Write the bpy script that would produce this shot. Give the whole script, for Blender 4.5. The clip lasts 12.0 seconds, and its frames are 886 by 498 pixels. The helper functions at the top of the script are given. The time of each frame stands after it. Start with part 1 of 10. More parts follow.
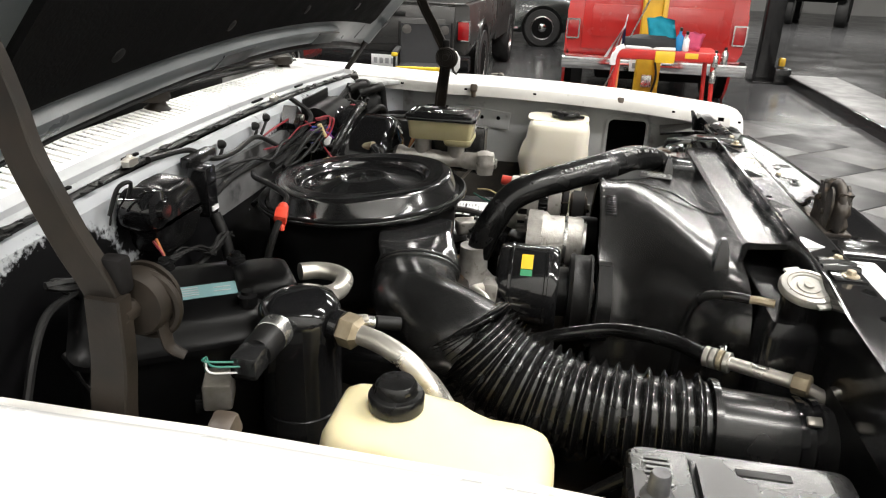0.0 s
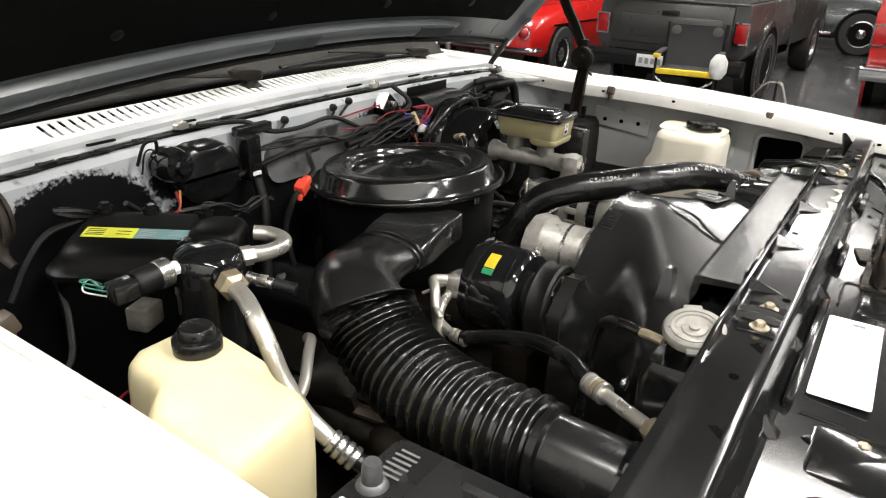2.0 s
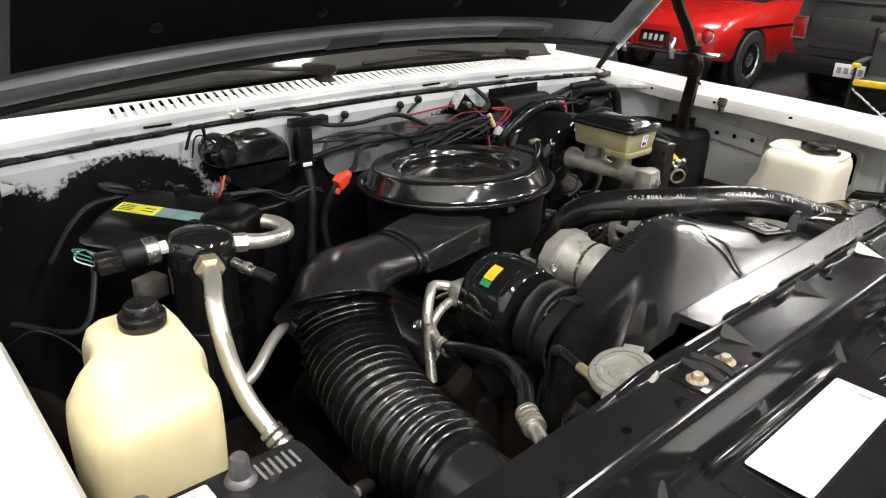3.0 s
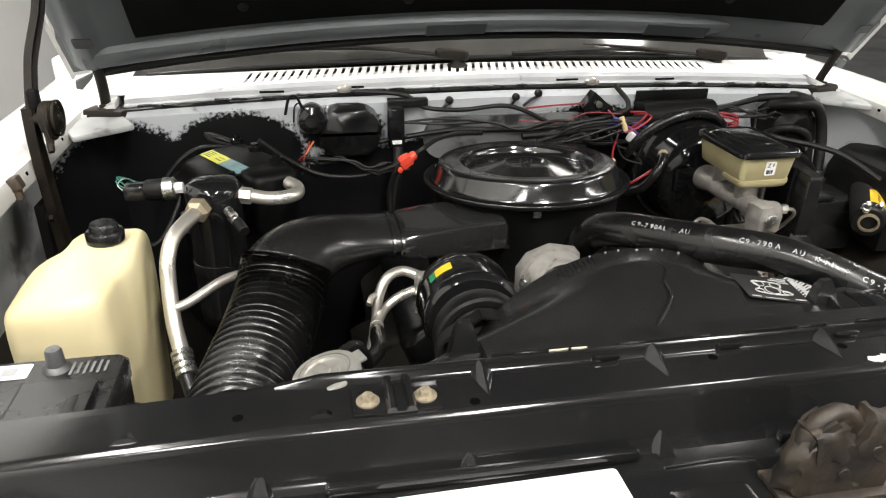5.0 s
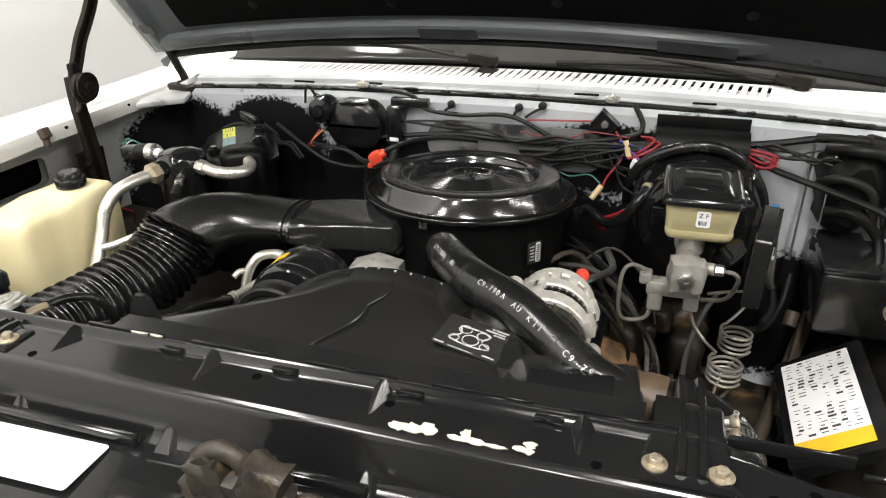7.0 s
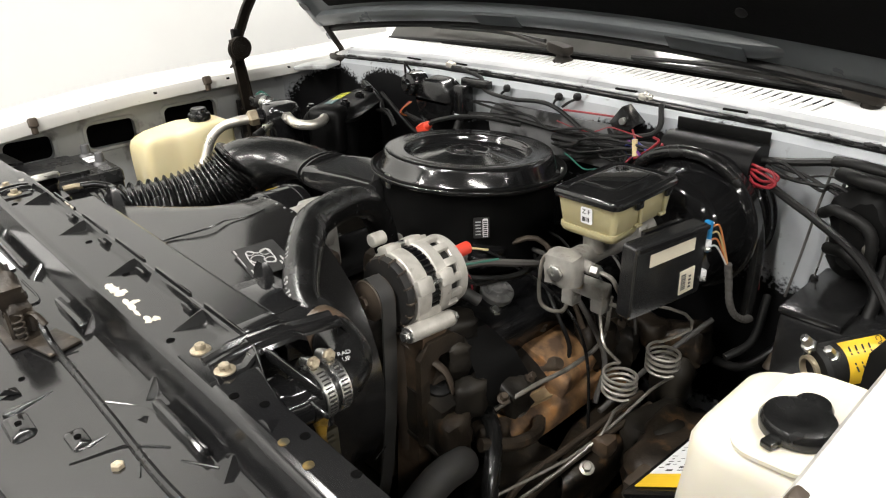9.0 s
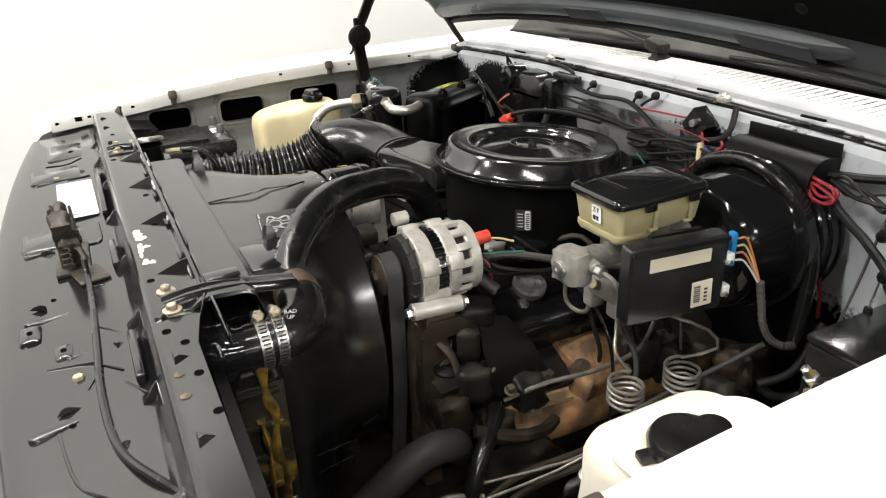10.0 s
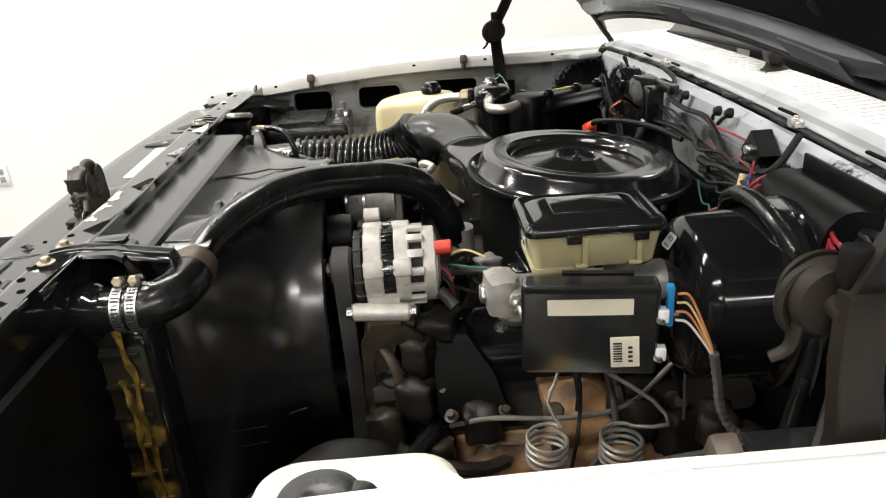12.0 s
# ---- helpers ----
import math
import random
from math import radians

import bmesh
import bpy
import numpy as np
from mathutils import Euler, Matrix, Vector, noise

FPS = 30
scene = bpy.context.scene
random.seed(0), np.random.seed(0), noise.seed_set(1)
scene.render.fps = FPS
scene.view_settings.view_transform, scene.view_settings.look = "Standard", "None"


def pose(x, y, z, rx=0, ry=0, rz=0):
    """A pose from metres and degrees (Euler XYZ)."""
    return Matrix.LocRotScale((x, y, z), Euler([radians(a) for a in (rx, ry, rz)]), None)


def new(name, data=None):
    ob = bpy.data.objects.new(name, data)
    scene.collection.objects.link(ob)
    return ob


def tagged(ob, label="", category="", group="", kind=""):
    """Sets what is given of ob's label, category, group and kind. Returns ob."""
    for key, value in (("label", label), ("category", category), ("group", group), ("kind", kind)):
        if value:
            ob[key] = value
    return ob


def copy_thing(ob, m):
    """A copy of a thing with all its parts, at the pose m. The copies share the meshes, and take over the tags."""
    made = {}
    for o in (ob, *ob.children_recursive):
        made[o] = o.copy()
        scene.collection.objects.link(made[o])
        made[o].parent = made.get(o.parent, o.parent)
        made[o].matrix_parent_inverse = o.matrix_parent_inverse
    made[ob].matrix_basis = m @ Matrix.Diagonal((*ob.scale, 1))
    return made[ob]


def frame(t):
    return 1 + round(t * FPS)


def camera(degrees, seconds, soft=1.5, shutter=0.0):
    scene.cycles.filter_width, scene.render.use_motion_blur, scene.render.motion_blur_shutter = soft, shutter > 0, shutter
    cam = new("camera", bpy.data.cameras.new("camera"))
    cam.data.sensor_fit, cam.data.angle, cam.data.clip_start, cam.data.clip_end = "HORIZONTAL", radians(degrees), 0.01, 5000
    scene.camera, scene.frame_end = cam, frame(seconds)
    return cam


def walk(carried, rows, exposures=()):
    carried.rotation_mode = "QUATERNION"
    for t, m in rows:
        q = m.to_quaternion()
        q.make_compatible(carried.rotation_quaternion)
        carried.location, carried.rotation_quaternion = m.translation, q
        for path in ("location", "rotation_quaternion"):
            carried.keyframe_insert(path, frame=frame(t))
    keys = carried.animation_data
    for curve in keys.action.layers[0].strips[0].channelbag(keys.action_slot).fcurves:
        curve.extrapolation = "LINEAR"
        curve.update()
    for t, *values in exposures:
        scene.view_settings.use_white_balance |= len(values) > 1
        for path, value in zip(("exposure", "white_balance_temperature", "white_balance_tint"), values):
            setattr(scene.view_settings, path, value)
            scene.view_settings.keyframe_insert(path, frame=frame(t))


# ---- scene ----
cam = camera(63.4, 12.0, soft=1.15)
METRES, EYE, TILT, LEAN, TURN = 3.52, 1.5, -22.0, -2.0, -80.0
OX, OY = -1.253, -0.359
ROWS = [
    (0.0, 0.0, 0.0, 0.0, 0.0, -0.0, 0.0),
    (0.5, 0.0323, -0.003, -0.0031, 4.44, -0.04, -1.73),
    (1.0, 0.0674, -0.0059, -0.0017, 9.65, -0.29, -3.89),
    (1.5, 0.1, -0.0009, 0.0009, 15.86, -0.99, -6.32),
    (2.0, 0.1333, 0.0145, 0.0067, 22.02, -1.91, -8.63),
    (2.5, 0.1633, 0.0338, 0.0141, 29.06, -3.19, -11.16),
    (3.0, 0.1936, 0.0563, 0.0241, 36.53, -4.85, -13.59),
    (3.5, 0.2229, 0.0829, 0.0332, 44.15, -6.89, -15.88),
    (5.5, 0.3035, 0.2254, 0.0932, 75.97, -17.95, -21.16),
    (6.0, 0.3122, 0.2715, 0.113, 83.29, -20.74, -21.67),
    (6.5, 0.316, 0.3189, 0.1345, 90.88, -23.65, -21.6),
    (7.0, 0.3162, 0.3699, 0.1555, 97.96, -26.34, -21.37),
    (9.0, 0.2778, 0.5499, 0.2232, 128.96, -36.91, -16.76),
    (9.5, 0.2574, 0.5802, 0.2337, 137.04, -39.19, -14.64),
    (10.0, 0.2314, 0.6058, 0.242, 144.85, -41.1, -12.14),
    (10.5, 0.2024, 0.6225, 0.2477, 152.2, -42.55, -9.47),
    (11.0, 0.169, 0.6324, 0.25, 158.83, -43.55, -7.46),
    (11.5, 0.1334, 0.6373, 0.2512, 163.33, -44.01, -5.26),
    (12.0, 0.0995, 0.6458, 0.2502, 167.34, -44.32, -3.63),
]
EXPOSURE = -0.08
walk(cam, [(t, pose(OX, OY, EYE, TILT, LEAN, TURN) @ pose(METRES * x, METRES * y, METRES * z, 90 + pitch, roll, yaw)) for t, x, y, z, yaw, pitch, roll in ROWS],
     exposures=[(0.0, EXPOSURE), (1.5, EXPOSURE - 0.06), (3.5, EXPOSURE - 0.05), (7.0, EXPOSURE), (12.0, EXPOSURE)])

# ---- light: showroom ceiling strips, white walls ----
world = bpy.data.worlds.new("world")
scene.world = world
world.use_nodes = True
world.node_tree.nodes["Background"].inputs[0].default_value = (0.9, 0.95, 1.0, 1)
world.node_tree.nodes["Background"].inputs[1].default_value = 0.065

ROOM_X0, ROOM_X1, ROOM_Y0, ROOM_Y1, ROOM_Z = -2.62, 31.0, -13.0, 15.0, 4.6
LAMPS = [(-1.7, -1.25, 115), (-1.7, 3.0, 150), (0.6, -3.0, 215), (1.8, 0.6, 120), (-1.7, -4.6, 140), (4.0, -2.3, 150), (6.6, 2.2, 270), (8.8, -2.9, 200),
         (9.6, -0.2, 230), (19.0, -7.0, 600), (-0.4, -8.4, 240)]
for lx, ly, power in LAMPS:
    lamp = bpy.data.lights.new("strip_light_glow", "AREA")
    lamp.shape, lamp.size, lamp.size_y, lamp.energy, lamp.color = "RECTANGLE", 0.28, 2.3, power, (1.0, 0.97, 0.92)
    new("strip_light_glow", lamp).matrix_world = pose(lx, ly, ROOM_Z - 0.17)


# ---- materials ----
def mat(name, c1, c2=None, rough=0.5, metal=0.0, scale=12.0, bump=0.05, bscale=180.0, rvar=0.1, coat=0.0, spread=(0.35, 0.65), dirt=None, sss=0.0, spec=0.5):
    m = bpy.data.materials.new(name)
    m.use_nodes = True
    nt = m.node_tree
    n, ln = nt.nodes, nt.links
    b = n["Principled BSDF"]
    tc = n.new("ShaderNodeTexCoord")
    big = n.new("ShaderNodeTexNoise")
    big.inputs["Scale"].default_value, big.inputs["Detail"].default_value = scale, 6
    fine = n.new("ShaderNodeTexNoise")
    fine.inputs["Scale"].default_value, fine.inputs["Detail"].default_value = bscale, 3
    ramp = n.new("ShaderNodeValToRGB")
    c2 = c2 or tuple(v * 0.8 for v in c1)
    ramp.color_ramp.elements[0].position, ramp.color_ramp.elements[1].position = spread
    ramp.color_ramp.elements[0].color, ramp.color_ramp.elements[1].color = (*c1, 1), (*c2, 1)
    ln.new(tc.outputs["Object"], big.inputs["Vector"])
    ln.new(tc.outputs["Object"], fine.inputs["Vector"])
    ln.new(big.outputs["Fac"], ramp.inputs["Fac"])
    colour = ramp.outputs["Color"]
    if dirt:
        grime = n.new("ShaderNodeTexNoise")
        grime.inputs["Scale"].default_value, grime.inputs["Detail"].default_value = dirt[1], 8
        cut = n.new("ShaderNodeMapRange")
        cut.inputs["From Min"].default_value, cut.inputs["From Max"].default_value = dirt[2], dirt[2] + 0.12
        mix = n.new("ShaderNodeMix")
        mix.data_type = "RGBA"
        mix.inputs[7].default_value = (*dirt[0], 1)
        ln.new(tc.outputs["Object"], grime.inputs["Vector"])
        ln.new(grime.outputs["Fac"], cut.inputs["Value"])
        ln.new(cut.outputs["Result"], mix.inputs[0])
        ln.new(colour, mix.inputs[6])
        colour = mix.outputs[2]
    ln.new(colour, b.inputs["Base Color"])
    rr = n.new("ShaderNodeMapRange")
    rr.inputs["From Min"].default_value, rr.inputs["From Max"].default_value = 0.3, 0.7
    rr.inputs["To Min"].default_value, rr.inputs["To Max"].default_value = max(0.02, rough - rvar), min(1, rough + rvar)
    ln.new(big.outputs["Fac"], rr.inputs["Value"])
    ln.new(rr.outputs["Result"], b.inputs["Roughness"])
    b.inputs["Metallic"].default_value = metal
    b.inputs["Specular IOR Level"].default_value = spec
    b.inputs["Coat Weight"].default_value = coat
    b.inputs["Coat Roughness"].default_value = 0.08
    b.inputs["Subsurface Weight"].default_value = sss
    b.inputs["Subsurface Radius"].default_value = (0.01, 0.008, 0.004)
    if bump:
        bp = n.new("ShaderNodeBump")
        bp.inputs["Strength"].default_value, bp.inputs["Distance"].default_value = bump, 0.002
        ln.new(fine.outputs["Fac"], bp.inputs["Height"])
        ln.new(bp.outputs["Normal"], b.inputs["Normal"])
    return m


def glow(name, colour, strength):
    m = bpy.data.materials.new(name)
    m.use_nodes = True
    b = m.node_tree.nodes["Principled BSDF"]
    b.inputs["Base Color"].default_value = (0.9, 0.9, 0.9, 1)
    b.inputs["Emission Color"].default_value, b.inputs["Emission Strength"].default_value = (*colour, 1), strength
    return m


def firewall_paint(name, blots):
    """Grey-white paint with black patches, overspray among them, each (x, z, half width, half height)."""
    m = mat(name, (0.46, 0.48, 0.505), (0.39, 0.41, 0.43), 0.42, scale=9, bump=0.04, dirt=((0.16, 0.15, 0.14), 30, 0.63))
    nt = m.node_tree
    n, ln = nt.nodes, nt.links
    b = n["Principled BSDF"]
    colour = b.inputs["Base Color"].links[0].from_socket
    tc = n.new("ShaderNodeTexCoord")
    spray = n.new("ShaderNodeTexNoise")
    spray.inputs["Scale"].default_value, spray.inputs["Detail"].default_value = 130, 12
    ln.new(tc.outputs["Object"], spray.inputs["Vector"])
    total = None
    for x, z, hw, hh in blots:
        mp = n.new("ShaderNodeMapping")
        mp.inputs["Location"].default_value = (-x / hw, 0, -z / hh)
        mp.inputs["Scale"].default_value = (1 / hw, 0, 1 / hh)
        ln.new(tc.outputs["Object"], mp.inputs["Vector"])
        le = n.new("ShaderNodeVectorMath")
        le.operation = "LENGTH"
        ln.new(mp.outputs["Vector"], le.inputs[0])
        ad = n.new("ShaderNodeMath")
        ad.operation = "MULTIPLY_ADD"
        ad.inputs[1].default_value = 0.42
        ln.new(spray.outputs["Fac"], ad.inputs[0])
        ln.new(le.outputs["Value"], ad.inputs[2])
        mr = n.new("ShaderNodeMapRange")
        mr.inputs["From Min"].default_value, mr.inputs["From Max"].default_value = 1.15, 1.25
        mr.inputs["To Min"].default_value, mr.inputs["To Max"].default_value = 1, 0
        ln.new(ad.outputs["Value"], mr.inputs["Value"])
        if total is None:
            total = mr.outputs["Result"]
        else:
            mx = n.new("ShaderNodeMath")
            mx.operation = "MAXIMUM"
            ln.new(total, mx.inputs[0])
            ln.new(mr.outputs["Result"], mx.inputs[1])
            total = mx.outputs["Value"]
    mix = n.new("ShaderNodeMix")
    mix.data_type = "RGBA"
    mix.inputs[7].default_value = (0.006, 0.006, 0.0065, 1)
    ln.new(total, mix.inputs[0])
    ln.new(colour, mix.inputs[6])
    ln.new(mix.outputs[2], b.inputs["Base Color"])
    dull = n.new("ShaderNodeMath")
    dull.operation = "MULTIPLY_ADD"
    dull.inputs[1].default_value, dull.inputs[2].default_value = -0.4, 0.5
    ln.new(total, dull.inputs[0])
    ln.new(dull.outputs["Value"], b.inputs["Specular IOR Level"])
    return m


WHITE = mat("white_car_paint", (0.80, 0.80, 0.79), (0.77, 0.77, 0.76), 0.28, coat=0.6, bump=0.01, rvar=0.04)
APRON = mat("grey_primer_white", (0.42, 0.43, 0.43), (0.33, 0.34, 0.34), 0.45, scale=7, bump=0.03, dirt=((0.12, 0.115, 0.11), 14, 0.6))
COWLEDGE = mat("dulled_cowl_paint", (0.40, 0.41, 0.42), (0.30, 0.31, 0.32), 0.4, scale=8, bump=0.03, dirt=((0.10, 0.10, 0.10), 34, 0.66))
LIPWHITE = mat("aged_white_paint", (0.66, 0.65, 0.62), (0.58, 0.57, 0.54), 0.38, scale=9, bump=0.02, dirt=((0.25, 0.22, 0.18), 45, 0.66))
# The low wide patches turn the firewall black towards the bottom.
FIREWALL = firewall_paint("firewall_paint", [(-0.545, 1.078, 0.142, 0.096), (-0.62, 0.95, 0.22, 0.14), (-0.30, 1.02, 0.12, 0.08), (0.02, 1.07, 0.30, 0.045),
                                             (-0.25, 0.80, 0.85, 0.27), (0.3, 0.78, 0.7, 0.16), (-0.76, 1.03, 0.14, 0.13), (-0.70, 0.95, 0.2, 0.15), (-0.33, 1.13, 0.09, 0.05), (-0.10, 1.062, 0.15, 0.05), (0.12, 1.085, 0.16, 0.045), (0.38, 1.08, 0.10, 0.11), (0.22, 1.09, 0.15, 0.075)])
PANELGREY = mat("grimy_grey_sheet", (0.17, 0.172, 0.175), (0.11, 0.11, 0.112), 0.5, scale=9, bump=0.05, dirt=((0.02, 0.02, 0.02), 17, 0.56))
SATIN = mat("black_satin_paint", (0.005, 0.005, 0.005625), (0.01, 0.01, 0.01), 0.20, scale=16, bump=0.02, bscale=60, rvar=0.07, dirt=((0.022, 0.02, 0.018), 22, 0.70), spec=0.45)
SUPPORT = mat("black_support_paint", (0.0075, 0.0075, 0.008), (0.011, 0.011, 0.011), 0.13, scale=7, bump=0.05, bscale=12, rvar=0.04, dirt=((0.026, 0.025, 0.024), 26, 0.70), spec=0.6)
LID = mat("satin_black_lid", (0.009, 0.009, 0.0095), (0.012, 0.012, 0.012), 0.14, scale=4, bump=0.0, rvar=0.01, spec=1.0)
BOOT = mat("dusty_black_moulding", (0.00875, 0.00875, 0.00875), (0.015, 0.015, 0.015), 0.22, scale=12, bump=0.01, bscale=200, rvar=0.06, spec=0.55)
BOOSTER = mat("booster_black_enamel", (0.005, 0.005, 0.0055), (0.008, 0.008, 0.008), 0.09, scale=9, bump=0.012, bscale=90, rvar=0.04, spec=0.3)
CASE = mat("black_moulded_case", (0.0024, 0.0024, 0.0025), (0.004, 0.004, 0.004), 0.34, scale=9, bump=0.02, bscale=120, rvar=0.05, spec=0.13)
SNORKEL = mat("semi_gloss_snorkel", (0.016, 0.016, 0.0165), (0.020, 0.020, 0.020), 0.11, scale=6, bump=0.0, rvar=0.02, spec=0.9)
SHELL = mat("dull_black_shell", (0.0036, 0.0036, 0.0036), (0.006, 0.006, 0.006), 0.5, scale=12, bump=0.02, spec=0.14)
SHROUD = mat("glossy_shroud_plastic", (0.011, 0.011, 0.0115), (0.017, 0.0165, 0.016), 0.20, scale=6, bump=0.02, bscale=9, rvar=0.03, dirt=((0.026, 0.022, 0.019), 9, 0.66), spec=0.85)
SLOT = mat("dark_gap", (0.008, 0.008, 0.008), (0.014, 0.012, 0.010), 0.7, scale=40, bump=0.1)
GLOSS = mat("gloss_black_enamel", (0.008, 0.008, 0.009), (0.01, 0.01, 0.01), 0.10, scale=9, bump=0.0, rvar=0.04, coat=0.2)
PLASTIC = mat("black_moulded_plastic", (0.011, 0.011, 0.0115), (0.015, 0.015, 0.015), 0.22, scale=14, bump=0.02, bscale=160, rvar=0.03, spec=0.85)
RUBBER = mat("black_rubber", (0.00625, 0.00625, 0.00625), (0.01125, 0.01125, 0.01125), 0.24, scale=25, bump=0.012, bscale=300, rvar=0.08, spec=0.5)
BELLOWS = mat("shiny_black_bellows", (0.004, 0.004, 0.004), (0.007, 0.007, 0.007), 0.25, scale=25, bump=0.0, rvar=0.05, spec=0.8)
MATTE = mat("dull_black_rubber", (0.0045, 0.0045, 0.0045), (0.010, 0.0098, 0.0095), 0.5, scale=18, bump=0.12, bscale=240, spec=0.28)
# Darker copy of the grime for deep parts; their shade is in the colour.
GRIMEDARK = mat("shaded_black_grime", (0.01, 0.00875, 0.0075), (0.025, 0.02125, 0.01625), 0.5, scale=14, bump=0.3, bscale=90, dirt=((0.05, 0.037, 0.024), 20, 0.64), spec=0.3)
GRIME = mat("grimy_black_iron", (0.012, 0.010, 0.008), (0.034, 0.025, 0.017), 0.42, scale=22, bump=0.5, bscale=110, dirt=((0.12, 0.068, 0.032), 26, 0.60), spec=0.4)
# Hood pad black; also fills slots and wheel wells in place of shade.
FLOCK = mat("black_pad_and_shade", (0.003, 0.003, 0.003), (0.006, 0.006, 0.006), 0.9, scale=30, bump=0.3, bscale=200, spec=0.1)
# Inside of the hood is darker than the white skin; rib patches darker still.
HOODDARK = mat("darker_hood_grey", (0.055, 0.062, 0.066), (0.035, 0.040, 0.042), 0.4, scale=9, bump=0.03)
HOODIN = mat("hood_inner_grey", (0.125, 0.136, 0.142), (0.09, 0.10, 0.105), 0.35, scale=6, bump=0.03)
ALU = mat("cast_aluminium", (0.42, 0.405, 0.375), (0.30, 0.285, 0.26), 0.40, metal=0.45, scale=45, bump=0.22, bscale=260, dirt=((0.10, 0.088, 0.07), 55, 0.61))
ALTCAST = mat("pale_cast_aluminium", (0.60, 0.575, 0.53), (0.46, 0.44, 0.40), 0.42, metal=0.35, scale=45, bump=0.2, bscale=260, dirt=((0.16, 0.14, 0.11), 50, 0.63))
TUBEALU = mat("drawn_aluminium_tube", (0.74, 0.71, 0.65), (0.60, 0.57, 0.51), 0.34, metal=0.8, scale=20, bump=0.03, dirt=((0.40, 0.33, 0.22), 30, 0.66))
STEEL = mat("zinc_steel", (0.66, 0.66, 0.64), (0.5, 0.5, 0.48), 0.28, metal=0.95, scale=40, bump=0.05)
BRAKELINE = mat("steel_brake_line", (0.33, 0.31, 0.28), (0.20, 0.185, 0.16), 0.42, metal=0.6, scale=40, bump=0.05)
CAPSTEEL = mat("dull_tin_plate", (0.46, 0.45, 0.42), (0.36, 0.35, 0.32), 0.33, metal=0.6, scale=40, bump=0.08, dirt=((0.26, 0.23, 0.18), 60, 0.62))
BATTERY = mat("grey_battery_plastic", (0.012, 0.012, 0.013), (0.019, 0.019, 0.019), 0.24, scale=12, bump=0.02, bscale=200, dirt=((0.04, 0.04, 0.039), 20, 0.66), spec=0.5)
GOLDZINC = mat("yellow_zinc_bolt", (0.52, 0.45, 0.33), (0.30, 0.25, 0.18), 0.42, metal=0.6, scale=160, bump=0.15, bscale=400, dirt=((0.12, 0.09, 0.06), 220, 0.60))
BRASS = mat("tarnished_brass", (0.42, 0.355, 0.25), (0.29, 0.24, 0.165), 0.5, metal=0.6, scale=50, bump=0.06)
RUST = mat("rusty_cast_iron", (0.38, 0.21, 0.09), (0.10, 0.06, 0.036), 0.62, scale=17, bump=0.7, bscale=90, dirt=((0.42, 0.19, 0.06), 20, 0.57), spread=(0.40, 0.60))
RUSTBAND = mat("rusty_band", (0.085, 0.057, 0.036), (0.045, 0.032, 0.022), 0.45, scale=40, bump=0.3, bscale=120)
TANK = mat("yellowed_plastic_tank", (0.76, 0.68, 0.43), (0.71, 0.615, 0.36), 0.38, scale=5, bump=0.03, bscale=120, sss=0.25, rvar=0.08)
TANKWHITE = mat("milky_white_plastic", (0.70, 0.67, 0.575), (0.66, 0.62, 0.52), 0.4, scale=5, bump=0.03, bscale=120, sss=0.25)
TAN = mat("tan_translucent_plastic", (0.47, 0.42, 0.25), (0.40, 0.355, 0.20), 0.4, scale=9, bump=0.02, sss=0.15)
PAPER = mat("white_label_paper", (0.80, 0.80, 0.80), (0.76, 0.76, 0.77), 0.35, scale=8, bump=0.01)
CREAM = mat("cream_masking_label", (0.78, 0.72, 0.58), (0.70, 0.64, 0.50), 0.6, scale=12, bump=0.03)
DIMINK = mat("dim_grey_print", (0.20, 0.20, 0.20), None, 0.5, bump=0)
FAINTINK = mat("faint_print", (0.60, 0.60, 0.60), None, 0.5, bump=0)
HOLE = mat("hole_dark", (0.002, 0.002, 0.002), (0.003, 0.003, 0.003), 0.9, bump=0, spec=0.02)
INK = mat("black_ink", (0.02, 0.02, 0.02), None, 0.5, bump=0)
GREYINK = mat("grey_ink", (0.34, 0.34, 0.35), None, 0.5, bump=0)
WHITEINK = mat("white_print", (0.55, 0.55, 0.54), None, 0.5, bump=0, dirt=((0.12, 0.12, 0.12), 150, 0.55))
YELLOW = mat("yellow_label", (0.80, 0.52, 0.03), (0.74, 0.47, 0.03), 0.4, bump=0)
LIME = mat("lime_label", (0.66, 0.68, 0.06), None, 0.4, bump=0)
TEAL = mat("pale_teal_label", (0.16, 0.28, 0.29), None, 0.4, bump=0)
GREENPRINT = mat("green_label", (0.03, 0.25, 0.11), None, 0.4, bump=0)
REDPLASTIC = mat("red_plastic", (0.70, 0.07, 0.035), (0.6, 0.05, 0.03), 0.4, bump=0.02)
BLUEPLASTIC = mat("blue_plastic", (0.02, 0.24, 0.55), None, 0.4, bump=0)
WIRES = {"red": mat("red_wire", (0.26, 0.014, 0.022), None, 0.4, bump=0), "orange": mat("orange_wire", (0.6, 0.2, 0.06), None, 0.4, bump=0),
         "green": mat("green_wire", (0.03, 0.16, 0.12), None, 0.4, bump=0), "blue": mat("blue_wire", (0.04, 0.06, 0.35), None, 0.4, bump=0),
         "grey": mat("grey_loom", (0.05, 0.047, 0.044), (0.08, 0.075, 0.07), 0.7, bump=0.3, bscale=150), "tan": mat("tan_wire", (0.62, 0.5, 0.26), None, 0.45, bump=0),
         "white": mat("white_wire", (0.7, 0.7, 0.68), None, 0.4, bump=0), "purple": mat("purple_wire", (0.16, 0.04, 0.22), None, 0.4, bump=0)}
CHIP = mat("bare_primer_chip", (0.66, 0.62, 0.52), (0.5, 0.46, 0.38), 0.6, scale=90, bump=0.1)
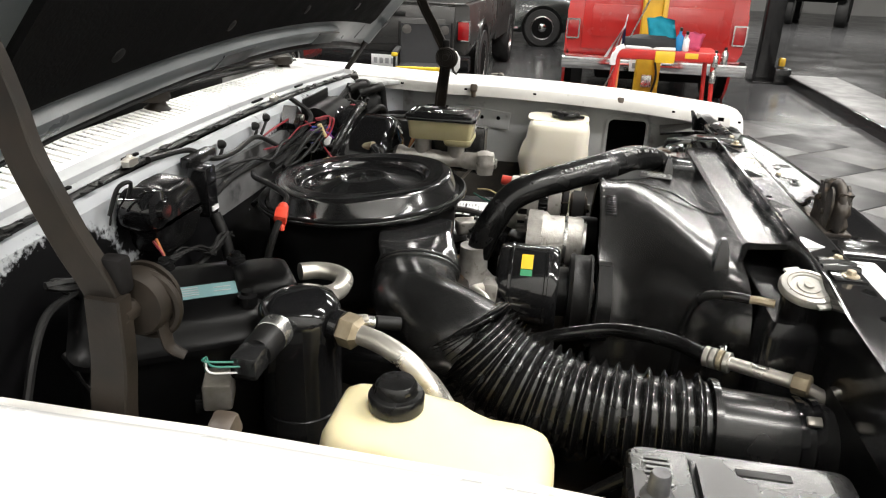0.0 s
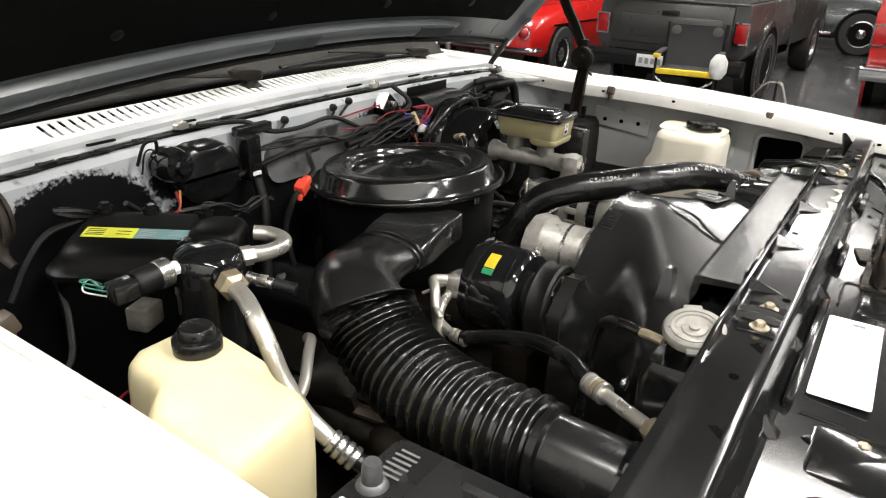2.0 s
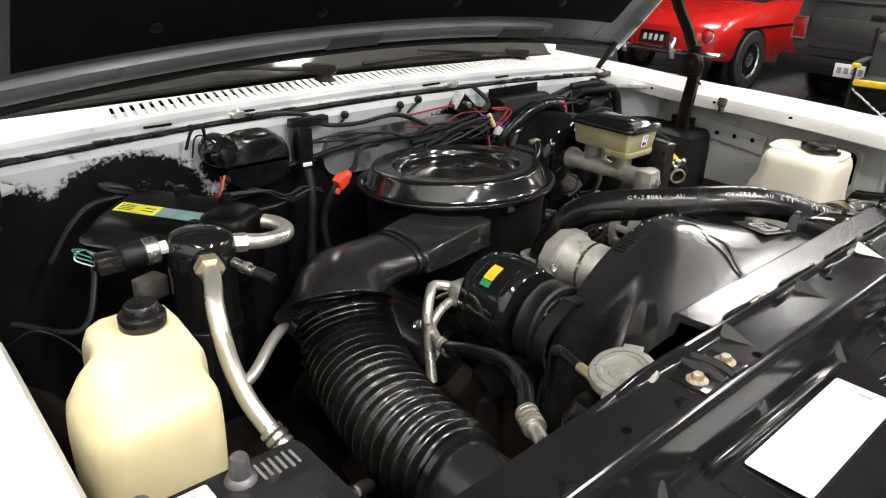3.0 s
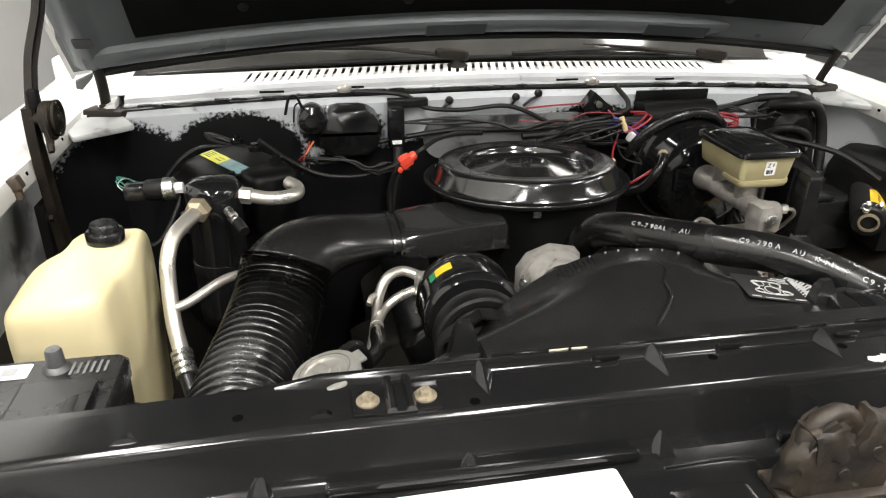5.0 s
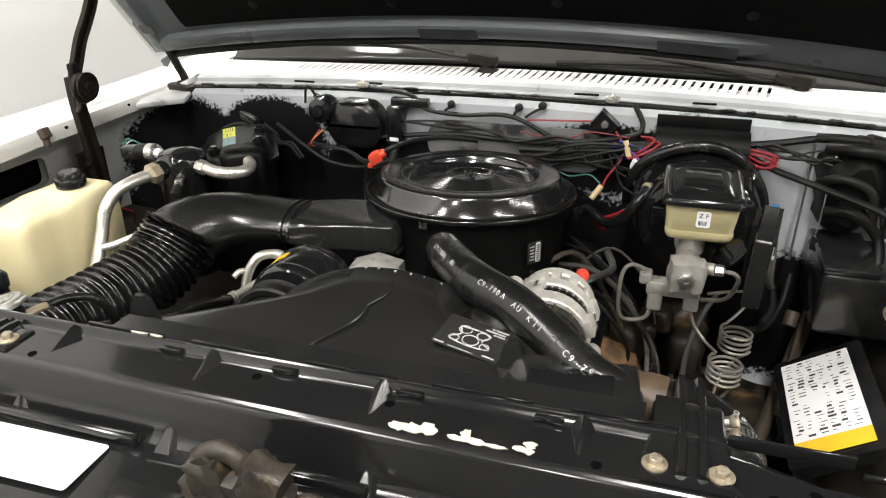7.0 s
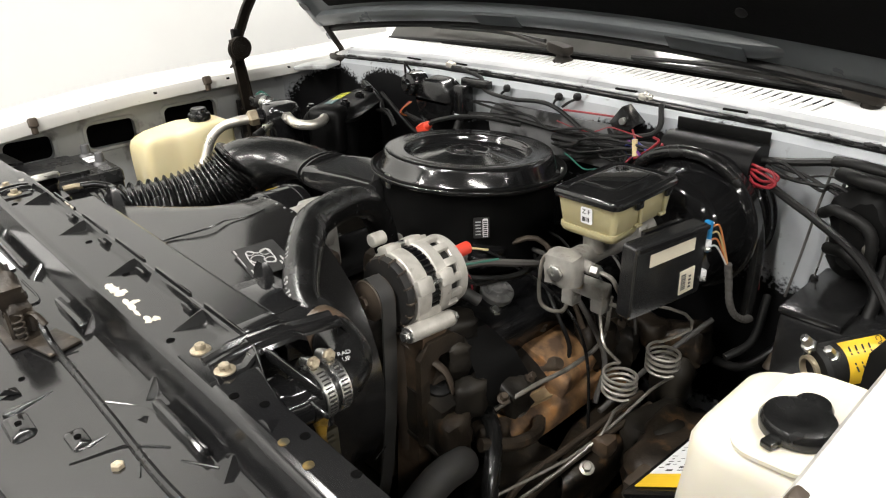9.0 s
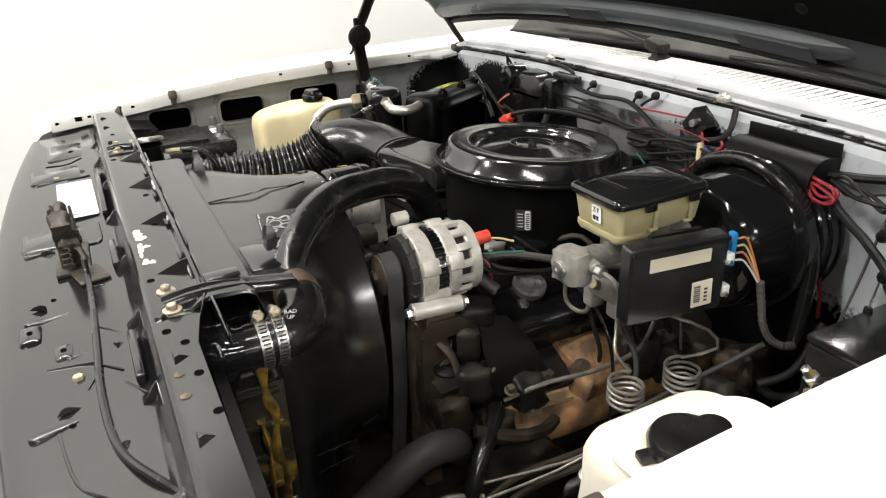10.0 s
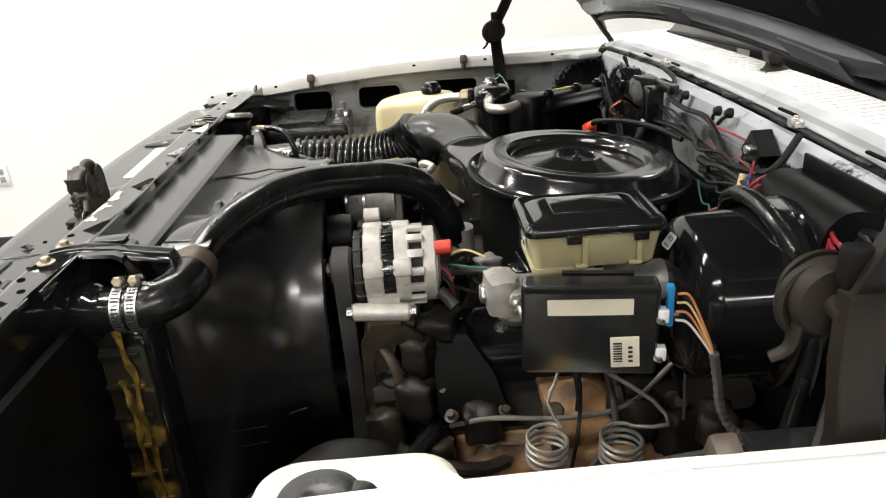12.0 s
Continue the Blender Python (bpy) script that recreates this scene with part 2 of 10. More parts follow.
LATCHRUST = mat("greasy_latch_metal", (0.050, 0.039, 0.028), (0.015, 0.012, 0.010), 0.5, metal=0.15, scale=28, bump=0.5, bscale=110, dirt=((0.18, 0.13, 0.085), 40, 0.62))
HINGE = mat("worn_hinge_metal", (0.045, 0.035, 0.027), (0.08, 0.06, 0.043), 0.5, metal=0.15, scale=22, bump=0.2, bscale=120)
LINKBLACK = mat("dull_black_link", (0.004, 0.004, 0.004), (0.007, 0.006, 0.006), 0.6, scale=22, bump=0.15, bscale=120, spec=0.15)
OILCAP = mat("worn_oil_cap", (0.17, 0.17, 0.165), (0.09, 0.09, 0.09), 0.45, scale=60, bump=0.2)
BELT = mat("worn_belt_rubber", (0.03, 0.03, 0.03), (0.045, 0.043, 0.04), 0.6, scale=30, bump=0.1)
LINK = mat("black_hinge_paint", (0.008, 0.0065, 0.005), (0.019, 0.0145, 0.0105), 0.55, scale=22, bump=0.15, bscale=120, spec=0.2)
CORE = mat("stained_radiator_side", (0.010, 0.009, 0.007), (0.022, 0.019, 0.010), 0.35, scale=20, bump=0.25, bscale=70, dirt=((0.26, 0.165, 0.03), 19, 0.56))
WALLPAINT = mat("white_wall_paint", (0.82, 0.82, 0.80), (0.80, 0.80, 0.78), 0.75, scale=3, bump=0.04, bscale=400)
# South wall is unseen; grey instead of white lowers fill on front faces.
WALLGREY = mat("grey_wall_paint", (0.30, 0.30, 0.30), (0.27, 0.27, 0.27), 0.7, scale=3, bump=0.04, bscale=400)
# Ceiling is unseen; kept dark to cut reflections in black parts.
CEILPAINT = mat("dark_ceiling_paint", (0.15, 0.15, 0.15), None, 0.85, scale=2, bump=0.04)
FLOORPAINT = mat("polished_grey_floor", (0.085, 0.085, 0.088), (0.065, 0.066, 0.068), 0.2, scale=1.6, bump=0.02, bscale=60, rvar=0.08, dirt=((0.11, 0.11, 0.11), 3.0, 0.6))
TILELIGHT = mat("grey_floor_tile", (0.10, 0.10, 0.10), (0.085, 0.085, 0.085), 0.45, scale=4, bump=0.05, bscale=180)
TILEDARK = mat("charcoal_floor_tile", (0.05, 0.05, 0.052), (0.04, 0.04, 0.042), 0.45, scale=4, bump=0.08, bscale=180)
BASEDARK = mat("dark_baseboard", (0.03, 0.03, 0.032), None, 0.5, bump=0.02)
RED = mat("red_car_paint", (0.42, 0.012, 0.010), (0.38, 0.010, 0.008), 0.25, scale=3, bump=0.005, coat=0.6, rvar=0.05)
CHARCOAL = mat("charcoal_car_paint", (0.045, 0.044, 0.042), (0.036, 0.036, 0.035), 0.3, scale=3, bump=0.005, coat=0.4, rvar=0.05)
DARKGREEN = mat("dark_green_car_paint", (0.014, 0.02, 0.018), None, 0.25, scale=3, bump=0.005, coat=0.5, rvar=0.05)
CHROME = mat("chrome", (0.8, 0.8, 0.8), (0.7, 0.7, 0.7), 0.1, metal=1.0, bump=0.01, rvar=0.04)
TYRE = mat("tyre_rubber", (0.014, 0.014, 0.014), (0.022, 0.022, 0.022), 0.75, scale=20, bump=0.2, bscale=100)
REDLENS = mat("red_lens", (0.33, 0.008, 0.01), None, 0.15, bump=0, coat=0.5)
LIFTYELLOW = mat("lift_yellow_paint", (0.62, 0.38, 0.02), (0.5, 0.3, 0.02), 0.4, scale=8, bump=0.04)
CARTRED = mat("cart_red_paint", (0.55, 0.03, 0.025), (0.45, 0.025, 0.02), 0.35, scale=8, bump=0.03)
BLUECLOTH = mat("blue_cloth", (0.03, 0.42, 0.55), None, 0.85, bump=0.2)
PINKCLOTH = mat("pink_cloth", (0.75, 0.16, 0.30), None, 0.85, bump=0.2)
CHAIRBLACK = mat("black_canvas", (0.015, 0.016, 0.018), (0.022, 0.022, 0.024), 0.8, bump=0.3, bscale=300)
CHAIRYELLOW = mat("yellow_canvas", (0.75, 0.52, 0.02), None, 0.75, bump=0.2)
FLAGBLUE = mat("navy_cloth", (0.03, 0.04, 0.14), None, 0.8, bump=0.1)
FLAGRED = mat("faded_red_cloth", (0.5, 0.08, 0.08), None, 0.8, bump=0.1)
FLAGWHITE = mat("white_cloth", (0.72, 0.72, 0.72), None, 0.8, bump=0.1)
GLASS = mat("windshield_glass", (0.150, 0.146, 0.136), (0.095, 0.093, 0.088), 0.06, bump=0.0, rvar=0.02, coat=0.5, scale=5)
TUBEGLOW = glow("lamp_diffuser", (1.0, 0.97, 0.92), 6.0)


# ---- mesh helpers ----
def begin():
    return bmesh.new()


def box(bm, c, s, bev=0.0, rot=None, seg=2):
    m = Matrix.Translation(c) @ (Euler([radians(a) for a in rot]).to_matrix().to_4x4() if rot else Matrix()) @ Matrix.Diagonal((*s, 1))
    r = bmesh.ops.create_cube(bm, size=1, matrix=m)
    if bev:
        es = list({e for v in r["verts"] for e in v.link_edges})
        bmesh.ops.bevel(bm, geom=es, offset=bev, segments=seg, affect="EDGES", profile=0.5)
    return bm


def basis(axis):
    w = Vector(axis).normalized()
    u = w.orthogonal().normalized()
    if abs(w.z) < 0.99:
        u = Vector((0, 0, 1)).cross(w).normalized()
    v = w.cross(u)
    return u, v, w


def loft(bm, rings, close=True, cap0=True, cap1=True):
    rows = [[bm.verts.new(p) for p in ring] for ring in rings]
    k = len(rows[0])
    for a, b in zip(rows, rows[1:]):
        for i in range(k if close else k - 1):
            j = (i + 1) % k
            bm.faces.new((a[i], a[j], b[j], b[i]))
    if close and cap0:
        bm.faces.new(rows[0][::-1])
    if close and cap1:
        bm.faces.new(rows[-1])
    return bm


def lathe(bm, prof, at=(0, 0, 0), axis=(0, 0, 1), seg=32, hoop=False):
    """A turned body: prof rows (radius, height along the axis); a hoop is open in the middle."""
    u, v, w = basis(axis)
    o = Vector(at)
    rings = []
    for r, h in prof:
        r = max(r, 0.0004)
        rings.append([o + w * h + u * (r * math.cos(2 * math.pi * i / seg)) + v * (r * math.sin(2 * math.pi * i / seg)) for i in range(seg)])
    if hoop:
        rows = [[bm.verts.new(p) for p in ring] for ring in rings]
        for a, b in zip(rows, rows[1:] + rows[:1]):
            for i in range(seg):
                bm.faces.new((a[i], a[(i + 1) % seg], b[(i + 1) % seg], b[i]))
        return bm
    return loft(bm, rings)


def rod(bm, p0, p1, r0, r1=None, seg=14):
    p0, p1 = Vector(p0), Vector(p1)
    n = (p1 - p0).length
    r1 = r0 if r1 is None else r1
    e = min(r0, r1, n * 0.4) * 0.15
    return lathe(bm, [(r0 - e, 0), (r0, e), (r1, n - e), (r1 - e, n)], p0, p1 - p0, seg)


def smooth_path(pts, n=6):
    p = [Vector(q) for q in pts]
    p = [p[0] * 2 - p[1]] + p + [p[-1] * 2 - p[-2]]
    out = []
    for i in range(1, len(p) - 2):
        for k in range(n):
            t = k / n
            out.append(0.5 * (2 * p[i] + (p[i + 1] - p[i - 1]) * t + (2 * p[i - 1] - 5 * p[i] + 4 * p[i + 1] - p[i + 2]) * t * t
                              + (3 * p[i] - p[i - 1] - 3 * p[i + 1] + p[i + 2]) * t ** 3))
    out.append(p[-2])
    return out


def frames_along(path):
    """Positions with a steady cross-section frame along a path."""
    out = []
    t0 = (path[1] - path[0]).normalized()
    u = Vector((0, 0, 1)).cross(t0)
    u = u.normalized() if u.length > 0.05 else t0.orthogonal().normalized()
    for i, p in enumerate(path):
        t = (path[min(i + 1, len(path) - 1)] - path[max(i - 1, 0)]).normalized()
        u = (u - t * u.dot(t)).normalized()
        out.append((p, t, u, t.cross(u)))
    return out


def sweep(bm, pts, r, seg=12, n=6, flat=1.0):
    """A hose or bar along a smooth path; r a number or a function of 0..1."""
    path = smooth_path(pts, n) if n > 1 else [Vector(p) for p in pts]
    fr = frames_along(path)
    rings = []
    for i, (p, t, u, v) in enumerate(fr):
        k = r(i / (len(fr) - 1)) if callable(r) else r
        f = flat(i / (len(fr) - 1)) if callable(flat) else flat
        rings.append([p + u * (k * math.cos(2 * math.pi * j / seg)) + v * (k * f * math.sin(2 * math.pi * j / seg)) for j in range(seg)])
    return loft(bm, rings)


def rrect(x0, y0, x1, y1, r, n=4):
    out = []
    for cx, cy, a in ((x1 - r, y1 - r, 0), (x0 + r, y1 - r, 90), (x0 + r, y0 + r, 180), (x1 - r, y0 + r, 270)):
        for i in range(n + 1):
            b = radians(a + 90 * i / n)
            out.append((cx + r * math.cos(b), cy + r * math.sin(b)))
    return out


def plate(bm, outer, holes, thick, m=None):
    """A flat sheet in its own xy plane with holes through it, thick along z."""
    tmp = bmesh.new()
    for loop in [outer, *holes]:
        vs = [tmp.verts.new((x, y, 0)) for x, y in loop]
        for a, b in zip(vs, vs[1:] + vs[:1]):
            tmp.edges.new((a, b))
    bmesh.ops.triangle_fill(tmp, edges=tmp.edges[:], use_beauty=True, use_dissolve=False)
    r = bmesh.ops.extrude_face_region(tmp, geom=tmp.faces[:])
    bmesh.ops.translate(tmp, verts=[v for v in r["geom"] if isinstance(v, bmesh.types.BMVert)], vec=(0, 0, thick))
    bmesh.ops.recalc_face_normals(tmp, faces=tmp.faces[:])
    if m is not None:
        tmp.transform(m)
    me = bpy.data.meshes.new("tmp")
    tmp.to_mesh(me)
    tmp.free()
    bm.from_mesh(me)
    bpy.data.meshes.remove(me)
    return bm


def bolt(bm, at, axis=(0, 0, 1), r=0.008, h=0.006, washer=1.5):
    """A hexagon head on its washer."""
    u, v, w = basis(axis)
    lathe(bm, [(r * washer, 0), (r * washer, 0.0015), (r * 0.9, 0.0025)], at, axis, 18)
    lathe(bm, [(r, 0.002), (r, h), (r * 0.85, h + 0.0012), (r * 0.3, h + 0.0013)], at, axis, 6)
    return bm


def lump(bm, c, size, seed=0, rough=0.12, rot=None, cuts=3, edge=0.55):
    """A rounded casting: a subdivided box drawn towards a ball, with an uneven skin."""
    rng = random.Random(seed)
    tmp = bmesh.new()
    bmesh.ops.create_cube(tmp, size=1)
    bmesh.ops.subdivide_edges(tmp, edges=tmp.edges[:], cuts=cuts, use_grid_fill=True)
    vs = tmp.verts[:]
    m = Matrix.Translation(c) @ (Euler([radians(a) for a in rot]).to_matrix().to_4x4() if rot else Matrix()) @ Matrix.Diagonal((*size, 1))
    ph = [rng.uniform(0, 6) for _ in range(6)]
    for v in vs:
        p = v.co.copy()
        ball = p.normalized() * 0.62
        q = p.lerp(ball, 1 - edge)
        k = 1 + rough * (math.sin(7 * p.x + ph[0]) * math.sin(6 * p.y + ph[1]) + 0.6 * math.sin(11 * p.z + ph[2] + 5 * p.x) + 0.4 * rng.uniform(-1, 1))
        v.co = m @ (q * k)
    me = bpy.data.meshes.new("tmp")
    tmp.to_mesh(me)
    tmp.free()
    bm.from_mesh(me)
    bpy.data.meshes.remove(me)
    return bm


def tangle(host, material, start, end, n, spread, r, seed, name="wire"):
    """Loose wires between two places, each with its own sag."""
    rng = random.Random(seed)
    a, b = Vector(start), Vector(end)
    for k in range(n):
        pts = []
        for i in range(6):
            w = math.sin(math.pi * i / 5)
            j = Vector((rng.uniform(-1, 1), rng.uniform(-0.6, 0.4), rng.uniform(-1, 1))) * spread * (0.25 + w)
            pts.append(a.lerp(b, i / 5) + j)
        part(name, sweep(begin(), pts, r * rng.uniform(0.6, 1.2), 6, 5), material, host)


WORLD_OF = {}


def thing(name, base, label, category, group="", kind=""):
    e = new(name)
    e.location = base
    e.empty_display_size = 0.05
    WORLD_OF[e.name] = Matrix.Translation(base)
    return tagged(e, label, category, group, kind)


def finish(name, bm, material, smooth=40):
    bmesh.ops.recalc_face_normals(bm, faces=bm.faces[:])
    me = bpy.data.meshes.new(name)
    bm.to_mesh(me)
    bm.free()
    me.materials.append(material)
    me.shade_smooth()
    me.set_sharp_from_angle(angle=radians(smooth))
    return me


def part(name, bm, material, parent=None, label="", smooth=40):
    ob = new(name, finish(name, bm, material, smooth))
    if parent is not None:
        ob.parent = parent
        ob.matrix_basis = WORLD_OF.get(parent.name, Matrix()).inverted()
    return tagged(ob, label)


def solo(name, bm, material, label, category, group="", kind="", smooth=40):
    return tagged(part(name, bm, material, None, "", smooth), label, category, group, kind)


def lettering(body, size, m, material, parent, name="lettering", label=""):
    """Built-in font letters laid in the xy plane of m, centred."""
    cu = bpy.data.curves.new("text", "FONT")
    cu.body, cu.size, cu.align_x, cu.align_y, cu.extrude = body, size, "CENTER", "CENTER", 0.0002
    ob = bpy.data.objects.new("text", cu)
    scene.collection.objects.link(ob)
    me = bpy.data.meshes.new_from_object(ob.evaluated_get(bpy.context.evaluated_depsgraph_get()))
    bpy.data.objects.remove(ob)
    bpy.data.curves.remove(cu)
    me.transform(m)
    me.name = name
    me.materials.clear()
    me.materials.append(material)
    out = new(name, me)
    out.parent = parent
    out.matrix_basis = WORLD_OF.get(parent.name, Matrix()).inverted() if parent else Matrix()
    return tagged(out, label)


def facing(at, x_dir, y_dir):
    """A pose whose xy plane has these directions."""
    x = Vector(x_dir).normalized()
    z = x.cross(Vector(y_dir)).normalized()
    y = z.cross(x)
    m = Matrix((x, y, z)).transposed().to_4x4()
    return Matrix.Translation(at) @ m


def sticker(name, m, w, h, material, parent, label="", r=0.003):
    return part(name, plate(begin(), rrect(-w / 2, -h / 2, w / 2, h / 2, r), [], 0.0008, m), material, parent, label)


def bars(m, rects, material, parent, name="print"):
    """Small printed bars, rows (x, y, width, height) in the plane of m."""
    bm = begin()
    for x, y, w, h in rects:
        bm.from_mesh(BAR_CACHE(x, y, w, h, m))
    return part(name, bm, material, parent)


def BAR_CACHE(x, y, w, h, m):
    me = bpy.data.meshes.new("bar")
    t = bmesh.new()
    bmesh.ops.create_cube(t, size=1, matrix=m @ Matrix.Translation((x, y, 0.0010)) @ Matrix.Diagonal((w, h, 0.0006, 1)))
    t.to_mesh(me)
    t.free()
    return me


def lerp_table(table, y):
    for (a, va), (b, vb) in zip(table, table[1:]):
        if y <= b:
            k = max(0, (y - a) / (b - a))
            return va + (vb - va) * k
    return table[-1][1]


# ---- the room ----
def room():
    bm = box(begin(), ((ROOM_X0 + ROOM_X1) / 2, (ROOM_Y0 + ROOM_Y1) / 2, -0.06), (ROOM_X1 - ROOM_X0 + 0.4, ROOM_Y1 - ROOM_Y0 + 0.4, 0.12))
    solo("floor", bm, FLOORPAINT, "polished dark grey showroom floor with faint scuffs", "floor", kind="structure")
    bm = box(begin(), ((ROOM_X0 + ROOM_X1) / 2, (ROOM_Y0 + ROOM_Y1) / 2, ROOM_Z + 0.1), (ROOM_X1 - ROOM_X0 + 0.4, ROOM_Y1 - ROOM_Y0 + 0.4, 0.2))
    solo("ceiling", bm, CEILPAINT, "plain dark showroom ceiling, unseen", "ceiling", kind="structure")
    for name, c, s in (("wall_west", (ROOM_X0 - 0.1, (ROOM_Y0 + ROOM_Y1) / 2, ROOM_Z / 2), (0.2, ROOM_Y1 - ROOM_Y0 + 0.4, ROOM_Z)),
                       ("wall_east", (ROOM_X1 + 0.1, (ROOM_Y0 + ROOM_Y1) / 2, ROOM_Z / 2), (0.2, ROOM_Y1 - ROOM_Y0 + 0.4, ROOM_Z)),
                       ("wall_south", ((ROOM_X0 + ROOM_X1) / 2, ROOM_Y0 - 0.1, ROOM_Z / 2), (ROOM_X1 - ROOM_X0, 0.2, ROOM_Z)),
                       ("wall_north", ((ROOM_X0 + ROOM_X1) / 2, ROOM_Y1 + 0.1, ROOM_Z / 2), (ROOM_X1 - ROOM_X0, 0.2, ROOM_Z))):
        solo(name, box(begin(), c, s), WALLGREY if name == "wall_south" else WALLPAINT, "plain grey wall closing the room, unseen" if name == "wall_south" else "plain white painted showroom wall", "wall", kind="structure")
    bm = box(begin(), (ROOM_X0 + 0.008, (ROOM_Y0 + ROOM_Y1) / 2, 0.05), (0.016, ROOM_Y1 - ROOM_Y0, 0.1), 0.004)
    solo("baseboard", bm, BASEDARK, "dark baseboard along the white wall", "baseboard", kind="structure")
    sock = thing("wall_socket", (ROOM_X0, -2.51, 0.45), "white plastic wall socket on the white wall", "socket")
    part("cover", box(begin(), (ROOM_X0 + 0.004, -2.51, 0.45), (0.008, 0.07, 0.115), 0.003), PAPER, sock)
    for dz in (-0.022, 0.022):
        part("outlet", box(begin(), (ROOM_X0 + 0.009, -2.51, 0.45 + dz), (0.003, 0.028, 0.03), 0.001), GREYINK, sock)
    first = None
    for lx, ly, power in LAMPS:
        if first is None:
            first = thing("strip_light", (lx, ly, ROOM_Z), "long white ceiling strip light, switched on", "ceiling light", "ceiling strip lights")
            part("housing", box(begin(), (lx, ly, ROOM_Z - 0.035), (0.3, 2.4, 0.07), 0.006), CEILPAINT, first)
            part("diffuser", box(begin(), (lx, ly, ROOM_Z - 0.11), (0.26, 2.3, 0.08), 0.02), TUBEGLOW, first)
        else:
            copy_thing(first, Matrix.Translation((lx, ly, ROOM_Z)))


room()

# ---- pickup truck: body round the engine bay ----
FENDER_TOP = [(-0.90, 1.106), (-0.867, 1.112), (-0.56, 1.141), (-0.13, 1.164), (0.30, 1.173), (0.62, 1.18)]
truck = thing("pickup_truck", (0, 0, 0), "white older pickup truck with its hood open over the engine bay", "pickup truck")


FENDER_LIFT = {-1: [(-0.95, 0.0), (-0.65, 0.0), (-0.36, 0.010), (-0.20, 0.007), (0.0, 0.002), (0.20, 0.0), (0.70, 0.0)],
               1: [(-0.95, 0.0), (-0.30, 0.0), (-0.07, -0.008), (0.05, -0.008), (0.25, -0.003), (0.70, -0.003)]}


def fender(s):
    tip = -0.895 if s < 0 else -0.855
    ys = [tip - 0.005, tip, tip + 0.015, tip + 0.04, tip + 0.08] + [-0.73 + 0.1 * i for i in range(14)]
    rings = []
    for k, y in enumerate(ys):
        z = lerp_table(FENDER_TOP, y) + lerp_table(FENDER_LIFT[s], y) - 1.164
        pinch = (0.034, 0.020, 0.008, 0.002)[k] if k < 4 else 0
        sec = [(0.848, 1.146), (0.850, 1.158), (0.856, 1.168), (0.872, 1.183), (0.886, 1.189), (0.905, 1.191), (0.935, 1.188), (0.962, 1.178), (0.982, 1.160),
               (0.993, 1.135), (0.999, 1.10), (1.003, 1.0), (1.006, 0.88), (1.0, 0.72), (0.985, 0.56), (0.975, 0.56), (0.990, 0.72), (0.995, 0.88), (0.990, 1.0),
               (0.984, 1.10), (0.972, 1.145), (0.93, 1.176), (0.890, 1.178), (0.868, 1.160), (0.861, 1.146)]
        rings.append([(s * (x - pinch * (x - 0.92) * 4), y, z + zz - (pinch if zz > 1.1 else 0)) for x, zz in sec])
    bm = loft(begin(), rings)
    ob = part("fender", bm, WHITE, truck, "glossy white front fender", 50)
    # inner ledge under the lip, with bolt holes
    bm = begin()
    rings = []
    for y in ys[3:]:
        z = lerp_table(FENDER_TOP, y) + lerp_table(FENDER_LIFT[s], y) - 1.164
        rings.append([(s * x, y, z + zz) for x, zz in ((0.838, 1.140), (0.840, 1.158), (0.846, 1.169), (0.857, 1.1715), (0.868, 1.177), (0.905, 1.146), (0.905, 1.134))])
    part("lip", loft(bm, rings), LIPWHITE, ob, "dull off-white fender lip", 30)
    bm = begin()
    for y in (-0.84, -0.79, -0.765, -0.66, -0.27, -0.07, 0.12):
        z = lerp_table(FENDER_TOP, y) + lerp_table(FENDER_LIFT[s], y) - 1.164
        w = 0.011 if y in (-0.79,) else 0.006
        part("hole", box(begin(), (s * 0.8412, y, z + 1.158), (0.003, w * 1.6, w), 0.0012, (0, 8 * s, 0)), HOLE, ob)
    # inner apron sheet with its openings
    if s < 0:
        holes = [(-0.624, 1.036, -0.516, 1.094), (-0.436, 1.036, -0.316, 1.098), (-0.236, 1.044, -0.09, 1.104)]
    else:
        holes = [(-0.60, 0.965, -0.49, 1.082), (-0.42, 1.0, -0.30, 1.085)]
    m = Matrix(((0, 0, 1, s * 0.903), (1, 0, 0, 0), (0, 1, 0, 0), (0, 0, 0, 1)))
    outer = [(-0.86, 0.66), (0.24, 0.66), (0.24, 1.158), (-0.13, 1.143), (-0.56, 1.12), (-0.86, 1.092)]
    hl = [rrect(*h, 0.016) for h in holes]
    part("apron", plate(begin(), outer, hl, 0.003, m), APRON, ob, "grey-white inner fender sheet with cut-outs")
    for h in holes:
        bm = begin()
        big, small = rrect(h[0] - 0.014, h[1] - 0.014, h[2] + 0.014, h[3] + 0.014, 0.026), rrect(h[0], h[1], h[2], h[3], 0.016)
        ring = lambda loop, d: [(s * (0.903 - d), yy, zz) for yy, zz in loop]
        mid = [((a[0] + b[0]) / 2, (a[1] + b[1]) / 2) for a, b in zip(big, small)]
        loft(bm, [ring(big, 0.0), ring(mid, 0.006), ring(small, 0.005), ring(small, -0.014)], cap0=False, cap1=False)
        part("rim", bm, APRON, ob)
        # black sheet behind each cut-out puts the hollow's shade into colour
        part("cutout_shade", box(begin(), (s * 0.935, (h[0] + h[2]) / 2, (h[1] + h[3]) / 2), (0.006, h[2] - h[0] + 0.03, h[3] - h[1] + 0.03)), HOLE, ob)
    if s > 0:
        pp = part("pressed_plate", box(begin(), (0.8985, -0.115, 1.063), (0.008, 0.17, 0.052), 0.003, (6, 0, 0)), APRON, ob, "grey pressed plate with bolt holes")
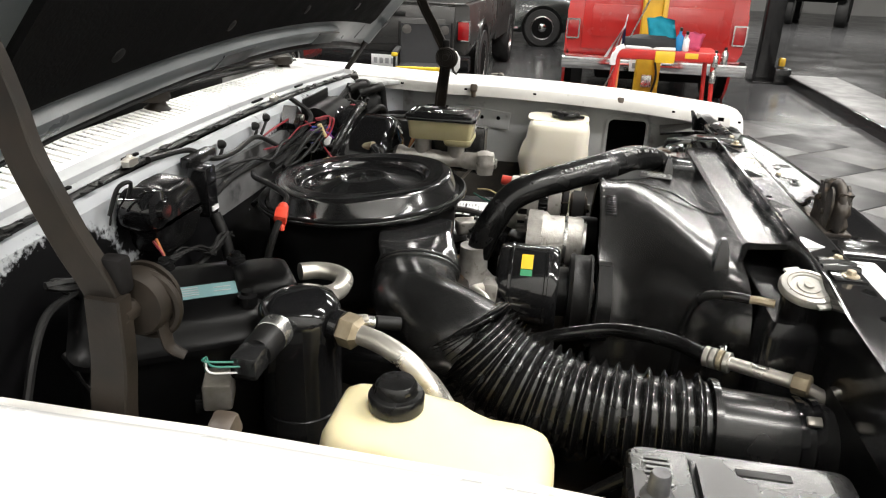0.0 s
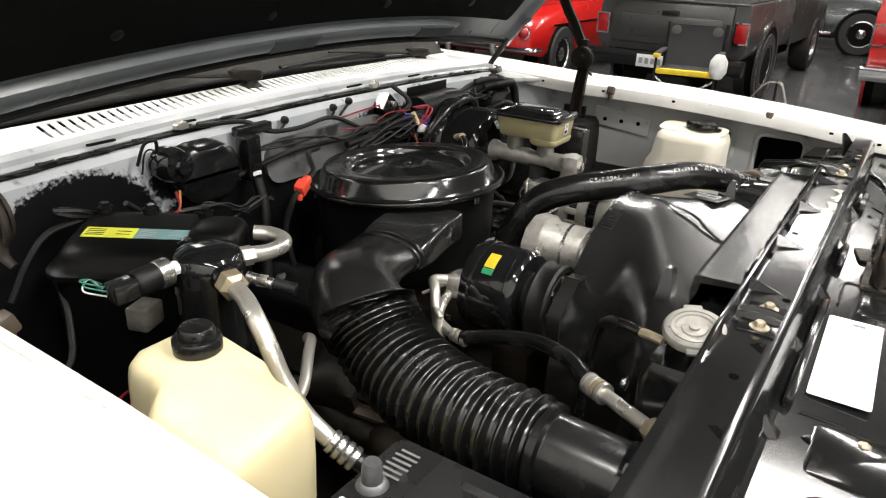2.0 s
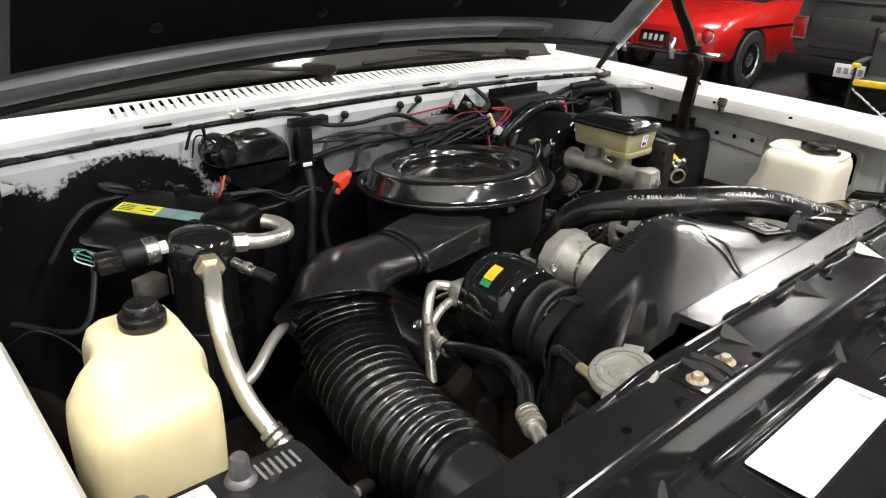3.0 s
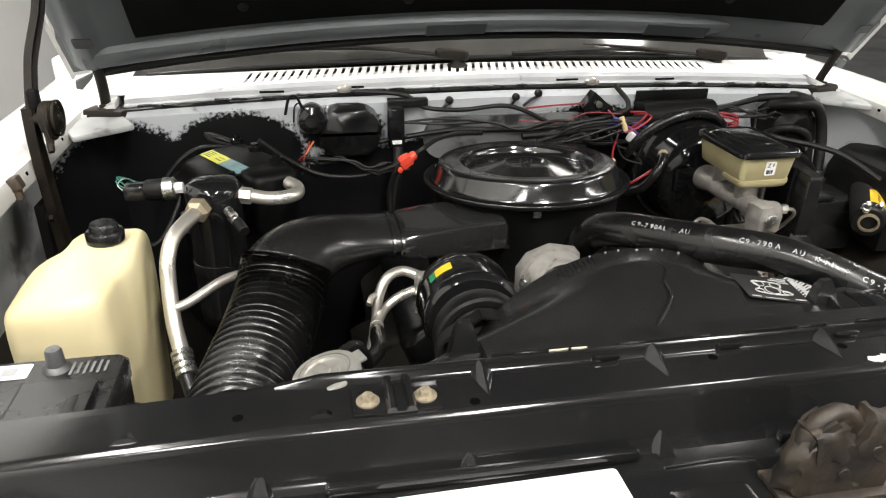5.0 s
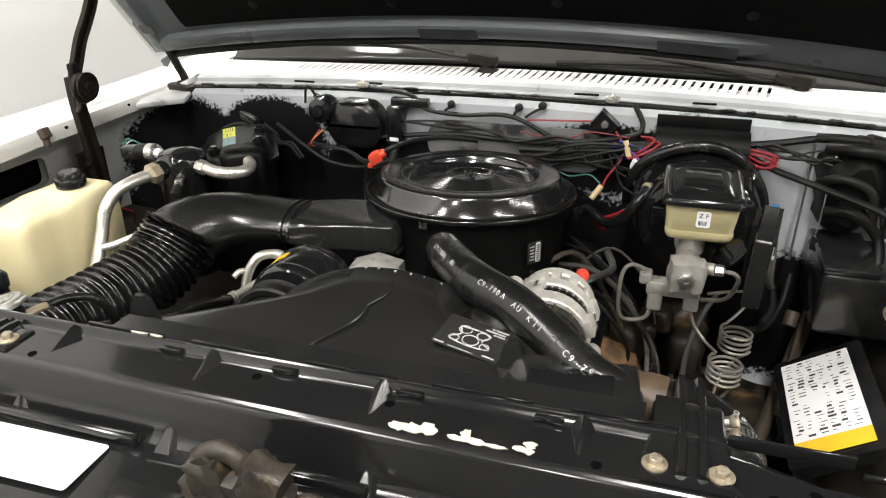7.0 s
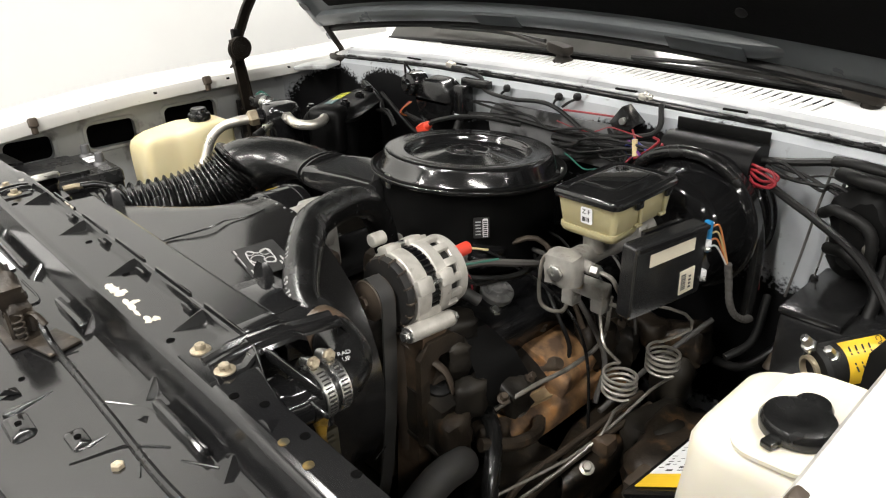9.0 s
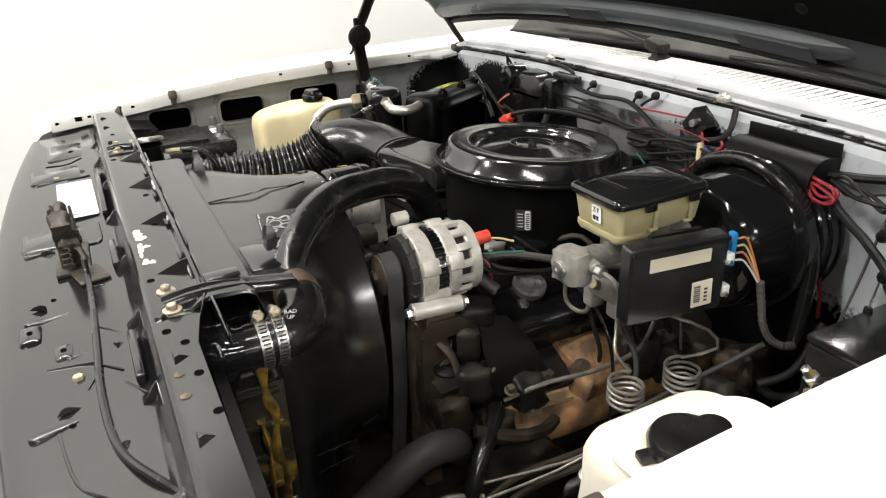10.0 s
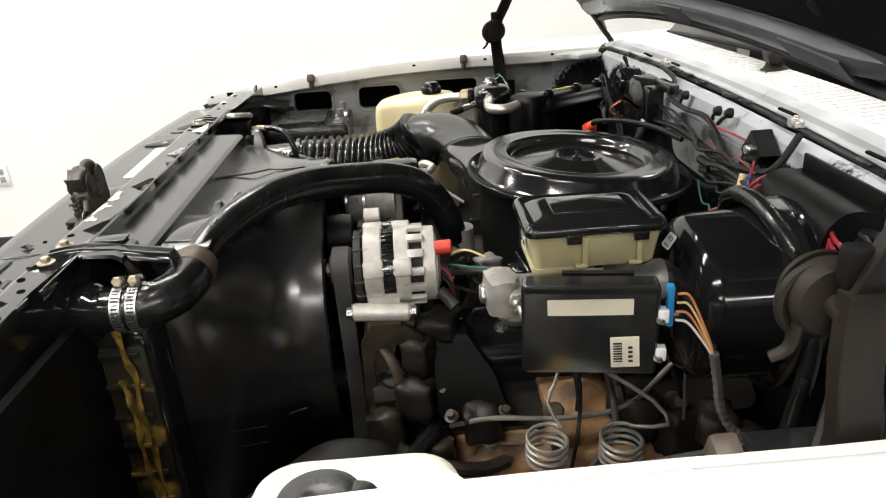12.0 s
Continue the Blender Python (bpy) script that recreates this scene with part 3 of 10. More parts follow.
        for yy in (-0.165, -0.115, -0.065):
            part("hole", lathe(begin(), [(0.006, 0), (0.006, 0.001), (0.001, 0.001)], (0.8942, yy, 1.063), (-1, 0, 0), 14), HOLE, pp)
    # rubber bump stops on the lip
    for y in ((-0.56, -0.131) if s < 0 else (-0.513, -0.094)):
        z = lerp_table(FENDER_TOP, y) + lerp_table(FENDER_LIFT[s], y) - 1.164
        bx = 0.852 if s > 0 and y < -0.3 else 0.836
        bm = box(begin(), (s * bx, y, z + 1.163), (0.018, 0.020, 0.022), 0.004, (0, 20 * s, 0))
        rod(bm, (s * bx, y, z + 1.156), (s * bx, y, z + 1.137), 0.007)
        part("bump_stop", bm, HINGE, ob, "worn rubber bump stop")
    # black wheelhouse sheet below
    bm = loft(begin(), [[(s * x, y, z) for x, z in ((0.905, 0.93 + dz), (0.84, 0.90 + dz), (0.72, 0.80 + dz), (0.60, 0.57), (0.59, 0.56), (0.71, 0.78 + dz), (0.84, 0.88 + dz), (0.905, 0.91 + dz))]
                        for y, dz in ((-0.86, -0.10), (-0.6, -0.06), (-0.3, 0.0), (0.0, 0.0), (0.24, -0.03))])
    part("wheelhouse", bm, GRIMEDARK, ob, "dirty black wheelhouse panel")
    return ob


fender(-1)
fender(1)


def firewall_and_cowl():
    prof = [(0.235, 0.50), (0.235, 1.150), (0.240, 1.186), (0.252, 1.196), (0.262, 1.196), (0.262, 1.19), (0.258, 1.186), (0.255, 1.15), (0.255, 0.50)]
    xs = [-0.80, -0.4, 0, 0.4, 0.80]
    bm = loft(begin(), [[(x, y, z - 0.018 * (abs(x) / 0.8) ** 2 * (z > 1.1)) for y, z in prof] for x in xs])
    wall = part("firewall", bm, FIREWALL, truck, "grey-white firewall with black overspray, black towards the bottom", 30)
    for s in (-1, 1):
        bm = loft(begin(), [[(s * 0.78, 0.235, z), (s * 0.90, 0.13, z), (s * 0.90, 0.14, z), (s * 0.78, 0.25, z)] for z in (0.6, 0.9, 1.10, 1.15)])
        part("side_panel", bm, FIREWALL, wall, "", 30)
        bm = box(begin(), (s * 0.80, 0.20, 1.165), (0.11, 0.12, 0.012), 0.004, (0, 4 * s, -25 * s))
        part("corner_gusset", bm, APRON, wall)
    # raised centre panel and round plugs on the firewall
    bm = loft(begin(), [[(x, y, z) for x, z in rrect(-0.16, 1.06, 0.22, 1.15, 0.04)] for y in (0.236, 0.226)])
    part("raised_panel", bm, PANELGREY, wall, "dull grey raised sheet with grime")
    # seam rail with sealant strip
    def rail(name, prof, mt, lab=""):
        bm = loft(begin(), [[(x, y + 0.02 * (1 - (x / 0.8) ** 2), z - 0.020 * (abs(x) / 0.8) ** 2) for y, z in prof] for x in [-0.76 + 0.095 * i for i in range(17)]])
        return part(name, bm, mt, wall, lab, 30)
    rail("seam_seal", [(0.248, 1.1965), (0.248, 1.2000), (0.256, 1.2025), (0.262, 1.2025), (0.262, 1.1965)], MATTE, "cracked black seam sealer")
    rail("cowl_edge", [(0.258, 1.2020), (0.256, 1.2045), (0.258, 1.2065), (0.268, 1.2085), (0.270, 1.2165), (0.276, 1.2200), (0.298, 1.2228), (0.298, 1.205)], COWLEDGE, "dull grey-white stepped cowl edge")
    rng = random.Random(4)
    for x0 in (-0.322, 0.224):
        clip = part("hood_pin_guide", lump(begin(), (x0, 0.262, 1.208), (0.026, 0.014, 0.012), 3, 0.1), TUBEALU, wall, "grey metal guide clip")
        part("pin", rod(begin(), (x0, 0.262, 1.210), (x0, 0.262, 1.219), 0.0055, 0.004), TUBEALU, clip)
    bm = begin()
    for k in range(46):
        x0 = rng.uniform(-0.74, 0.74)
        bow = 0.02 * (1 - (x0 / 0.8) ** 2) - 0.018
        drop = 0.020 * (abs(x0) / 0.8) ** 2
        lump(bm, (x0, 0.266 + bow + rng.uniform(-0.004, 0.004), 1.2030 - drop + rng.uniform(-0.002, 0.003)), (rng.uniform(0.008, 0.045), rng.uniform(0.006, 0.012), rng.uniform(0.002, 0.005)), k, 0.25, (rng.uniform(-12, 12), 0, rng.uniform(-8, 8)), 2)
    tagged(part("sealer_lump", bm, MATTE, wall, "ragged lumps of old black sealer"), kind="stuff")
    for x0, w in ((-0.47, 0.05), (-0.30, 0.04), (0.17, 0.05), (0.40, 0.045)):
        part("seam_slot", box(begin(), (x0, 0.268 + 0.02 * (1 - (x0 / 0.8) ** 2) - 0.010, 1.2125 - 0.020 * (abs(x0) / 0.8) ** 2), (w, 0.006, 0.004), 0.001), FLOCK, wall)
    # cowl top with air slots
    n = 58
    x0, x1 = -0.526, 0.515
    holes = []
    for i in range(n):
        x = x0 + (x1 - x0) * i / (n - 1)
        holes.append([(x - 0.0040, 0.006), (x + 0.0030, 0.006), (x + 0.0150, 0.072), (x + 0.0080, 0.072)])
    outer = [(-0.80, 0), (0.80, 0), (0.80, 0.118), (-0.80, 0.118)]
    bmp = plate(begin(), outer, holes, 0.002)
    bmesh.ops.transform(bmp, matrix=Matrix.Translation((0, 0.312, 1.2245)) @ Matrix.Rotation(radians(6), 4, "X"), verts=bmp.verts[:])
    for v in bmp.verts:
        v.co.z -= 0.022 * (v.co.x / 0.8) ** 2
        v.co.y -= 0.02 * (v.co.x / 0.8) ** 2
    cowl = part("cowl_panel", bmp, WHITE, truck, "white cowl panel with a row of air slots", 25)
    # Black box below the slots; their inner darkness is put into its colour.
    part("slot_shade_box", box(begin(), (0, 0.37, 1.13), (1.5, 0.17, 0.10)), FLOCK, cowl)
    bm = loft(begin(), [[(x, 0.314 + dy - 0.02 * (x / 0.8) ** 2, 1.2202 + 0.1 * dy - dz - 0.022 * (x / 0.8) ** 2) for dy, dz in ((0.0, 0.0), (0.062, 0.003), (0.070, 0.016), (0.070, 0.022), (0.0, 0.008))] for x in [-0.58 + 0.116 * i for i in range(11)]])
    part("drain_shelf", bm, LIPWHITE, cowl, "pale shelf below the air slots")
    for s in (-1, 1):
        bm = loft(begin(), [[(s * 0.775, y, 1.196 + dz), (s * 0.85, y, 1.168 + dz), (s * 0.90, y, 1.168 + dz), (s * 0.90, y, 1.14), (s * 0.775, y, 1.14)]
                            for y, dz in ((0.255, 0.0), (0.30, 0.006), (0.40, 0.014), (0.62, 0.03))])
        part("cowl_corner", bm, WHITE, cowl)
    # windshield and its seal
    def up(x, k):
        return (x, 0.434 + 0.40 * k - 0.025 * (x / 0.8) ** 2, 1.2390 + 0.45 * k - 0.022 * (x / 0.8) ** 2)
    xs = [-0.74 + 0.148 * i for i in range(11)]
    bm = loft(begin(), [[up(x * (1 - 0.08 * k), k) for x in xs] for k in (0, 0.5, 1)], close=False)
    bmesh.ops.solidify(bm, geom=bm.faces[:], thickness=0.006)
    glass = part("windshield", bm, GLASS, truck, "dark glass windshield")
    bm = sweep(begin(), [up(x, -0.005) for x in xs], 0.0055, 8, 2)
    part("seal", bm, MATTE, glass, "black rubber seal")
    # wipers
    for (px, py, pz), dx in (((-0.061, 0.366, 1.238), -1), ((0.582, 0.381, 1.222), -1)):
        bm = lathe(begin(), [(0.024, -0.016), (0.024, -0.006), (0.018, -0.002), (0.015, 0.004), (0.013, 0.012), (0.008, 0.014)], (px, py, pz), (0, -0.1, 1), 20)
        w = part("wiper", bm, LINK, truck, "worn black wiper arm")
        path = [(px + 0.016, py - 0.004, pz + 0.010), (px - 0.02, py + 0.004, pz + 0.016), (px - 0.10, py + 0.022, pz + 0.022), (px - 0.20, py + 0.042, pz + 0.032), (px - 0.32, py + 0.055, pz + 0.040)]
        part("pivot_cover", lump(begin(), (px - 0.012, py + 0.003, pz + 0.018), (0.070, 0.030, 0.022), 8, 0.05, (0, 6, -14), 3, 0.5), LINK, w)
        part("arm", sweep(begin(), path, lambda k: 0.010 - 0.006 * k, 8, 5, 0.6), LINK, w)
        part("blade", sweep(begin(), [(px - 0.10, 0.424, pz + 0.020), (px - 0.26, 0.428, pz + 0.028), (px - 0.5, 0.424, pz + 0.024)], 0.005, 6, 4), MATTE, w)
    return wall


FIREWALL_OB = firewall_and_cowl()


def hood():
    """Raised hood: a crowned skin whose rear edge sweeps back at the corners, with ribs and a pad inside."""
    a = radians(50)
    back = Vector((0, 0.240, 1.322))
    along = Vector((0, -math.cos(a), math.sin(a)))
    down = Vector((0, -math.sin(a), -math.cos(a)))

    def at(x, v, d):
        k = (x / 0.8) ** 2
        return back + along * (v - 0.0525 * k * max(0.0, 1 - v / 0.6)) + down * (d + 0.031 * k) + Vector((x, 0, 0))

    xs = [-0.840, -0.836, -0.81, -0.7, -0.5, -0.25, 0, 0.25, 0.5, 0.7, 0.81, 0.836, 0.840]
    vs = [-0.005, 0.0, 0.02, 0.15, 0.3, 0.6, 0.9, 1.1, 1.16]
    bm = loft(begin(), [[at(x, v, 0 + (0.012 if abs(x) > 0.838 else 0)) for x in xs] for v in vs], close=False)
    bmesh.ops.solidify(bm, geom=bm.faces[:], thickness=0.004)
    skin = part("hood", bm, WHITE, truck, "raised hood with a dark lined underside", 40)

    def band(name, x0, x1, prof, mt, lab="", taper=0.0, smooth=35):
        """A pressed strip across the hood; prof rows (v, depth), ends drawn in by taper."""
        n = 22
        rows = []
        for i in range(n + 1):
            x = x0 + (x1 - x0) * i / n
            e = min(1.0, (n - i) / 1.5) if taper else 1.0
            vm = sum(p[0] for p in prof) / len(prof)
            rows.append([at(x, vm + (v - vm) * (1 - taper + taper * e), d * (0.15 + 0.85 * e) if taper else d) for v, d in prof])
        return part(name, loft(begin(), rows), mt, skin, lab, smooth)

    band("rear_seal", -0.79, 0.79, [(-0.004, 0.0), (-0.004, 0.014), (0.002, 0.020), (0.010, 0.020), (0.014, 0.014), (0.014, 0.0)], MATTE, "black rubber rear edge")
    band("inner_panel", -0.832, 0.832, [(0.012, 0.0), (0.014, 0.010), (0.10, 0.012), (0.11, 0.0)], HOODIN, "grey inner panel, darker than the skin")
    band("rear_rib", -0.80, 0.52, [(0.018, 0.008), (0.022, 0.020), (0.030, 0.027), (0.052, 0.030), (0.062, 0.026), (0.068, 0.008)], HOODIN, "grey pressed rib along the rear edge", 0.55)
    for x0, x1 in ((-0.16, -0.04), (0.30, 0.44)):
        band("rib_patch", x0, x1, [(0.026, 0.0255), (0.027, 0.0285), (0.058, 0.0305), (0.060, 0.0285)], HOODDARK, "darker panel on the rib")
    for s in (-1, 1):
        rings = []
        for v in (0.03, 0.06, 0.15, 0.3, 0.6, 0.9, 1.14):
            inn = 0.765
            rings.append([at(s * x, v, d) for x, d in ((0.680, 0.0), (0.684, 0.012), (inn - 0.012, 0.014), (inn, 0.018), (inn + 0.014, 0.028), (0.785, 0.030), (0.810, 0.024), (0.826, 0.010), (0.832, 0.0))])
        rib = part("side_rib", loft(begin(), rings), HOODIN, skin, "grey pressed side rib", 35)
        m = facing(at(s * 0.785, 0.098, 0.0302), (1, 0, 0), along)
        part("slot", plate(begin(), rrect(-0.017, -0.012, 0.017, 0.012, 0.004), [], 0.0012, m), INK, rib)
        for v in (0.20, 0.34):
            part("hole", lathe(begin(), [(0.005, 0.0), (0.005, 0.0012), (0.001, 0.0012)], at(s * 0.785, v, 0.0296), down, 14), HOLE, rib)
        # rounded corner flap of the skin below the rib
        part("corner_tab", loft(begin(), [[at(s * x, v, d) for x, v in ((0.800, 0.0), (0.838, -0.012), (0.842, -0.030), (0.832, -0.034), (0.806, -0.010))] for d in (0.004, 0.010)]), HOODIN, rib)
    band("insulation_pad", -0.698, 0.698, [(0.078, 0.008), (0.082, 0.018), (0.10, 0.022), (0.6, 0.022), (1.10, 0.022), (1.12, 0.0)], FLOCK, "black felt insulation pad")
    for x, v in ((-0.5, 0.13), (-0.2, 0.12), (0.12, 0.125), (0.45, 0.13), (-0.35, 0.4), (0.3, 0.42), (0.0, 0.65)):
        part("pad_clip", lathe(begin(), [(0.010, 0.0), (0.010, 0.002), (0.004, 0.0035), (0.001, 0.0035)], at(x, v, 0.0215), down, 16), MATTE, skin)
    return skin


hood()


def hinge(s):
    """Hood hinge linkage, beside the fender."""
    h = thing("hood_lift_arm", (s * 0.82, -0.02, 1.10), "black metal hood hinge with a round pivot and spring", "lift arm", "hood lift arms")
    q = 0.0 if s < 0 else 0.031

    def bar(name, pts, w, d, mt, lab=""):
        """A channel-shaped bar: w wide along y, d deep along x."""
        path = smooth_path(pts, 6)
        rings = []
        for i, p in enumerate(path):
            t = (path[min(i + 1, len(path) - 1)] - path[max(i - 1, 0)]).normalized()
            u = t.cross(Vector((1, 0, 0))).normalized()
            ex = Vector((s, 0, 0))
            ww = w(i / (len(path) - 1)) if callable(w) else w
            rings.append([p + u * (a * ww / 2) + ex * (b * d / 2) for a, b in ((-1, -1), (-0.7, -1), (-0.6, 0.2), (0.6, 0.2), (0.7, -1), (1, -1), (1, 0.8), (0.9, 1), (-0.9, 1), (-1, 0.8))])
        return part(name, loft(begin(), rings), mt, h, lab, 35)

    bar("lower_arm", [(s * 0.826, q - 0.022, 1.00), (s * 0.828, q - 0.027, 1.08), (s * 0.829, q - 0.034, 1.16), (s * 0.828, q - 0.040, 1.21), (s * 0.826, q - 0.041, 1.262)], lambda k: 0.034 - 0.006 * k, 0.016, LINK)
    bar("upper_arm", [(s * 0.822, q - 0.043, 1.238), (s * 0.822, q - 0.034, 1.268), (s * 0.822, q - 0.018, 1.298), (s * 0.820, q - 0.002, 1.330), (s * 0.814, q + 0.016, 1.362), (s * 0.806, q + 0.030, 1.395), (s * 0.80, q + 0.05, 1.44), (s * 0.795, 0.085, 1.48)], 0.026, 0.012, LINK)
    c = Vector((s * 0.797, q - 0.047, 1.245))
    # wound spring and its round cover
    part("pivot", lathe(begin(), [(0.004, -0.030), (0.009, -0.028), (0.009, -0.012), (0.024, -0.010), (0.027, -0.006), (0.027, 0.008), (0.023, 0.012), (0.010, 0.013), (0.008, 0.018), (0.001, 0.018)], c, (-s, 0, 0), 28), LINK, h)
    for k in range(4):
        part("spring_coil", lathe(begin(), [(0.0285 - 0.0052 * k, 0.0105), (0.0285 - 0.0052 * k, 0.0145), (0.0268 - 0.0052 * k, 0.0152), (0.0252 - 0.0052 * k, 0.0145), (0.0252 - 0.0052 * k, 0.0105)], c, (-s, 0, 0), 30, True), LINK, h)
    part("spring_tail", sweep(begin(), [c + Vector((0, -0.018, -0.012)), c + Vector((0, -0.019, -0.026)), c + Vector((0, -0.022, -0.038)), c + Vector((-s * 0.003, -0.032, -0.046))], lambda k: 0.008 - 0.003 * k, 10, 5, 0.6), LINK, h)
    part("bracket", loft(begin(), [[(s * x, q + y, z) for x, y in ((0.836, -0.052), (0.850, -0.052), (0.850, 0.012), (0.836, 0.012))] for z in (0.98, 1.06, 1.10)]), LINKBLACK, h)
    for z in (1.00, 1.075):
        part("bolt", bolt(begin(), (s * 0.836, q - 0.04, z), (-s, 0, 0), 0.007, 0.008), LINK, h)
    part("spring_wrap", sweep(begin(), [c + Vector((-s * 0.004, 0.026 * math.cos(k * 0.5) - 0.004, 0.026 * math.sin(k * 0.5) - 0.004)) for k in range(3, 11)], 0.0042, 8, 4), LINK, h)
    part("stop_box", box(begin(), c + Vector((s * 0.018, 0.004, 0.030)), (0.016, 0.020, 0.030), 0.004), LINKBLACK, h)
    # rear link to the cowl corner
    part("rear_link", sweep(begin(), [(s * 0.800, 0.285, 1.160), (s * 0.796, 0.275, 1.195), (s * 0.790, 0.252, 1.225), (s * 0.785, 0.225, 1.262), (s * 0.78, 0.18, 1.32)], 0.010, 8, 5, 0.6), LINK, h)
    bm = box(begin(), (s * 0.790, 0.272, 1.172), (0.085, 0.060, 0.026), 0.006, (0, 0, 20 * s))
    bolt(bm, (s * 0.80, 0.262, 1.185), r=0.007)
    part("foot", bm, LINK, h)
    part("foot_flange", box(begin(), (s * 0.835, 0.20, 1.160), (0.05, 0.06, 0.006), 0.002, (0, 0, 12 * s)), APRON, h)


hinge(-1)
hinge(1)


def front_support():
    """Radiator support, front shelf and latch panel."""
    xs = sorted([-0.80 + 0.08 * i for i in range(21)] + [-0.44, 0.44])

    def front_y(x):
        return -0.942 + 0.070 * (abs(x) / 0.9) ** 2 + 0.022 * x

    prof = [(-0.690, 1.06), (-0.690, 1.1570), (-0.6912, 1.1590), (-0.6935, 1.1597), (-0.6955, 1.1588), (-0.6965, 1.1570), (-0.6985, 1.1512), (-0.7005, 1.1495), (-0.704, 1.1488), (-0.744, 1.1488), (-0.7485, 1.1482), (-0.7525, 1.1465), (-0.7550, 1.1435), (-0.7565, 1.1395), (-0.7635, 1.103), (-0.766, 1.097), (-0.771, 1.0925), (-0.790, 1.090)]
    rings = []
    for x in xs:
        drop = 0.014 * max(0, (abs(x) - 0.45) / 0.35)
        lip = max(0.0, min(1.0, (0.45 - abs(x)) / 0.04))
        back = -0.690 - 0.026 * max(0.0, min(1.0, (x - 0.42) / 0.03))
        ring = [(x, min(y, back), (1.149 + (z - 1.149) * lip if z > 1.149 else z) - drop * (z > 1.1)) for y, z in prof]
        fy = front_y(x)
        ring += [(x, fy + 0.03, 1.084), (x, fy + 0.009, 1.0828), (x, fy + 0.003, 1.0795), (x, fy, 1.074), (x, fy - 0.004, 0.98), (x, fy + 0.01, 0.98), (x, fy + 0.014, 1.06), (x, -0.76, 1.06)]
        rings.append(ring)
    sup = part("radiator_support", loft(begin(), rings), SUPPORT, truck, "black painted pressed-steel radiator support", 32)
    for sd, dy in ((-1, 0.0), (1, -0.004)):
        bm = loft(begin(), [[(sd * 0.37, dy - 0.688, z), (sd * 0.905, dy - 0.70, z), (sd * 0.905, dy - 0.712, z), (sd * 0.37, dy - 0.700, z)] for z in (0.55, 0.80, 1.085)])
        part("web", bm, SHELL, sup, "black support side panel", 30)
    # front grille panel below
    rings = [[(x, front_y(x) + 0.004 + dy, z) for dy, z in ((0, 0.98), (0, 0.60), (0.02, 0.60), (0.02, 0.98))] for x in xs]
    part("front_panel", loft(begin(), rings), SATIN, sup)
    # pressed ribs: standing lip at the back with notches, triangular gussets on the step
    bm = begin()
    x = -0.24
    while x < 0.42:
        w = 0.10
        box(bm, (x + w / 2, -0.6885, 1.155), (w - 0.004, 0.003, 0.013), 0.0012)
        box(bm, (x + w + 0.014, -0.7015, 1.1535), (0.026, 0.004, 0.006), 0.0015)
        x += w + 0.03
    part("standing_lip", bm, SUPPORT, sup)
    for i, x in enumerate((-0.62, -0.455, -0.273, -0.092, 0.115, 0.30, 0.47, 0.64)):
        z0 = 1.150 - 0.014 * max(0, (abs(x) - 0.45) / 0.35)
        bm = begin()
        loft(bm, [[(x - 0.004, -0.760, z0 - 0.040), (x + 0.004, -0.760, z0 - 0.040), (x + 0.001, -0.764, z0 - 0.040), (x - 0.001, -0.764, z0 - 0.040)],
                  [(x - 0.014, -0.765, 1.0925), (x + 0.014, -0.765, 1.0925), (x + 0.009, -0.781, 1.0895), (x - 0.009, -0.781, 1.0895)]])
        part("gusset", bm, SUPPORT, sup, "", 20)
    for i, x in enumerate((-0.25, -0.077, 0.107, 0.294)):
        bm = begin()
        zz = 1.1480 - 0.014 * max(0, (abs(x) - 0.45) / 0.35)
        loft(bm, [[(x - 0.012, -0.6985, zz), (x + 0.012, -0.6985, zz), (x + 0.0012, -0.736, zz), (x - 0.0012, -0.736, zz)],
                  [(x - 0.0018, -0.6965, zz + 0.0135), (x + 0.0018, -0.6965, zz + 0.0135), (x + 0.0006, -0.703, zz + 0.0120), (x - 0.0006, -0.703, zz + 0.0120)]])
        part("gusset", bm, SUPPORT, sup, "", 20)
    # stepped pressings on the lower shelf
    for x0, x1, y0, y1 in ((-0.50, -0.40, -0.90, -0.80), (-0.115, -0.03, -0.905, -0.81), (0.295, 0.335, -0.862, -0.838), (0.225, 0.275, -0.90, -0.872), (-0.70, -0.56, -0.87, -0.79)):
        bm = loft(begin(), [[(px, py, z) for px, py in rrect(x0 + k, y0 + k, x1 - k, y1 - k, min(0.012, (x1 - x0) * 0.28, (y1 - y0) * 0.28) - k * 0.5)] for z, k in ((1.082, 0), (1.0880, 0.003), (1.0900, 0.007))])
        part("raised_pad", bm, SUPPORT, sup, "", 30)
    for x0, x1 in ((-0.40, -0.12), (0.02, 0.12), (0.33, 0.44)):
        bm = box(begin(), ((x0 + x1) / 2, -0.776, 1.098), (x1 - x0, 0.010, 0.012), 0.003)
        part("ridge", bm, SUPPORT, sup)
    for x in (-0.68, -0.56, -0.40, 0.41, 0.50, 0.63):
        zz = 1.1486 - 0.014 * max(0, (abs(x) - 0.45) / 0.35)
        bm = loft(begin(), [[(x - 0.012, -0.7435, zz), (x + 0.012, -0.7435, zz), (x + 0.002, -0.728, zz)], [(x - 0.004, -0.742, zz + 0.004), (x + 0.004, -0.742, zz + 0.004), (x + 0.001, -0.737, zz + 0.004)]])
        part("gusset", bm, SUPPORT, sup, "", 15)
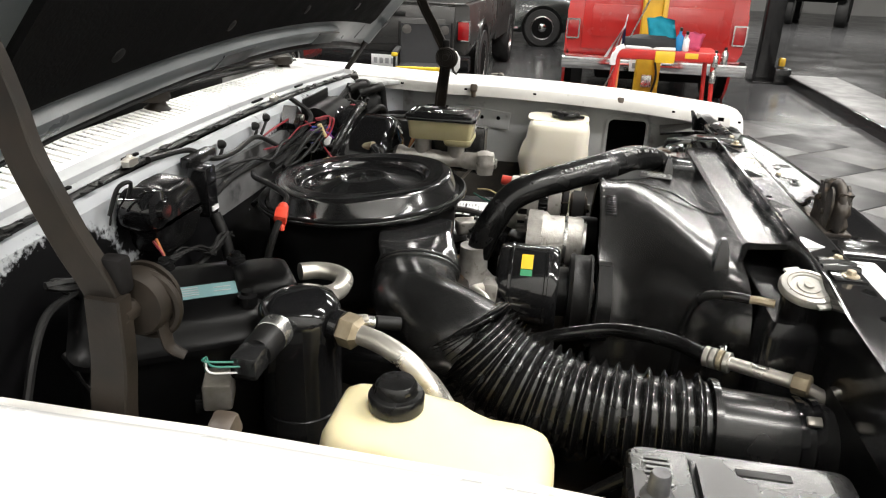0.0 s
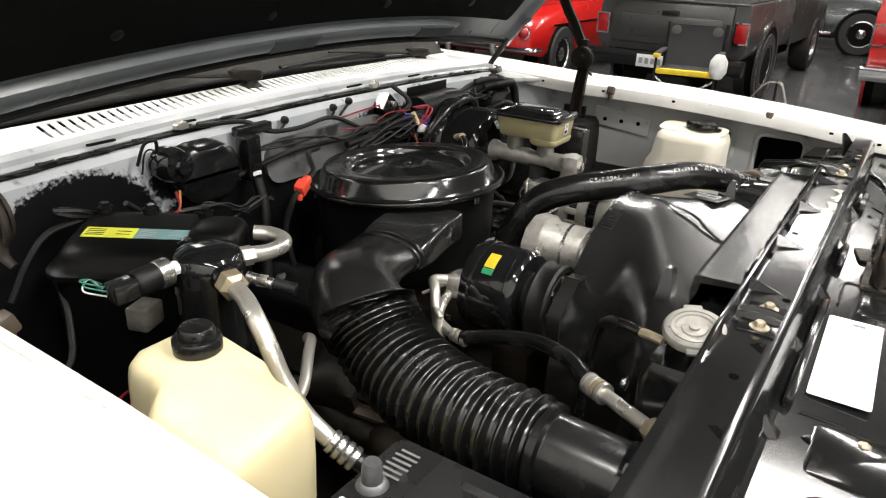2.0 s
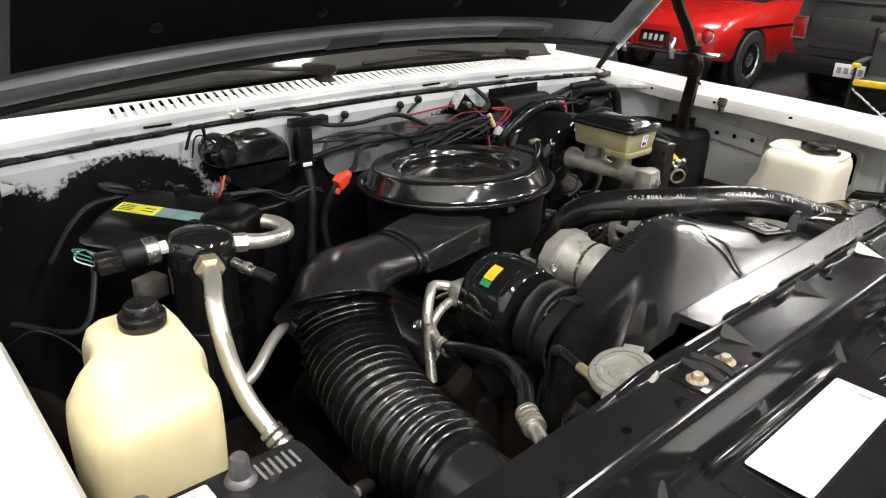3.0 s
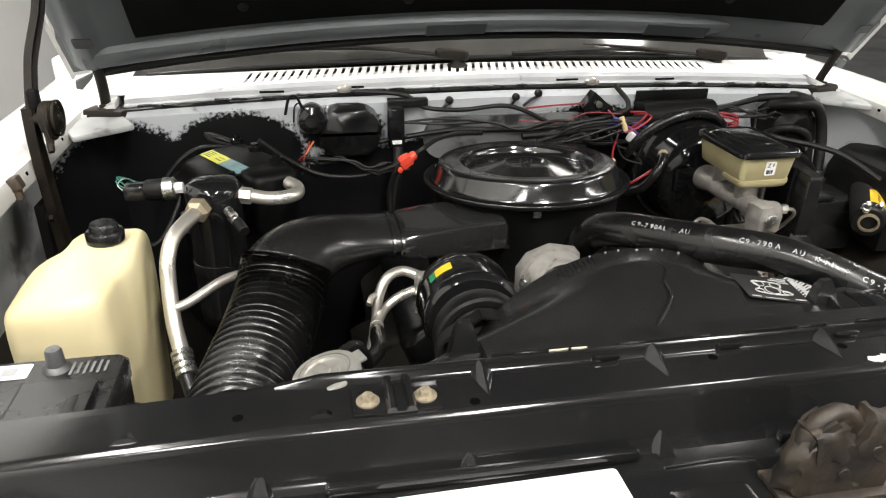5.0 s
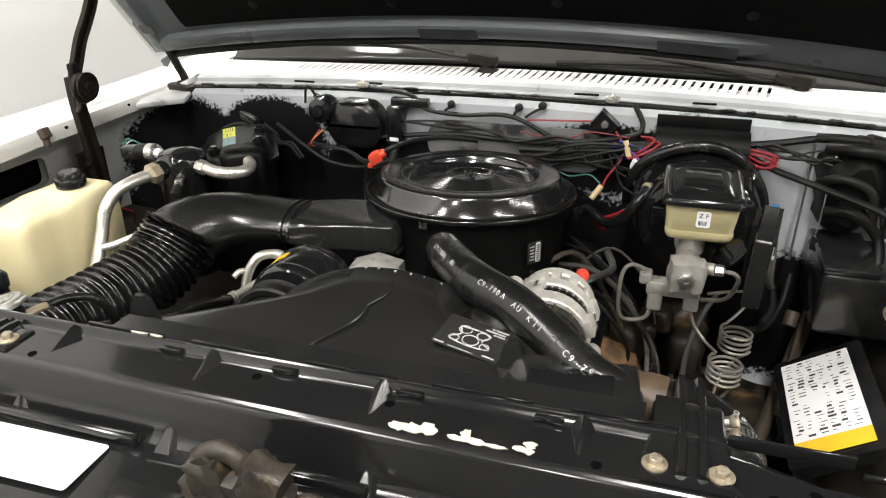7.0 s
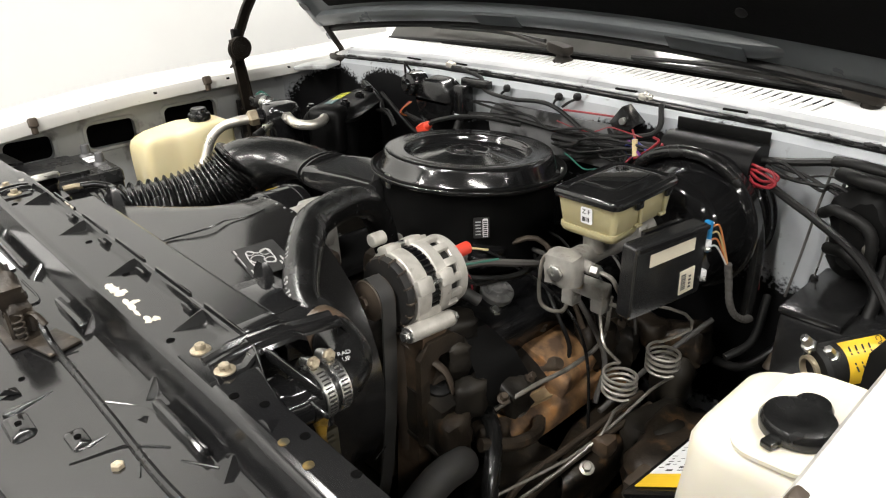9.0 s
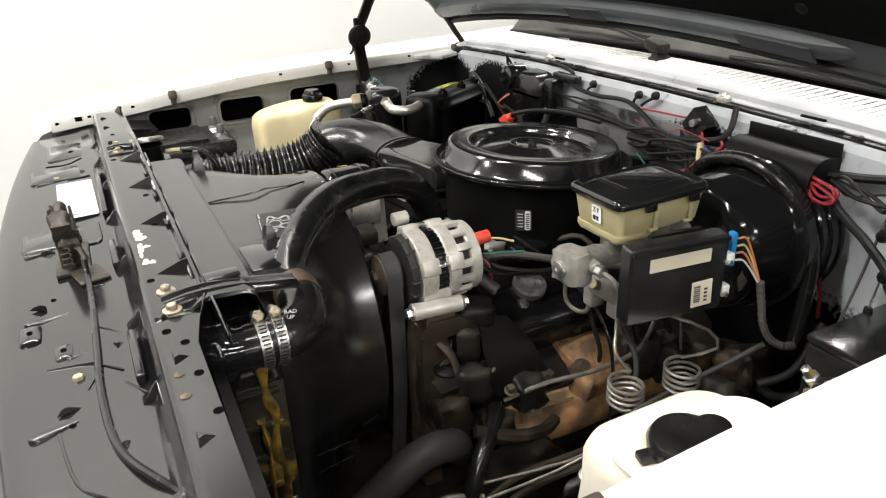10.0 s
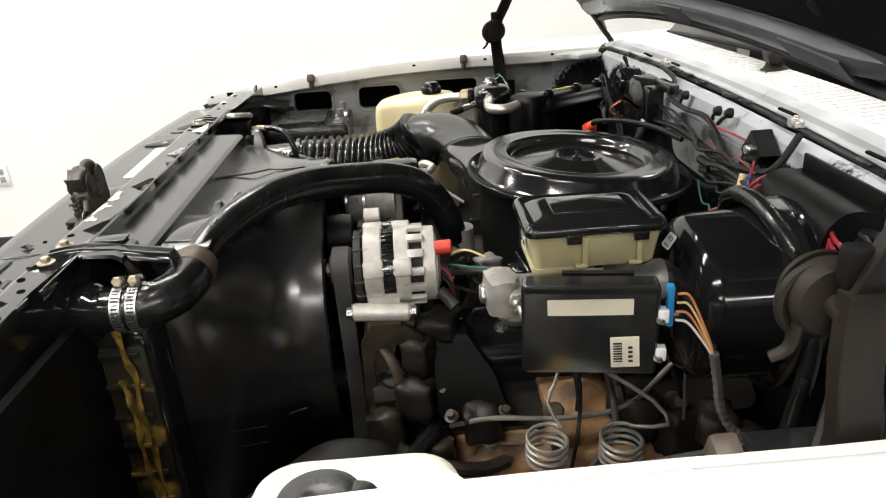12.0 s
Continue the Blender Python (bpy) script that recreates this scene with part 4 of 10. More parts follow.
    # pressed creases and folded tabs on the front shelf
    for pts in ([(0.345, -0.868, 1.0848), (0.366, -0.815, 1.0888), (0.412, -0.828, 1.0868)], [(0.366, -0.815, 1.0888), (0.395, -0.792, 1.0898)], [(0.42, -0.792, 1.0888), (0.457, -0.773, 1.0918)], [(0.146, -0.82, 1.0888), (0.153, -0.796, 1.0888)],
                [(0.276, -0.809, 1.0888), (0.311, -0.786, 1.0888), (0.345, -0.778, 1.0918)], [(0.46, -0.86, 1.0848), (0.56, -0.845, 1.0858), (0.60, -0.82, 1.0878)], [(-0.396, -0.831, 1.0878), (-0.398, -0.789, 1.0908)],
                [(-0.10, -0.79, 1.0908), (-0.02, -0.79, 1.0908), (-0.012, -0.81, 1.0898)], [(-0.55, -0.80, 1.0898), (-0.52, -0.83, 1.0878), (-0.53, -0.87, 1.0858)], [(0.66, -0.80, 1.0878), (0.70, -0.76, 1.0898)]):
        part("crease", sweep(begin(), pts, 0.0017, 8, 4), SUPPORT, sup)
    for x, y, turn in ((0.335, -0.79, 20), (0.44, -0.85, 110), (0.18, -0.875, 60), (-0.44, -0.80, 15), (-0.02, -0.865, 80), (0.53, -0.80, 40), (-0.62, -0.82, 120)):
        m = Matrix.Translation((x, y, 1.0915)) @ Matrix.Rotation(radians(turn), 4, "Z")
        bm = loft(begin(), [[m @ Vector(p) for p in ((-0.012, -0.006, -0.004), (0.012, -0.007, -0.004), (0.002, 0.008, -0.004))], [m @ Vector(p) for p in ((-0.005, -0.003, 0.001), (-0.001, -0.004, 0.0015), (-0.002, 0.0, 0.001))]])
        part("folded_tab", bm, SUPPORT, sup, "", 15)
    for x, y, turn, ln in ((0.215, -0.868, 8, 0.052), (0.33, -0.836, 5, 0.026), (0.47, -0.862, 12, 0.046), (-0.02, -0.88, 0, 0.04)):
        n = Matrix.Translation((x, y, 1.0858)) @ Matrix.Rotation(radians(90 + turn), 4, "Z")
        bm = loft(begin(), [[n @ Vector((u * ln, v * w, z)) for u, v in ((-0.5, 0.0), (-0.42, -0.8), (-0.28, -1.0), (0.5, -0.15), (0.5, 0.15), (-0.28, 1.0), (-0.42, 0.8))] for z, w in ((-0.002, 0.0075), (0.0015, 0.0055), (0.0022, 0.0025))])
        part("dent", bm, SUPPORT, sup, "", 50)
    for x in (0.529, 0.566):
        part("rust_spot", lathe(begin(), [(0.005, -0.001), (0.005, 0.0006), (0.001, 0.0008)], (x, -0.742, 1.1488 - 0.014 * (x - 0.45) / 0.35), (0, 0, 1), 14), CORE, sup)
    # dark holes in the rail
    bm = begin()
    for x, y in ((-0.395, -0.738), (-0.265, -0.742), (0.31, -0.742), (0.445, -0.742), (0.475, -0.728), (0.535, -0.725), (0.60, -0.72), (-0.47, -0.73), (0.12, -0.715), (-0.02, -0.712)):
        z = 1.1488 - 0.014 * max(0, (abs(x) - 0.45) / 0.35)
        part("hole", lathe(begin(), [(0.0046, -0.002), (0.0046, 0.0006), (0.001, 0.0006)], (x, y, z), (0, 0, 1), 16), HOLE, sup)
    for x, y in ((0.315, -0.850), (0.47, -0.845), (0.43, -0.80), (0.25, -0.886), (-0.45, -0.86), (0.16, -0.86), (0.37, -0.80)):
        part("hole", lathe(begin(), [(0.0034, -0.006), (0.0034, 0.0006), (0.001, 0.0006)], (x, y, 1.0908 if (x, y) in ((0.315, -0.850), (0.25, -0.886)) else 1.0868), (0, 0, 1), 14), HOLE, sup)
    # flaked paint patches on the rail top
    rng = random.Random(8)
    for cx, cy, rx, ry in ((0.139, -0.7415, 0.0105, 0.0055), (0.151, -0.7405, 0.0105, 0.0060), (0.164, -0.7385, 0.0085, 0.0075), (0.192, -0.7425, 0.0105, 0.0035), (0.198, -0.7355, 0.0050, 0.0060), (0.208, -0.7425, 0.0115, 0.0040),
                           (0.226, -0.7440, 0.0100, 0.0022), (0.246, -0.7405, 0.0070, 0.0032), (0.254, -0.7335, 0.0060, 0.0042), (0.254, -0.7420, 0.0050, 0.0035), (-0.172, -0.690, 0.0095, 0.0018), (-0.150, -0.690, 0.0075, 0.0016)):
        pts = []
        for q in range(17):
            f = rng.uniform(0.72, 1.2)
            pts.append((cx + rx * f * math.cos(q * math.tau / 17), cy + ry * f * math.sin(q * math.tau / 17)))
        z = (1.1488 if cx > 0 else 1.1600) + rng.uniform(0, 0.0003)
        part("flaked_paint", loft(begin(), [[(u, v, z - 0.001) for u, v in pts], [(u, v, z + 0.0004) for u, v in pts]]), CHIP, sup, "bare cream primer where paint has flaked")
    # end brackets to the fender tips
    for s in (-1, 1):
        bm = loft(begin(), [[(s * 0.74, y, z), (s * 0.86, y - 0.01, z - 0.002), (s * 0.86, y - 0.01, z - 0.010), (s * 0.74, y, z - 0.006)]
                            for y, z in ((-0.62, 1.085), (-0.70, 1.095), (-0.78, 1.092), (-0.84, 1.080))])
        br = part("end_bracket", bm, SUPPORT, sup, "", 25)
        bm = loft(begin(), [[(s * 0.735, -0.70, 1.10), (s * 0.80, -0.735, 1.09), (s * 0.797, -0.740, 1.09), (s * 0.735, -0.705, 1.10)],
                            [(s * 0.742, -0.690, 1.150), (s * 0.752, -0.694, 1.150), (s * 0.750, -0.698, 1.150), (s * 0.742, -0.694, 1.150)]])
        part("tab", bm, SUPPORT, br, "", 20)
    # radiator hold-down brackets with two bolts each
    for x0, x1 in ((-0.359, -0.308), (0.355, 0.406)):
        xm = (x0 + x1) / 2
        bm = loft(begin(), [[(xm - w, y, z), (xm + w, y, z), (xm + w * 0.92, y, z + h), (xm - w * 0.92, y, z + h)]
                            for y, z, w, h in ((-0.750, 1.1488, 0.036, 0.0025), (-0.712, 1.1488, 0.036, 0.0025), (-0.700, 1.1530, 0.032, 0.004), (-0.690, 1.1550, 0.030, 0.004), (-0.650, 1.1530, 0.030, 0.004), (-0.640, 1.146, 0.030, 0.006), (-0.634, 1.116, 0.030, 0.006))])
        if xm < 0:
            bm = box(begin(), (xm, -0.728, 1.1500), (0.078, 0.040, 0.003), 0.001)
        hb = part("hold_down", bm, SUPPORT, sup, "black hold-down bracket with zinc bolts", 30)
        chan = [(-0.0145, -0.005), (-0.0125, 0.003), (-0.010, 0.0055), (-0.006, 0.0055), (-0.0035, 0.001), (0.0035, 0.001), (0.006, 0.0055), (0.010, 0.0055), (0.0125, 0.003), (0.0145, -0.005)]
        line = [(-0.738, 1.1505), (-0.728, 1.1525), (-0.712, 1.1550), (-0.690, 1.1560), (-0.655, 1.1530), (-0.625, 1.1470), (-0.590, 1.1420), (-0.584, 1.1300)] if xm > 0 else [(-0.748, 1.1505), (-0.736, 1.1530), (-0.715, 1.1530), (-0.702, 1.1510)]
        part("channel", loft(begin(), [[(xm + 0.003 + a, y, z + b) for a, b in chan] for y, z in line]), SUPPORT, hb, "", 40)
        if xm > 0:
            part("tab", box(begin(), (xm - 0.018, -0.668, 1.1600), (0.022, 0.040, 0.003), 0.001), SUPPORT, hb)
        for x in (x0, x1):
            part("bolt", bolt(begin(), (x, -0.73, 1.1515), r=0.0060, h=0.0065, washer=1.75), GOLDZINC, hb)
    for x, y in ((0.383, -0.837), (-0.42, -0.85)):
        part("bolt", bolt(begin(), (x, y, 1.083), r=0.0065, h=0.007, washer=1.7), GOLDZINC, sup)
    # emission label
    m = facing((-0.252, -0.818, 1.0925), (1, 0.015, 0), (0, 1, 0))
    lab = sticker("paper_label", m, 0.215, 0.062, PAPER, sup, "white printed paper label", 0.004)
    rows = []
    rng = random.Random(3)
    for r in range(9):
        x = -0.098
        while x < 0.085:
            w = rng.uniform(0.008, 0.03)
            rows.append((x + w / 2, 0.026 - 0.0062 * r, w - 0.003, 0.0011))
            x += w
    bars(m, rows, FAINTINK, lab)
    bars(m, [(0.09 + 0.0018 * k, -0.004, 0.0007, 0.014) for k in range(4)], GREYINK, lab)
    # hood latch and its cable
    lt = thing("hood_latch", (0.045, -0.84, 1.085), "greasy rusty hood latch standing on the black shelf", "latch")
    part("base", box(begin(), (0.038, -0.832, 1.0905), (0.118, 0.046, 0.006), 0.0015), LATCHRUST, lt)
    part("body", lump(begin(), (0.030, -0.832, 1.118), (0.092, 0.026, 0.054), 31, 0.14, (4, 6, 5), 4, 0.7), LATCHRUST, lt, "crusted latch body", 60)
    for dy, k in ((-0.014, 1.0), (0.010, 0.94)):
        prof = [(-0.040, 1.094), (0.040, 1.094), (0.040, 1.112), (0.034, 1.132), (0.036, 1.150), (0.026, 1.164), (0.012, 1.166), (0.005, 1.152), (-0.003, 1.138), (-0.010, 1.140), (-0.014, 1.160), (-0.024, 1.170), (-0.036, 1.162), (-0.042, 1.146), (-0.044, 1.118)]
        part("side_plate", loft(begin(), [[(0.036 + px * k, -0.830 + dy + d, 1.094 + (z - 1.094) * k) for px, z in prof] for d in (-0.002, 0.002)]), LATCHRUST, lt)
    part("hook", sweep(begin(), [(-0.004, -0.834, 1.112), (-0.002, -0.834, 1.142), (0.006, -0.833, 1.160), (0.022, -0.832, 1.168), (0.038, -0.832, 1.160), (0.044, -0.832, 1.142)], lambda k: 0.0105 - 0.003 * k, 12, 5), LATCHRUST, lt, "rounded striker hook", 60)
    part("pawl", lump(begin(), (0.058, -0.834, 1.146), (0.034, 0.026, 0.040), 17, 0.16, (0, 20, 0), 3, 0.7), LATCHRUST, lt, "", 60)
    part("pawl", lump(begin(), (0.012, -0.838, 1.146), (0.030, 0.024, 0.034), 23, 0.16, (0, -15, 0), 3, 0.7), LATCHRUST, lt, "", 60)
    for px_, z in ((0.030, 1.116), (0.056, 1.136)):
        part("pin", rod(begin(), (px_, -0.849, z), (px_, -0.814, z), 0.0055), LATCHRUST, lt)
    part("spring", sweep(begin(), [(0.086 + 0.006 * math.cos(k), -0.836 + 0.006 * math.sin(k), 1.097 + 0.0013 * k) for k in [i * 0.6 for i in range(38)]], 0.0014, 6, 1), LATCHRUST, lt)
    part("lever", sweep(begin(), [(0.068, -0.826, 1.118), (0.088, -0.818, 1.124), (0.104, -0.812, 1.112)], 0.004, 8, 4, 0.5), LATCHRUST, lt)
    bm = box(begin(), (0.115, -0.812, 1.0925), (0.055, 0.040, 0.004), 0.0015, (0, 0, 14))
    part("stained_plate", bm, LATCHRUST, lt, "rusty stained mounting plate")
    bm = sweep(begin(), [(0.098, -0.816, 1.112), (0.13, -0.815, 1.096), (0.20, -0.814, 1.0905), (0.32, -0.815, 1.0905), (0.44, -0.816, 1.0905), (0.54, -0.806, 1.092), (0.62, -0.77, 1.094), (0.70, -0.70, 1.06), (0.74, -0.60, 0.98)], 0.0042, 8, 6)
    part("release_cable", bm, RUBBER, lt, "black release cable")


front_support()


def underpinnings():
    """Frame, wheels and cab shell that carry the bay."""
    for s in (-1, 1):
        part("frame_rail", box(begin(), (s * 0.47, 0.6, 0.50), (0.08, 3.4, 0.16), 0.01), GRIME, truck, "dirty black frame rail")
        bm = lathe(begin(), [(0.20, -0.12), (0.34, -0.125), (0.375, -0.10), (0.38, 0.0), (0.375, 0.10), (0.34, 0.125), (0.20, 0.12)], (s * 0.83, 0.05, 0.38), (1, 0, 0), 40)
        wheel = part("wheel", bm, TYRE, truck, "black tyre on a steel rim")
        bm = lathe(begin(), [(0.05, 0.02), (0.17, 0.02), (0.205, 0.10), (0.205, -0.10), (0.17, -0.06), (0.05, -0.06)], (s * 0.83, 0.05, 0.38), (s, 0, 0), 32)
        part("rim", bm, STEEL, wheel)
    part("crossmember", box(begin(), (0, -0.45, 0.50), (1.0, 0.2, 0.14), 0.02), GRIME, truck)
    # added dark sheet hides the bright floor; low-bay shade is in its colour
    part("bay_dark_sheet", box(begin(), (0, -0.3, 0.56), (1.40, 1.2, 0.01)), GRIMEDARK, truck)
    bm = begin()
    for s in (-1, 1):
        box(bm, (s * 0.96, 1.4, 0.86), (0.05, 1.62, 0.74), 0.01)
        loft(bm, [[(s * (0.80 - 0.10 * k) + a, 0.555 + 0.40 * k + b, 1.22 + 0.5 * k) for a, b in ((-0.03, -0.02), (0.03, -0.02), (0.03, 0.03), (-0.03, 0.03))] for k in (0, 1)])
    box(bm, (0, 1.55, 1.74), (1.5, 1.2, 0.04), 0.015)
    box(bm, (0, 2.18, 1.12), (1.9, 0.05, 1.26), 0.01)
    box(bm, (0, 1.4, 0.50), (1.9, 1.6, 0.04))
    part("cab_shell", bm, WHITE, truck)
    part("dashboard", box(begin(), (0, 0.85, 1.12), (1.6, 0.4, 0.2), 0.04), MATTE, truck)


underpinnings()

# ---- engine bay things ----
def barcode(m, w, h, parent, rng, rows=1, material=None):
    rects = []
    x = -w / 2
    while x < w / 2:
        k = rng.uniform(0.0006, 0.0018)
        rects.append((x, 0, k, h))
        x += k + rng.uniform(0.0006, 0.0016)
    return bars(m, rects, material or INK, parent, "barcode")


def clamp_ring(at, axis, r, parent, w=0.0125, material=None):
    """Worm-drive band with its slots, screw housing and screw head."""
    c, ax = Vector(at), Vector(axis).normalized()
    band = part("hose_clamp", lathe(begin(), [(r, -w / 2), (r + 0.0016, -w / 2), (r + 0.0016, w / 2), (r, w / 2)], at, axis, 40), material or STEEL, parent, "bright steel worm-drive clamp")
    top = Vector((-0.34, 0, 0.94))
    top = (top - ax * top.dot(ax)).normalized()
    side = ax.cross(top).normalized()
    for k in range(16):
        a = radians(40 + 9 * k)
        d = top * math.cos(a) + side * math.sin(a)
        n = facing(c + d * (r + 0.0017), ax, d.cross(ax))
        part("band_slot", plate(begin(), rrect(-0.0042, -0.0009, 0.0042, 0.0009, 0.0003), [], 0.0004, n), SLOT, band)
    h = c + top * (r + 0.0055)
    part("screw_housing", rod(begin(), h - side * 0.010, h + side * 0.008, 0.0060, seg=16), material or STEEL, band)
    part("screw_head", lathe(begin(), [(0.0062, 0), (0.0068, 0.001), (0.0068, 0.006), (0.005, 0.0075), (0.001, 0.0075)], tuple(h + side * 0.008), tuple(side), 6), GOLDZINC, band)
    return band


def air_cleaner():
    t = thing("air_cleaner", (0, 0, 0.93), "round gloss black air cleaner on the engine", "air cleaner")
    up = 0.027

    def lean(bm):
        """The pan sits a few degrees down towards the firewall."""
        for v in bm.verts:
            if v.co.z > 1.0:
                v.co.z -= 0.07 * (v.co.y - 0.005) + 0.007
        return bm
    prof = [(0.14, 0.925), (0.165, 0.925), (0.170, 0.932), (0.172, 0.945), (0.175, 1.035), (0.180, 1.056), (0.190, 1.064), (0.1935, 1.068), (0.1935, 1.073),
            (0.190, 1.075), (0.185, 1.070), (0.180, 1.062), (0.17, 1.05), (0.14, 1.05)]
    part("housing", lean(lathe(begin(), [(r, z + up * (z > 1.0)) for r, z in prof], seg=72)), SHELL, t)
    part("brim", lean(lathe(begin(), [(0.176, 1.084), (0.184, 1.084), (0.190, 1.0875), (0.1935, 1.0915), (0.1945, 1.0950), (0.1930, 1.0982), (0.1900, 1.0988), (0.186, 1.0955), (0.180, 1.0915), (0.172, 1.090)], seg=96, hoop=True)), LID, t, "rolled lip of the pan", 60)
    prof = [(0.165, 1.086), (0.179, 1.088), (0.1805, 1.091), (0.1800, 1.0955), (0.1775, 1.0985), (0.1755, 1.1010), (0.1672, 1.1236), (0.1655, 1.1275), (0.1630, 1.1297), (0.1595, 1.1305),
            (0.145, 1.1298), (0.1290, 1.1290), (0.1262, 1.1294), (0.1240, 1.1282), (0.1212, 1.1215), (0.1190, 1.1160), (0.1160, 1.1128), (0.1110, 1.1120), (0.1040, 1.1126), (0.088, 1.1152), (0.066, 1.1197), (0.052, 1.1232), (0.0465, 1.1248),
            (0.0435, 1.1256), (0.0415, 1.1252), (0.0390, 1.1225), (0.0350, 1.1188), (0.026, 1.1172), (0.012, 1.1168), (0.002, 1.1168)]
    part("lid", lean(lathe(begin(), prof, seg=96)), LID, t, "satin black dished lid", 60)
    bm = lathe(begin(), [(0.0085, 1.117), (0.0085, 1.121), (0.005, 1.123), (0.0035, 1.124), (0.0035, 1.130), (0.0015, 1.132)], seg=12)
    for s in (-1, 1):
        box(bm, (s * 0.009, 0, 1.125), (0.010, 0.003, 0.008), 0.001, (0, -30 * s, 0))
    part("wing_nut", lean(bm), LID, t)
    for a in (35, 145, 260):
        c, s = math.cos(radians(a)), math.sin(radians(a))
        part("clip", lean(box(begin(), (0.184 * c, 0.184 * s, 1.088), (0.005, 0.014, 0.028), 0.0015, (0, 0, a))), STEEL, t)
    rng = random.Random(5)
    a = radians(-38)
    m = facing((0.1822 * math.cos(a), 0.1822 * math.sin(a), 1.028), (-math.sin(a), math.cos(a), 0), (0, 0, 1))
    lab = sticker("label", m, 0.030, 0.040, INK, t, "small black and white label")
    m2 = m @ Matrix.Translation((0.007, 0, 0.001))
    lb = sticker("white_strip", m2, 0.010, 0.036, PAPER, lab)
    bars(m2, [(0, -0.015 + 0.004 * k, 0.007, 0.002) for k in range(8)], INK, lb)
    bars(m @ Matrix.Translation((0, 0, 0.0004)), [(-0.006, 0.012 - 0.006 * k, 0.010, 0.002) for k in range(5)], WHITEINK, lab)
    # snorkel: a flat box along the front of the housing that narrows to the elbow
    rings = []
    for x, y0, y1, z0, z1, e in ((-0.078, -0.176, -0.07, 1.036, 1.070, 0.25), (-0.086, -0.186, -0.06, 1.028, 1.079, 0.14), (-0.150, -0.196, -0.070, 1.029, 1.0795, 0.14), (-0.215, -0.213, -0.084, 1.032, 1.0805, 0.18), (-0.256, -0.223, -0.096, 1.034, 1.0830, 0.40), (-0.266, -0.224, -0.098, 1.033, 1.0840, 0.6)):
        ring = []
        for j in range(36):
            a = 2 * math.pi * j / 36
            c, s = math.cos(a), math.sin(a)
            ring.append((x, (y0 + y1) / 2 + (y1 - y0) / 2 * math.copysign(abs(c) ** e, c), (z0 + z1) / 2 + (z1 - z0) / 2 * math.copysign(abs(s) ** e, s)))
        rings.append(ring)
    part("snorkel", loft(begin(), rings), SNORKEL, t, "glossy black flat snorkel", 45)
    part("snorkel_lip", box(begin(), (-0.082, -0.125, 1.028), (0.012, 0.11, 0.008), 0.003), GLOSS, t)
    return t


air_cleaner()


def intake_duct():
    t = thing("intake_duct", (-0.42, -0.35, 0.95), "black intake elbow with a ribbed flexible hose", "air duct")
    el = [(-0.258, -0.162, 1.060), (-0.302, -0.165, 1.061), (-0.348, -0.174, 1.062), (-0.390, -0.192, 1.062), (-0.424, -0.220, 1.058), (-0.445, -0.252, 1.049), (-0.450, -0.268, 1.040)]
    part("elbow", sweep(begin(), el, lambda k: 0.0600 + 0.0060 * k, 36, 6, lambda k: 0.46 + 0.54 * k * k * (3 - 2 * k)), BOOT, t, "satin black moulded elbow", 50)
    fr = frames_along(smooth_path(el, 6))
    for k, mt in ((1, PLASTIC), (3, PLASTIC)):
        p, d, u, v = fr[k]
        part("band", sweep(begin(), [p - d * 0.003, p - d * 0.002, p + d * 0.002, p + d * 0.003], lambda q: 0.0650 if 0.2 < q < 0.8 else 0.060, 36, 1, 0.50), mt, t)
    bl = [(-0.442, -0.256, 1.066), (-0.4475, -0.268, 1.051), (-0.459, -0.305, 1.022), (-0.474, -0.360, 1.003), (-0.488, -0.425, 0.996), (-0.498, -0.492, 0.997), (-0.502, -0.556, 1.000)]
    path = smooth_path(bl, 70)
    n = 25
    def ridge(k):
        f = (n * (1.25 * k - 0.25 * k * k)) % 1.0
        return 0.0588 - 0.0062 * k + 0.0095 * (0.5 - 0.5 * math.cos(2 * math.pi * f)) ** 2.4
    fr = frames_along(path)
    rings = []
    for i, (p, d, u, v) in enumerate(fr):
        r = ridge(i / (len(fr) - 1))
        rings.append([p + u * (r * math.cos(2 * math.pi * j / 36)) + v * (r * math.sin(2 * math.pi * j / 36)) for j in range(36)])
    part("flexible_hose", loft(begin(), rings), BELLOWS, t, "black ribbed rubber bellows hose", 70)
    tube = [(-0.501, -0.545, 1.0), (-0.502, -0.61, 0.998), (-0.500, -0.675, 0.994), (-0.498, -0.73, 0.990)]
    part("inlet_tube", sweep(begin(), tube, 0.049, 32, 4), BOOT, t, "smooth black inlet tube")
    part("collar", lathe(begin(), [(0.049, -0.006), (0.0575, -0.004), (0.0575, 0.004), (0.049, 0.006)], (-0.502, -0.562, 1.0), (0, 1, 0), 36), RUBBER, t)
    for y in (-0.655, -0.672):
        part("strap", lathe(begin(), [(0.049, -0.005), (0.0525, -0.004), (0.0525, 0.004), (0.049, 0.005)], (-0.500, y, 0.9945), (0, 1, 0), 36), GLOSS, t)
    part("catch", box(begin(), (-0.527, -0.664, 1.041), (0.012, 0.016, 0.006), 0.002, (0, -30, 0)), BRAKELINE, t)


intake_duct()


